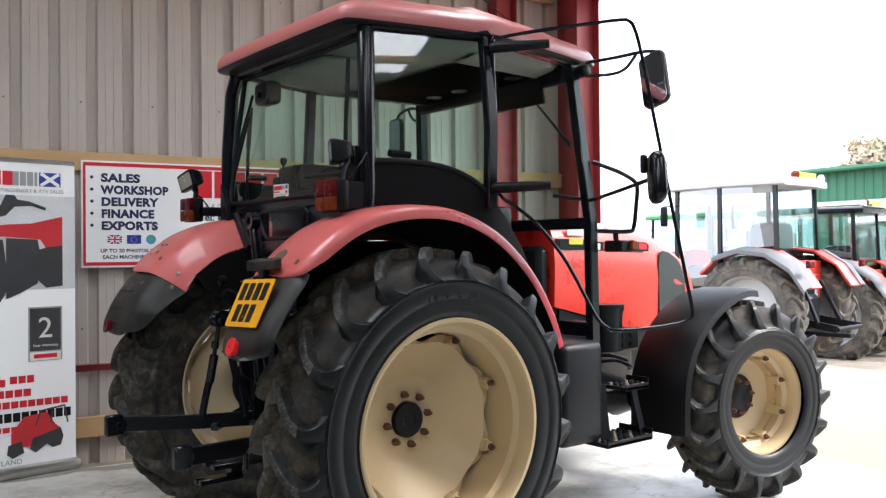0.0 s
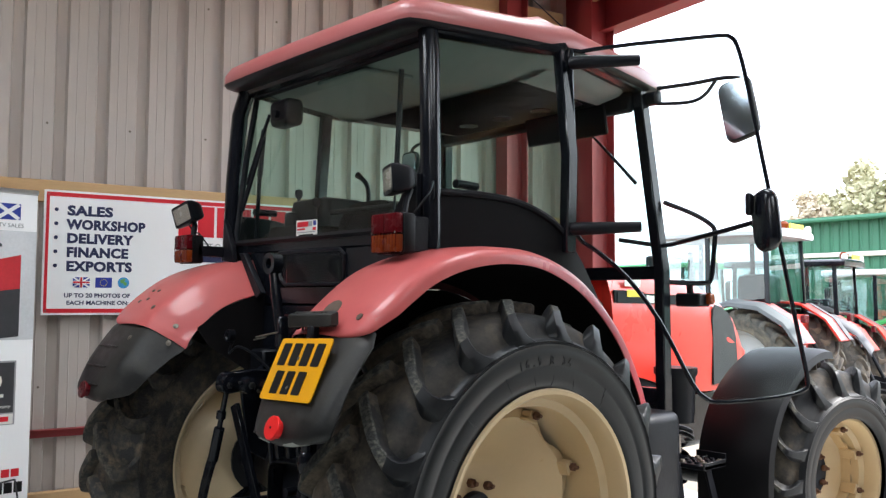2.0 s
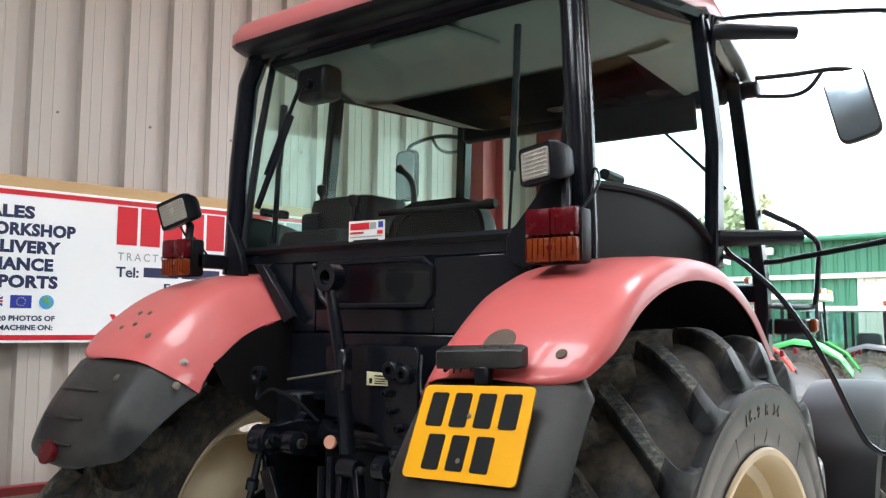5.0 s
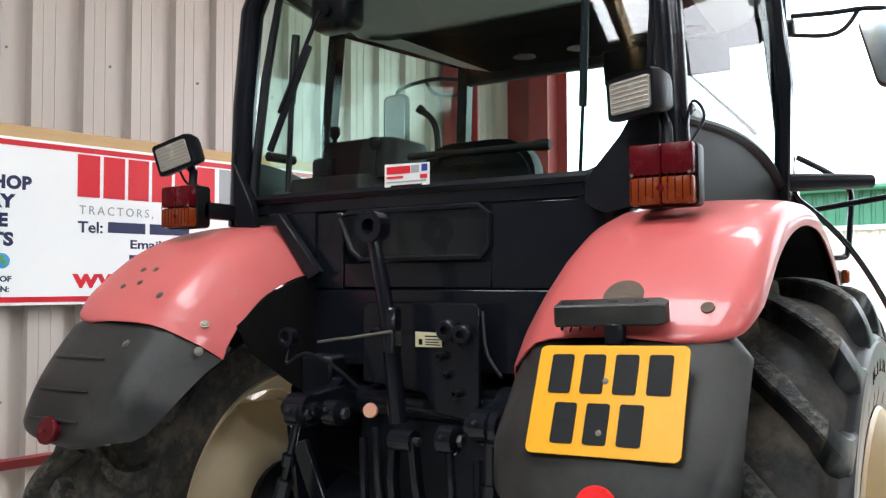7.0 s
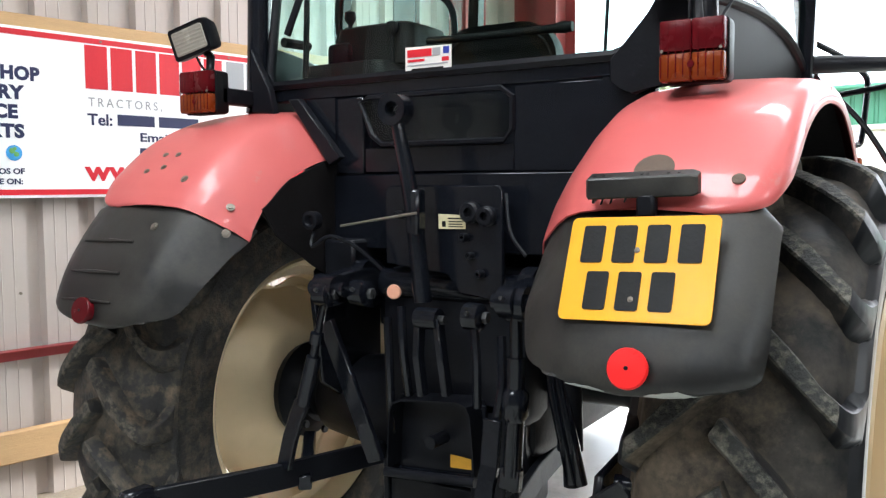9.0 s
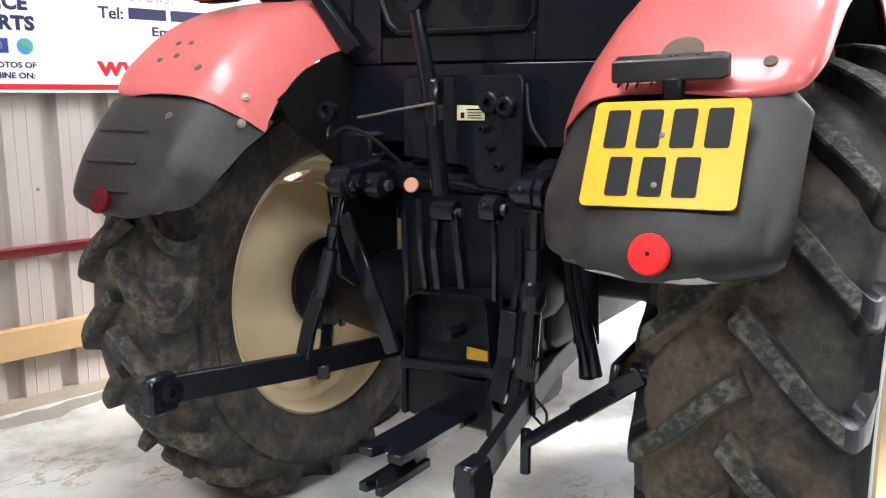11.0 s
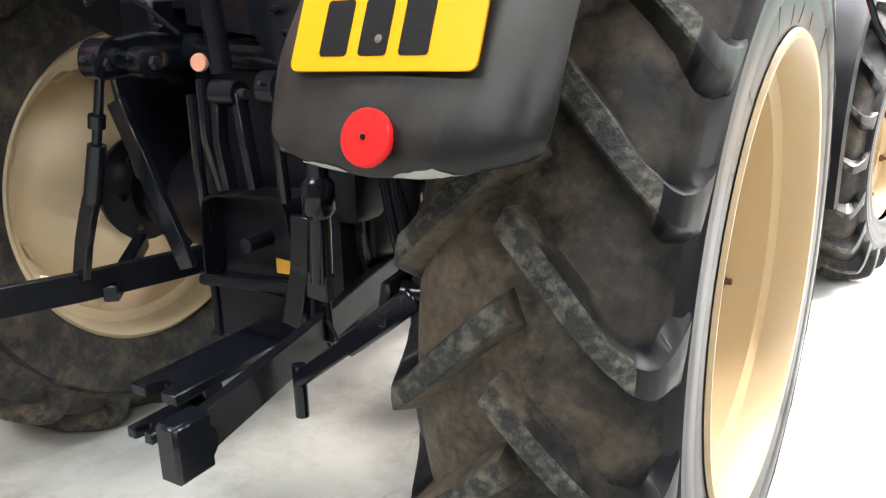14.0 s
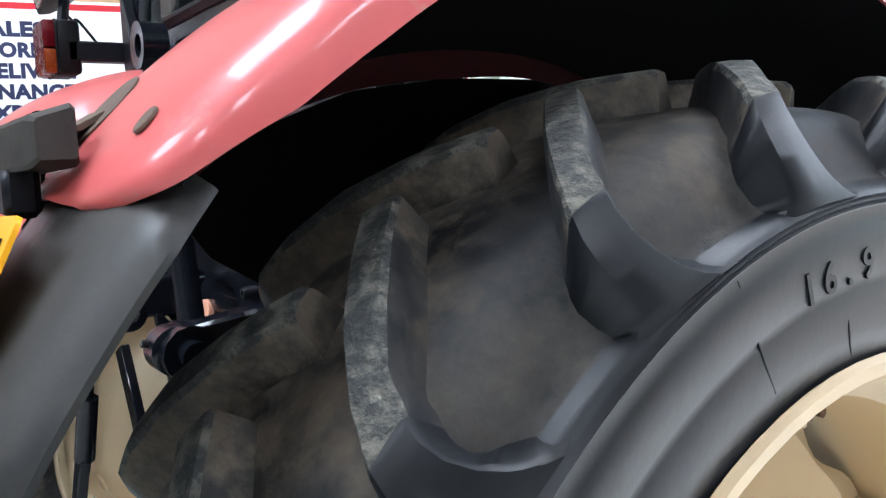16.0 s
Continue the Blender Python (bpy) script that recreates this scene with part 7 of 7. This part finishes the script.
def yard_tractor(label, m, paint, roof, fender, rim_mat, k=1.0, lift=0.0, group="tractors parked in the yard"):
    """A parked tractor, heading +y, rear axle at its origin."""
    t = thing("parked_tractor", label, "tractor", group, m=m)
    R, FRr = 0.88 * k, 0.66 * k
    for sx in (1, -1):
        yard_wheel(t, "rear", (sx * 0.93 * k, 0, R), R, 0.50 * k, 0.56 * k, rim_mat, 20, sx)
        yard_wheel(t, "front", (sx * 0.88 * k, 2.6 * k, FRr), FRr, 0.40 * k, 0.36 * k, rim_mat, 18, sx)
        arc = [(1.05 * k * math.cos(radians(a)), R + 1.02 * k * math.sin(radians(a))) for a in (35, 60, 85, 110, 135, 158)]
        g = [[(sx * x * k, y, z) for x in (0.55, 0.62, 0.78, 0.95, 1.0)] for y, z in arc]
        part("rear_fender", shell(g, 0.03), paint, t, "painted rear fender")
        g = [[(sx * x * k, y * 1.01, z + 0.012 - dz) for x, dz in ((0.90, 0.0), (1.02, 0.004), (1.12, 0.02), (1.18, 0.05), (1.20, 0.10))] for y, z in arc[1:]]
        part("fender_edge", shell(g, 0.03), FENDGREY if fender == SILVER else fender, t, "grey fender extension")
        g = [[(sx * x * k, 2.6 * k + 0.75 * k * math.cos(radians(a)), FRr + 0.75 * k * math.sin(radians(a))) for x in (0.66, 0.7, 0.9, 1.08, 1.1)] for a in (40, 70, 100, 130, 155)]
        part("front_fender", shell(g, 0.02), FENDGREY if fender == SILVER else fender, t)
        for y, x, nm in ((-0.35, 0.72, "rear_pillar"), (0.55, 0.86, "middle_pillar"), (1.45, 0.72, "front_pillar")):
            part(nm, bar([(sx * x * k, y * k, 1.5 * k), (sx * (x - 0.02) * k, (y * 0.97 + 0.03) * k, (2.72 + lift) * k)], 0.05, 0.065, up=(0, 1, 0)), BLACK, t)
        part("side_window", pane([(sx * 0.72 * k, -0.34 * k, (1.75 + lift) * k), (sx * 0.85 * k, 0.53 * k, (1.65 + lift) * k), (sx * 0.84 * k, 0.53 * k, (2.7 + lift) * k), (sx * 0.70 * k, -0.30 * k, (2.7 + lift) * k)]), YGLASS, t).visible_shadow = False
        part("door_glass", pane([(sx * 0.86 * k, 0.57 * k, 1.25 * k), (sx * 0.73 * k, 1.42 * k, 1.25 * k), (sx * 0.70 * k, 1.38 * k, (2.7 + lift) * k), (sx * 0.84 * k, 0.57 * k, (2.7 + lift) * k)]), YGLASS, t).visible_shadow = False
        part("work_lamp", lathe([(0, 0), (0, 0.06), (0.05, 0.06), (0.08, 0.03), (0.08, 0)], 14, (sx * 0.62 * k, -0.50 * k, (2.86 + lift) * k), "Y"), PAPER, t, "round work lamp")
        part("tail_lamp", box(sx * 0.98 * k, -0.98 * k, 1.62 * k, 0.16, 0.06, 0.10, 0.01), LENS_RED, t)
        part("mirror", join(box(sx * 1.18 * k, 1.40 * k, (2.25 + lift) * k, 0.16, 0.05, 0.30, 0.03, None, 2), tube([(sx * 0.74 * k, 1.45 * k, (2.45 + lift) * k), (sx * 1.18 * k, 1.42 * k, (2.42 + lift) * k)], 0.012, 6)), MATT, t)
    part("rear_window", pane([(-0.70 * k, -0.36 * k, (1.70 + lift) * k), (0.70 * k, -0.36 * k, (1.70 + lift) * k), (0.68 * k, -0.32 * k, (2.70 + lift) * k), (-0.68 * k, -0.32 * k, (2.70 + lift) * k)]), YGLASS, t).visible_shadow = False
    part("windscreen", pane([(-0.70 * k, 1.47 * k, (1.70 + lift) * k), (0.70 * k, 1.47 * k, (1.70 + lift) * k), (0.68 * k, 1.40 * k, (2.70 + lift) * k), (-0.68 * k, 1.40 * k, (2.70 + lift) * k)]), YGLASS, t).visible_shadow = False
    rr = [[(x * s_ * k, y * k, (z + lift) * k) for x, y in ((-0.78, -0.50), (0, -0.56), (0.78, -0.50), (0.92, 0.5), (0.76, 1.62), (0, 1.72), (-0.76, 1.62), (-0.92, 0.5))] for s_, z in ((0.96, 2.70), (1.0, 2.72), (1.0, 2.775), (0.94, 2.81), (0.6, 2.83))]
    part("cab_roof", loft(rr), roof, t, "cab roof panel")
    part("roof_beacon", lathe([((2.81 + lift) * k, 0.05), ((2.94 + lift) * k, 0.075), ((2.98 + lift) * k, 0.04), ((2.98 + lift) * k, 0)], 14, (0.05 * k, -0.3 * k, 0), "Z"), LENS_AMBER, t, "amber beacon")
    part("roof_label", box(0.05, -0.50 * k, (2.85 + lift) * k, 0.50, 0.02, 0.13, 0.004), LABEL_Y, t, "yellow roof label")
    part("rear_panel", join(box(0, -0.38 * k, 1.50 * k, 1.36 * k, 0.10, 0.34 * k, 0.02, None, 2), box(0.40 * k, -0.42 * k, 1.25 * k, 0.24 * k, 0.10, 0.40 * k, 0.02), box(-0.40 * k, -0.42 * k, 1.25 * k, 0.24 * k, 0.10, 0.40 * k, 0.02)), paint, t, "painted panel under the rear window")
    part("cab_body", join(box(0, 0.5 * k, 1.30 * k, 1.25 * k, 1.7 * k, 0.60 * k, 0.08, None, 2), box(0, 0.1 * k, (1.75 + lift) * k, 0.5, 0.5, 0.7, 0.1, None, 2)), BLACK, t)
    hr = []
    for y, w, zt, zb in ((1.5, 0.46, 1.85, 1.05), (2.3, 0.45, 1.80, 1.0), (3.0, 0.42, 1.68, 0.95), (3.4, 0.36, 1.50, 0.95), (3.5, 0.28, 1.35, 1.0)):
        hr.append([(x * k, y * k, z * k) for x, z in ((-w, zb), (-w, zt - 0.15), (-w + 0.12, zt), (0, zt + 0.03), (w - 0.12, zt), (w, zt - 0.15), (w, zb))])
    part("hood", loft(hr), paint, t)
    part("chassis", join(box(0, 1.2 * k, 0.85 * k, 0.55 * k, 3.6 * k, 0.55 * k, 0.06), rod((-0.9 * k, 0, R), (0.9 * k, 0, R), 0.16, 14), rod((-0.85 * k, 2.6 * k, FRr), (0.85 * k, 2.6 * k, FRr), 0.10, 12), box(0, -0.35 * k, 1.0 * k, 0.7 * k, 0.3 * k, 0.9 * k, 0.04)), MATT, t)
    for sx in (1, -1):
        part("lower_link", bar([(sx * 0.35 * k, -0.3 * k, 0.75 * k), (sx * 0.45 * k, -1.15 * k, 0.62 * k)], 0.04, 0.10), MATT, t)
        part("lift_rod", rod((sx * 0.36 * k, -0.55 * k, 1.35 * k), (sx * 0.42 * k, -0.85 * k, 0.68 * k), 0.03, 8), MATT, t)
        part("ram", rod((sx * 0.30 * k, -0.45 * k, 1.30 * k), (sx * 0.32 * k, -0.5 * k, 0.8 * k), 0.05, 10), GREYRIM, t)
    part("drawbar", join(box(0, -0.75 * k, 0.50 * k, 0.16, 0.9 * k, 0.06, 0.01), rod((-0.45 * k, -1.15 * k, 0.62 * k), (0.45 * k, -1.15 * k, 0.62 * k), 0.035, 10)), MATT, t)
    part("exhaust", rod((0.66 * k, 1.62 * k, 1.4 * k), (0.66 * k, 1.62 * k, 2.75 * k), 0.045, 12), STEEL, t)
    return t


yard_tractor("parked red tractor with silver roof and grey rims in yard", pose(-2.86, 9.57, -0.16, 0, 0, 94), YARDRED, SILVER, SILVER, GREYRIM, 0.90, 0.17)
yard_tractor("parked red tractor with black roof in the yard", pose(-3.2, 12.45, -0.40, 0, 0, 99), YARDRED, BLACK, SILVER, GREYRIM, 0.93, 0.0)
yard_tractor("parked green tractor with white roof in the yard", pose(-2.75, 15.3, YZ, 0, 0, 98), GREENP, WHITE, GREENP, GREYRIM, 0.92)
yard_tractor("parked red tractor with white roof in the yard", pose(-2.1, 18.3, YZ, 0, 0, 96), YARDRED, WHITE, SILVER, GREYRIM, 0.86)
yard_tractor("parked green tractor behind the red one in yard", pose(-7.2, 14.8, YZ, 0, 0, 84), GREENP, GREENP, GREENP, LABEL_Y, 1.0)

# green steel building across the yard
GREENC = material("green_cladding", (0.035, 0.16, 0.085), 0.5, vary=0.08, scale=1.0, bump=0.02)
PALEC = material("pale_green_cladding", (0.42, 0.55, 0.48), 0.5, vary=0.06, scale=1.0, bump=0.02)
CREAMC = material("cream_door_cladding", (0.66, 0.62, 0.52), 0.5, vary=0.06, scale=1.0, bump=0.02)
shop = thing("farm_building", "long green steel-clad building with cream doors", "building", m=pose(0.5, 23.0, 0, 0, 0, -6))
def ribbed(x0, x1, z0, z1, y, mat, name, pitch=0.30):
    bm = bmesh.new()
    pts, x = [], x0
    while x < x1:
        for dx, dy in ((0, 0), (pitch * 0.55, 0), (pitch * 0.65, 0.035), (pitch * 0.9, 0.035)):
            pts.append((min(x + dx, x1), y + dy))
        x += pitch
    pts.append((x1, y))
    lo = [bm.verts.new((a, b, z0)) for a, b in pts]
    hi = [bm.verts.new((a, b, z1)) for a, b in pts]
    for q in range(len(pts) - 1):
        bm.faces.new((lo[q], lo[q + 1], hi[q + 1], hi[q]))
    return part(name, bm, mat, shop, smooth=False)


part("building_core", box(8, 5.2, 1.7, 37, 10, 4.6, 0), GREENC, shop, smooth=False)
ribbed(-10.5, 26.5, 3.05, 4.05, 0.1, GREENC, "upper_cladding")
ribbed(-10.5, -4.0, -0.6, 2.9, 0.1, GREENC, "lower_cladding")
ribbed(-4.0, 0.5, -0.6, 2.9, 0.1, CREAMC, "sliding_door")
ribbed(0.5, 2.0, -0.6, 2.9, 0.1, GREENC, "lower_cladding")
ribbed(2.0, 26.5, -0.6, 2.9, 0.1, PALEC, "lower_cladding")
part("door_track", box(8, 0.02, 2.97, 37, 0.16, 0.14, 0.01), CREAMC, shop)
part("roof", slab([(-10.9, -0.3, 4.05), (26.9, -0.3, 4.05), (26.9, 10.6, 5.0), (-10.9, 10.6, 5.0)], (0, 0, 1), 0.12), GREENC, shop)
part("gutter", tube([(-10.9, -0.3, 4.02), (26.9, -0.3, 4.02)], 0.07, 8), GREENC, shop)
part("flood_lamp", box(-6.4, -0.15, 3.75, 0.35, 0.2, 0.22, 0.03), PAPER, shop, "white flood lamp")
sg = part("wall_sign", box(4.4, 0.03, 2.05, 1.3, 0.03, 0.5, 0.005), PAPER, shop, "small white wall sign")
part("bar", box(4.4, 0.01, 2.15, 1.0, 0.01, 0.14, 0), INK, sg)
part("bar", box(4.4, 0.01, 1.93, 0.8, 0.01, 0.12, 0), LABEL_Y, sg)

# field and trees beyond
FIELD = material("rough_grass", (0.16, 0.20, 0.05), 0.95, vary=0.3, scale=0.4, fine=8, bump=0.5)
tagged(part("field", box(-75, 70, -0.445, 110, 110, 0.05, 0), FIELD, smooth=False), "pale green grass field beyond the yard", "field", "", "structure")
LEAF = material("pale_spring_leaves", (0.45, 0.42, 0.26), 0.8, vary=0.45, scale=2.0, fine=12, bump=0)
TWIG = material("brown_twigs", (0.58, 0.49, 0.36), 0.9, vary=0.3, scale=3, bump=0)
BARK = material("tree_bark", (0.12, 0.095, 0.07), 0.9, vary=0.25, scale=6, bump=0.4)


def tree(label, x, y, h, spread, leaf, seed, count=2600):
    """Trunk, forking limbs and a crown of many small leaves in uneven clumps."""
    rng = random.Random(seed)
    t = thing("tree", label, "tree", "trees behind the building", m=pose(x, y, -0.05))
    part("trunk", tube([(0, 0, 0), (0.1, 0.05, h * 0.25), (0.0, 0.1, h * 0.5)], [0.05 * h, 0.04 * h, 0.028 * h], 10), BARK, t)
    clumps = []
    limbs = []
    for i in range(16):
        a, e = rng.uniform(0, 6.28), rng.uniform(0.25, 1.35)
        ln_ = spread * rng.uniform(0.6, 1.05)
        s0 = V(0, 0.05, h * rng.uniform(0.28, 0.5))
        p1 = s0 + V(math.cos(a) * math.cos(e), math.sin(a) * math.cos(e), math.sin(e)) * ln_ * 0.55
        p2 = s0 + V(math.cos(a) * math.cos(e), math.sin(a) * math.cos(e), math.sin(e) * 1.1) * ln_ + V(rng.uniform(-.3, .3), rng.uniform(-.3, .3), 0)
        limbs.append(tube([s0, p1, p2], [0.016 * h, 0.010 * h, 0.003 * h], 6))
        for q in range(4):
            clumps.append((p1.lerp(p2, q / 3) + V(rng.gauss(0, .25), rng.gauss(0, .25), rng.gauss(0, .25)) * spread * 0.25, spread * rng.uniform(0.16, 0.30)))
    part("limbs", join(*limbs), BARK, t)
    verts, faces = [], []
    for i in range(count):
        c, r = rng.choice(clumps)
        d = V(rng.gauss(0, 1), rng.gauss(0, 1), rng.gauss(0, 1)).normalized() * r * rng.random() ** 0.4
        p, s_ = c + d, rng.uniform(0.05, 0.12) * (h / 7)
        u = V(rng.gauss(0, 1), rng.gauss(0, 1), rng.gauss(0, 1)).normalized() * s_
        w = u.orthogonal().normalized() * s_ * 0.6
        b = len(verts)
        verts += [p - u, p + w, p + u, p - w]
        faces.append((b, b + 1, b + 2, b + 3))
    me = bpy.data.meshes.new("crown")
    me.from_pydata([tuple(v) for v in verts], [], faces)
    me.materials.append(leaf)
    o = tagged(new("crown", me), kind="stuff")
    o.parent = t


tree("pale olive bushy tree in early leaf behind building", -11.6, 36.0, 11.4, 2.7, LEAF, 3, 10000)
tree("pale tan twiggy tree nearly bare behind building", -12.8, 35.0, 8.6, 2.2, TWIG, 5, 8000)
tree("pale olive rounded tree in leaf behind building", -10.2, 38, 9.0, 1.9, LEAF, 11, 6000)
tree("low pale green tree far across the field", -44, 58, 4.0, 2.5, LEAF, 9, 1500)
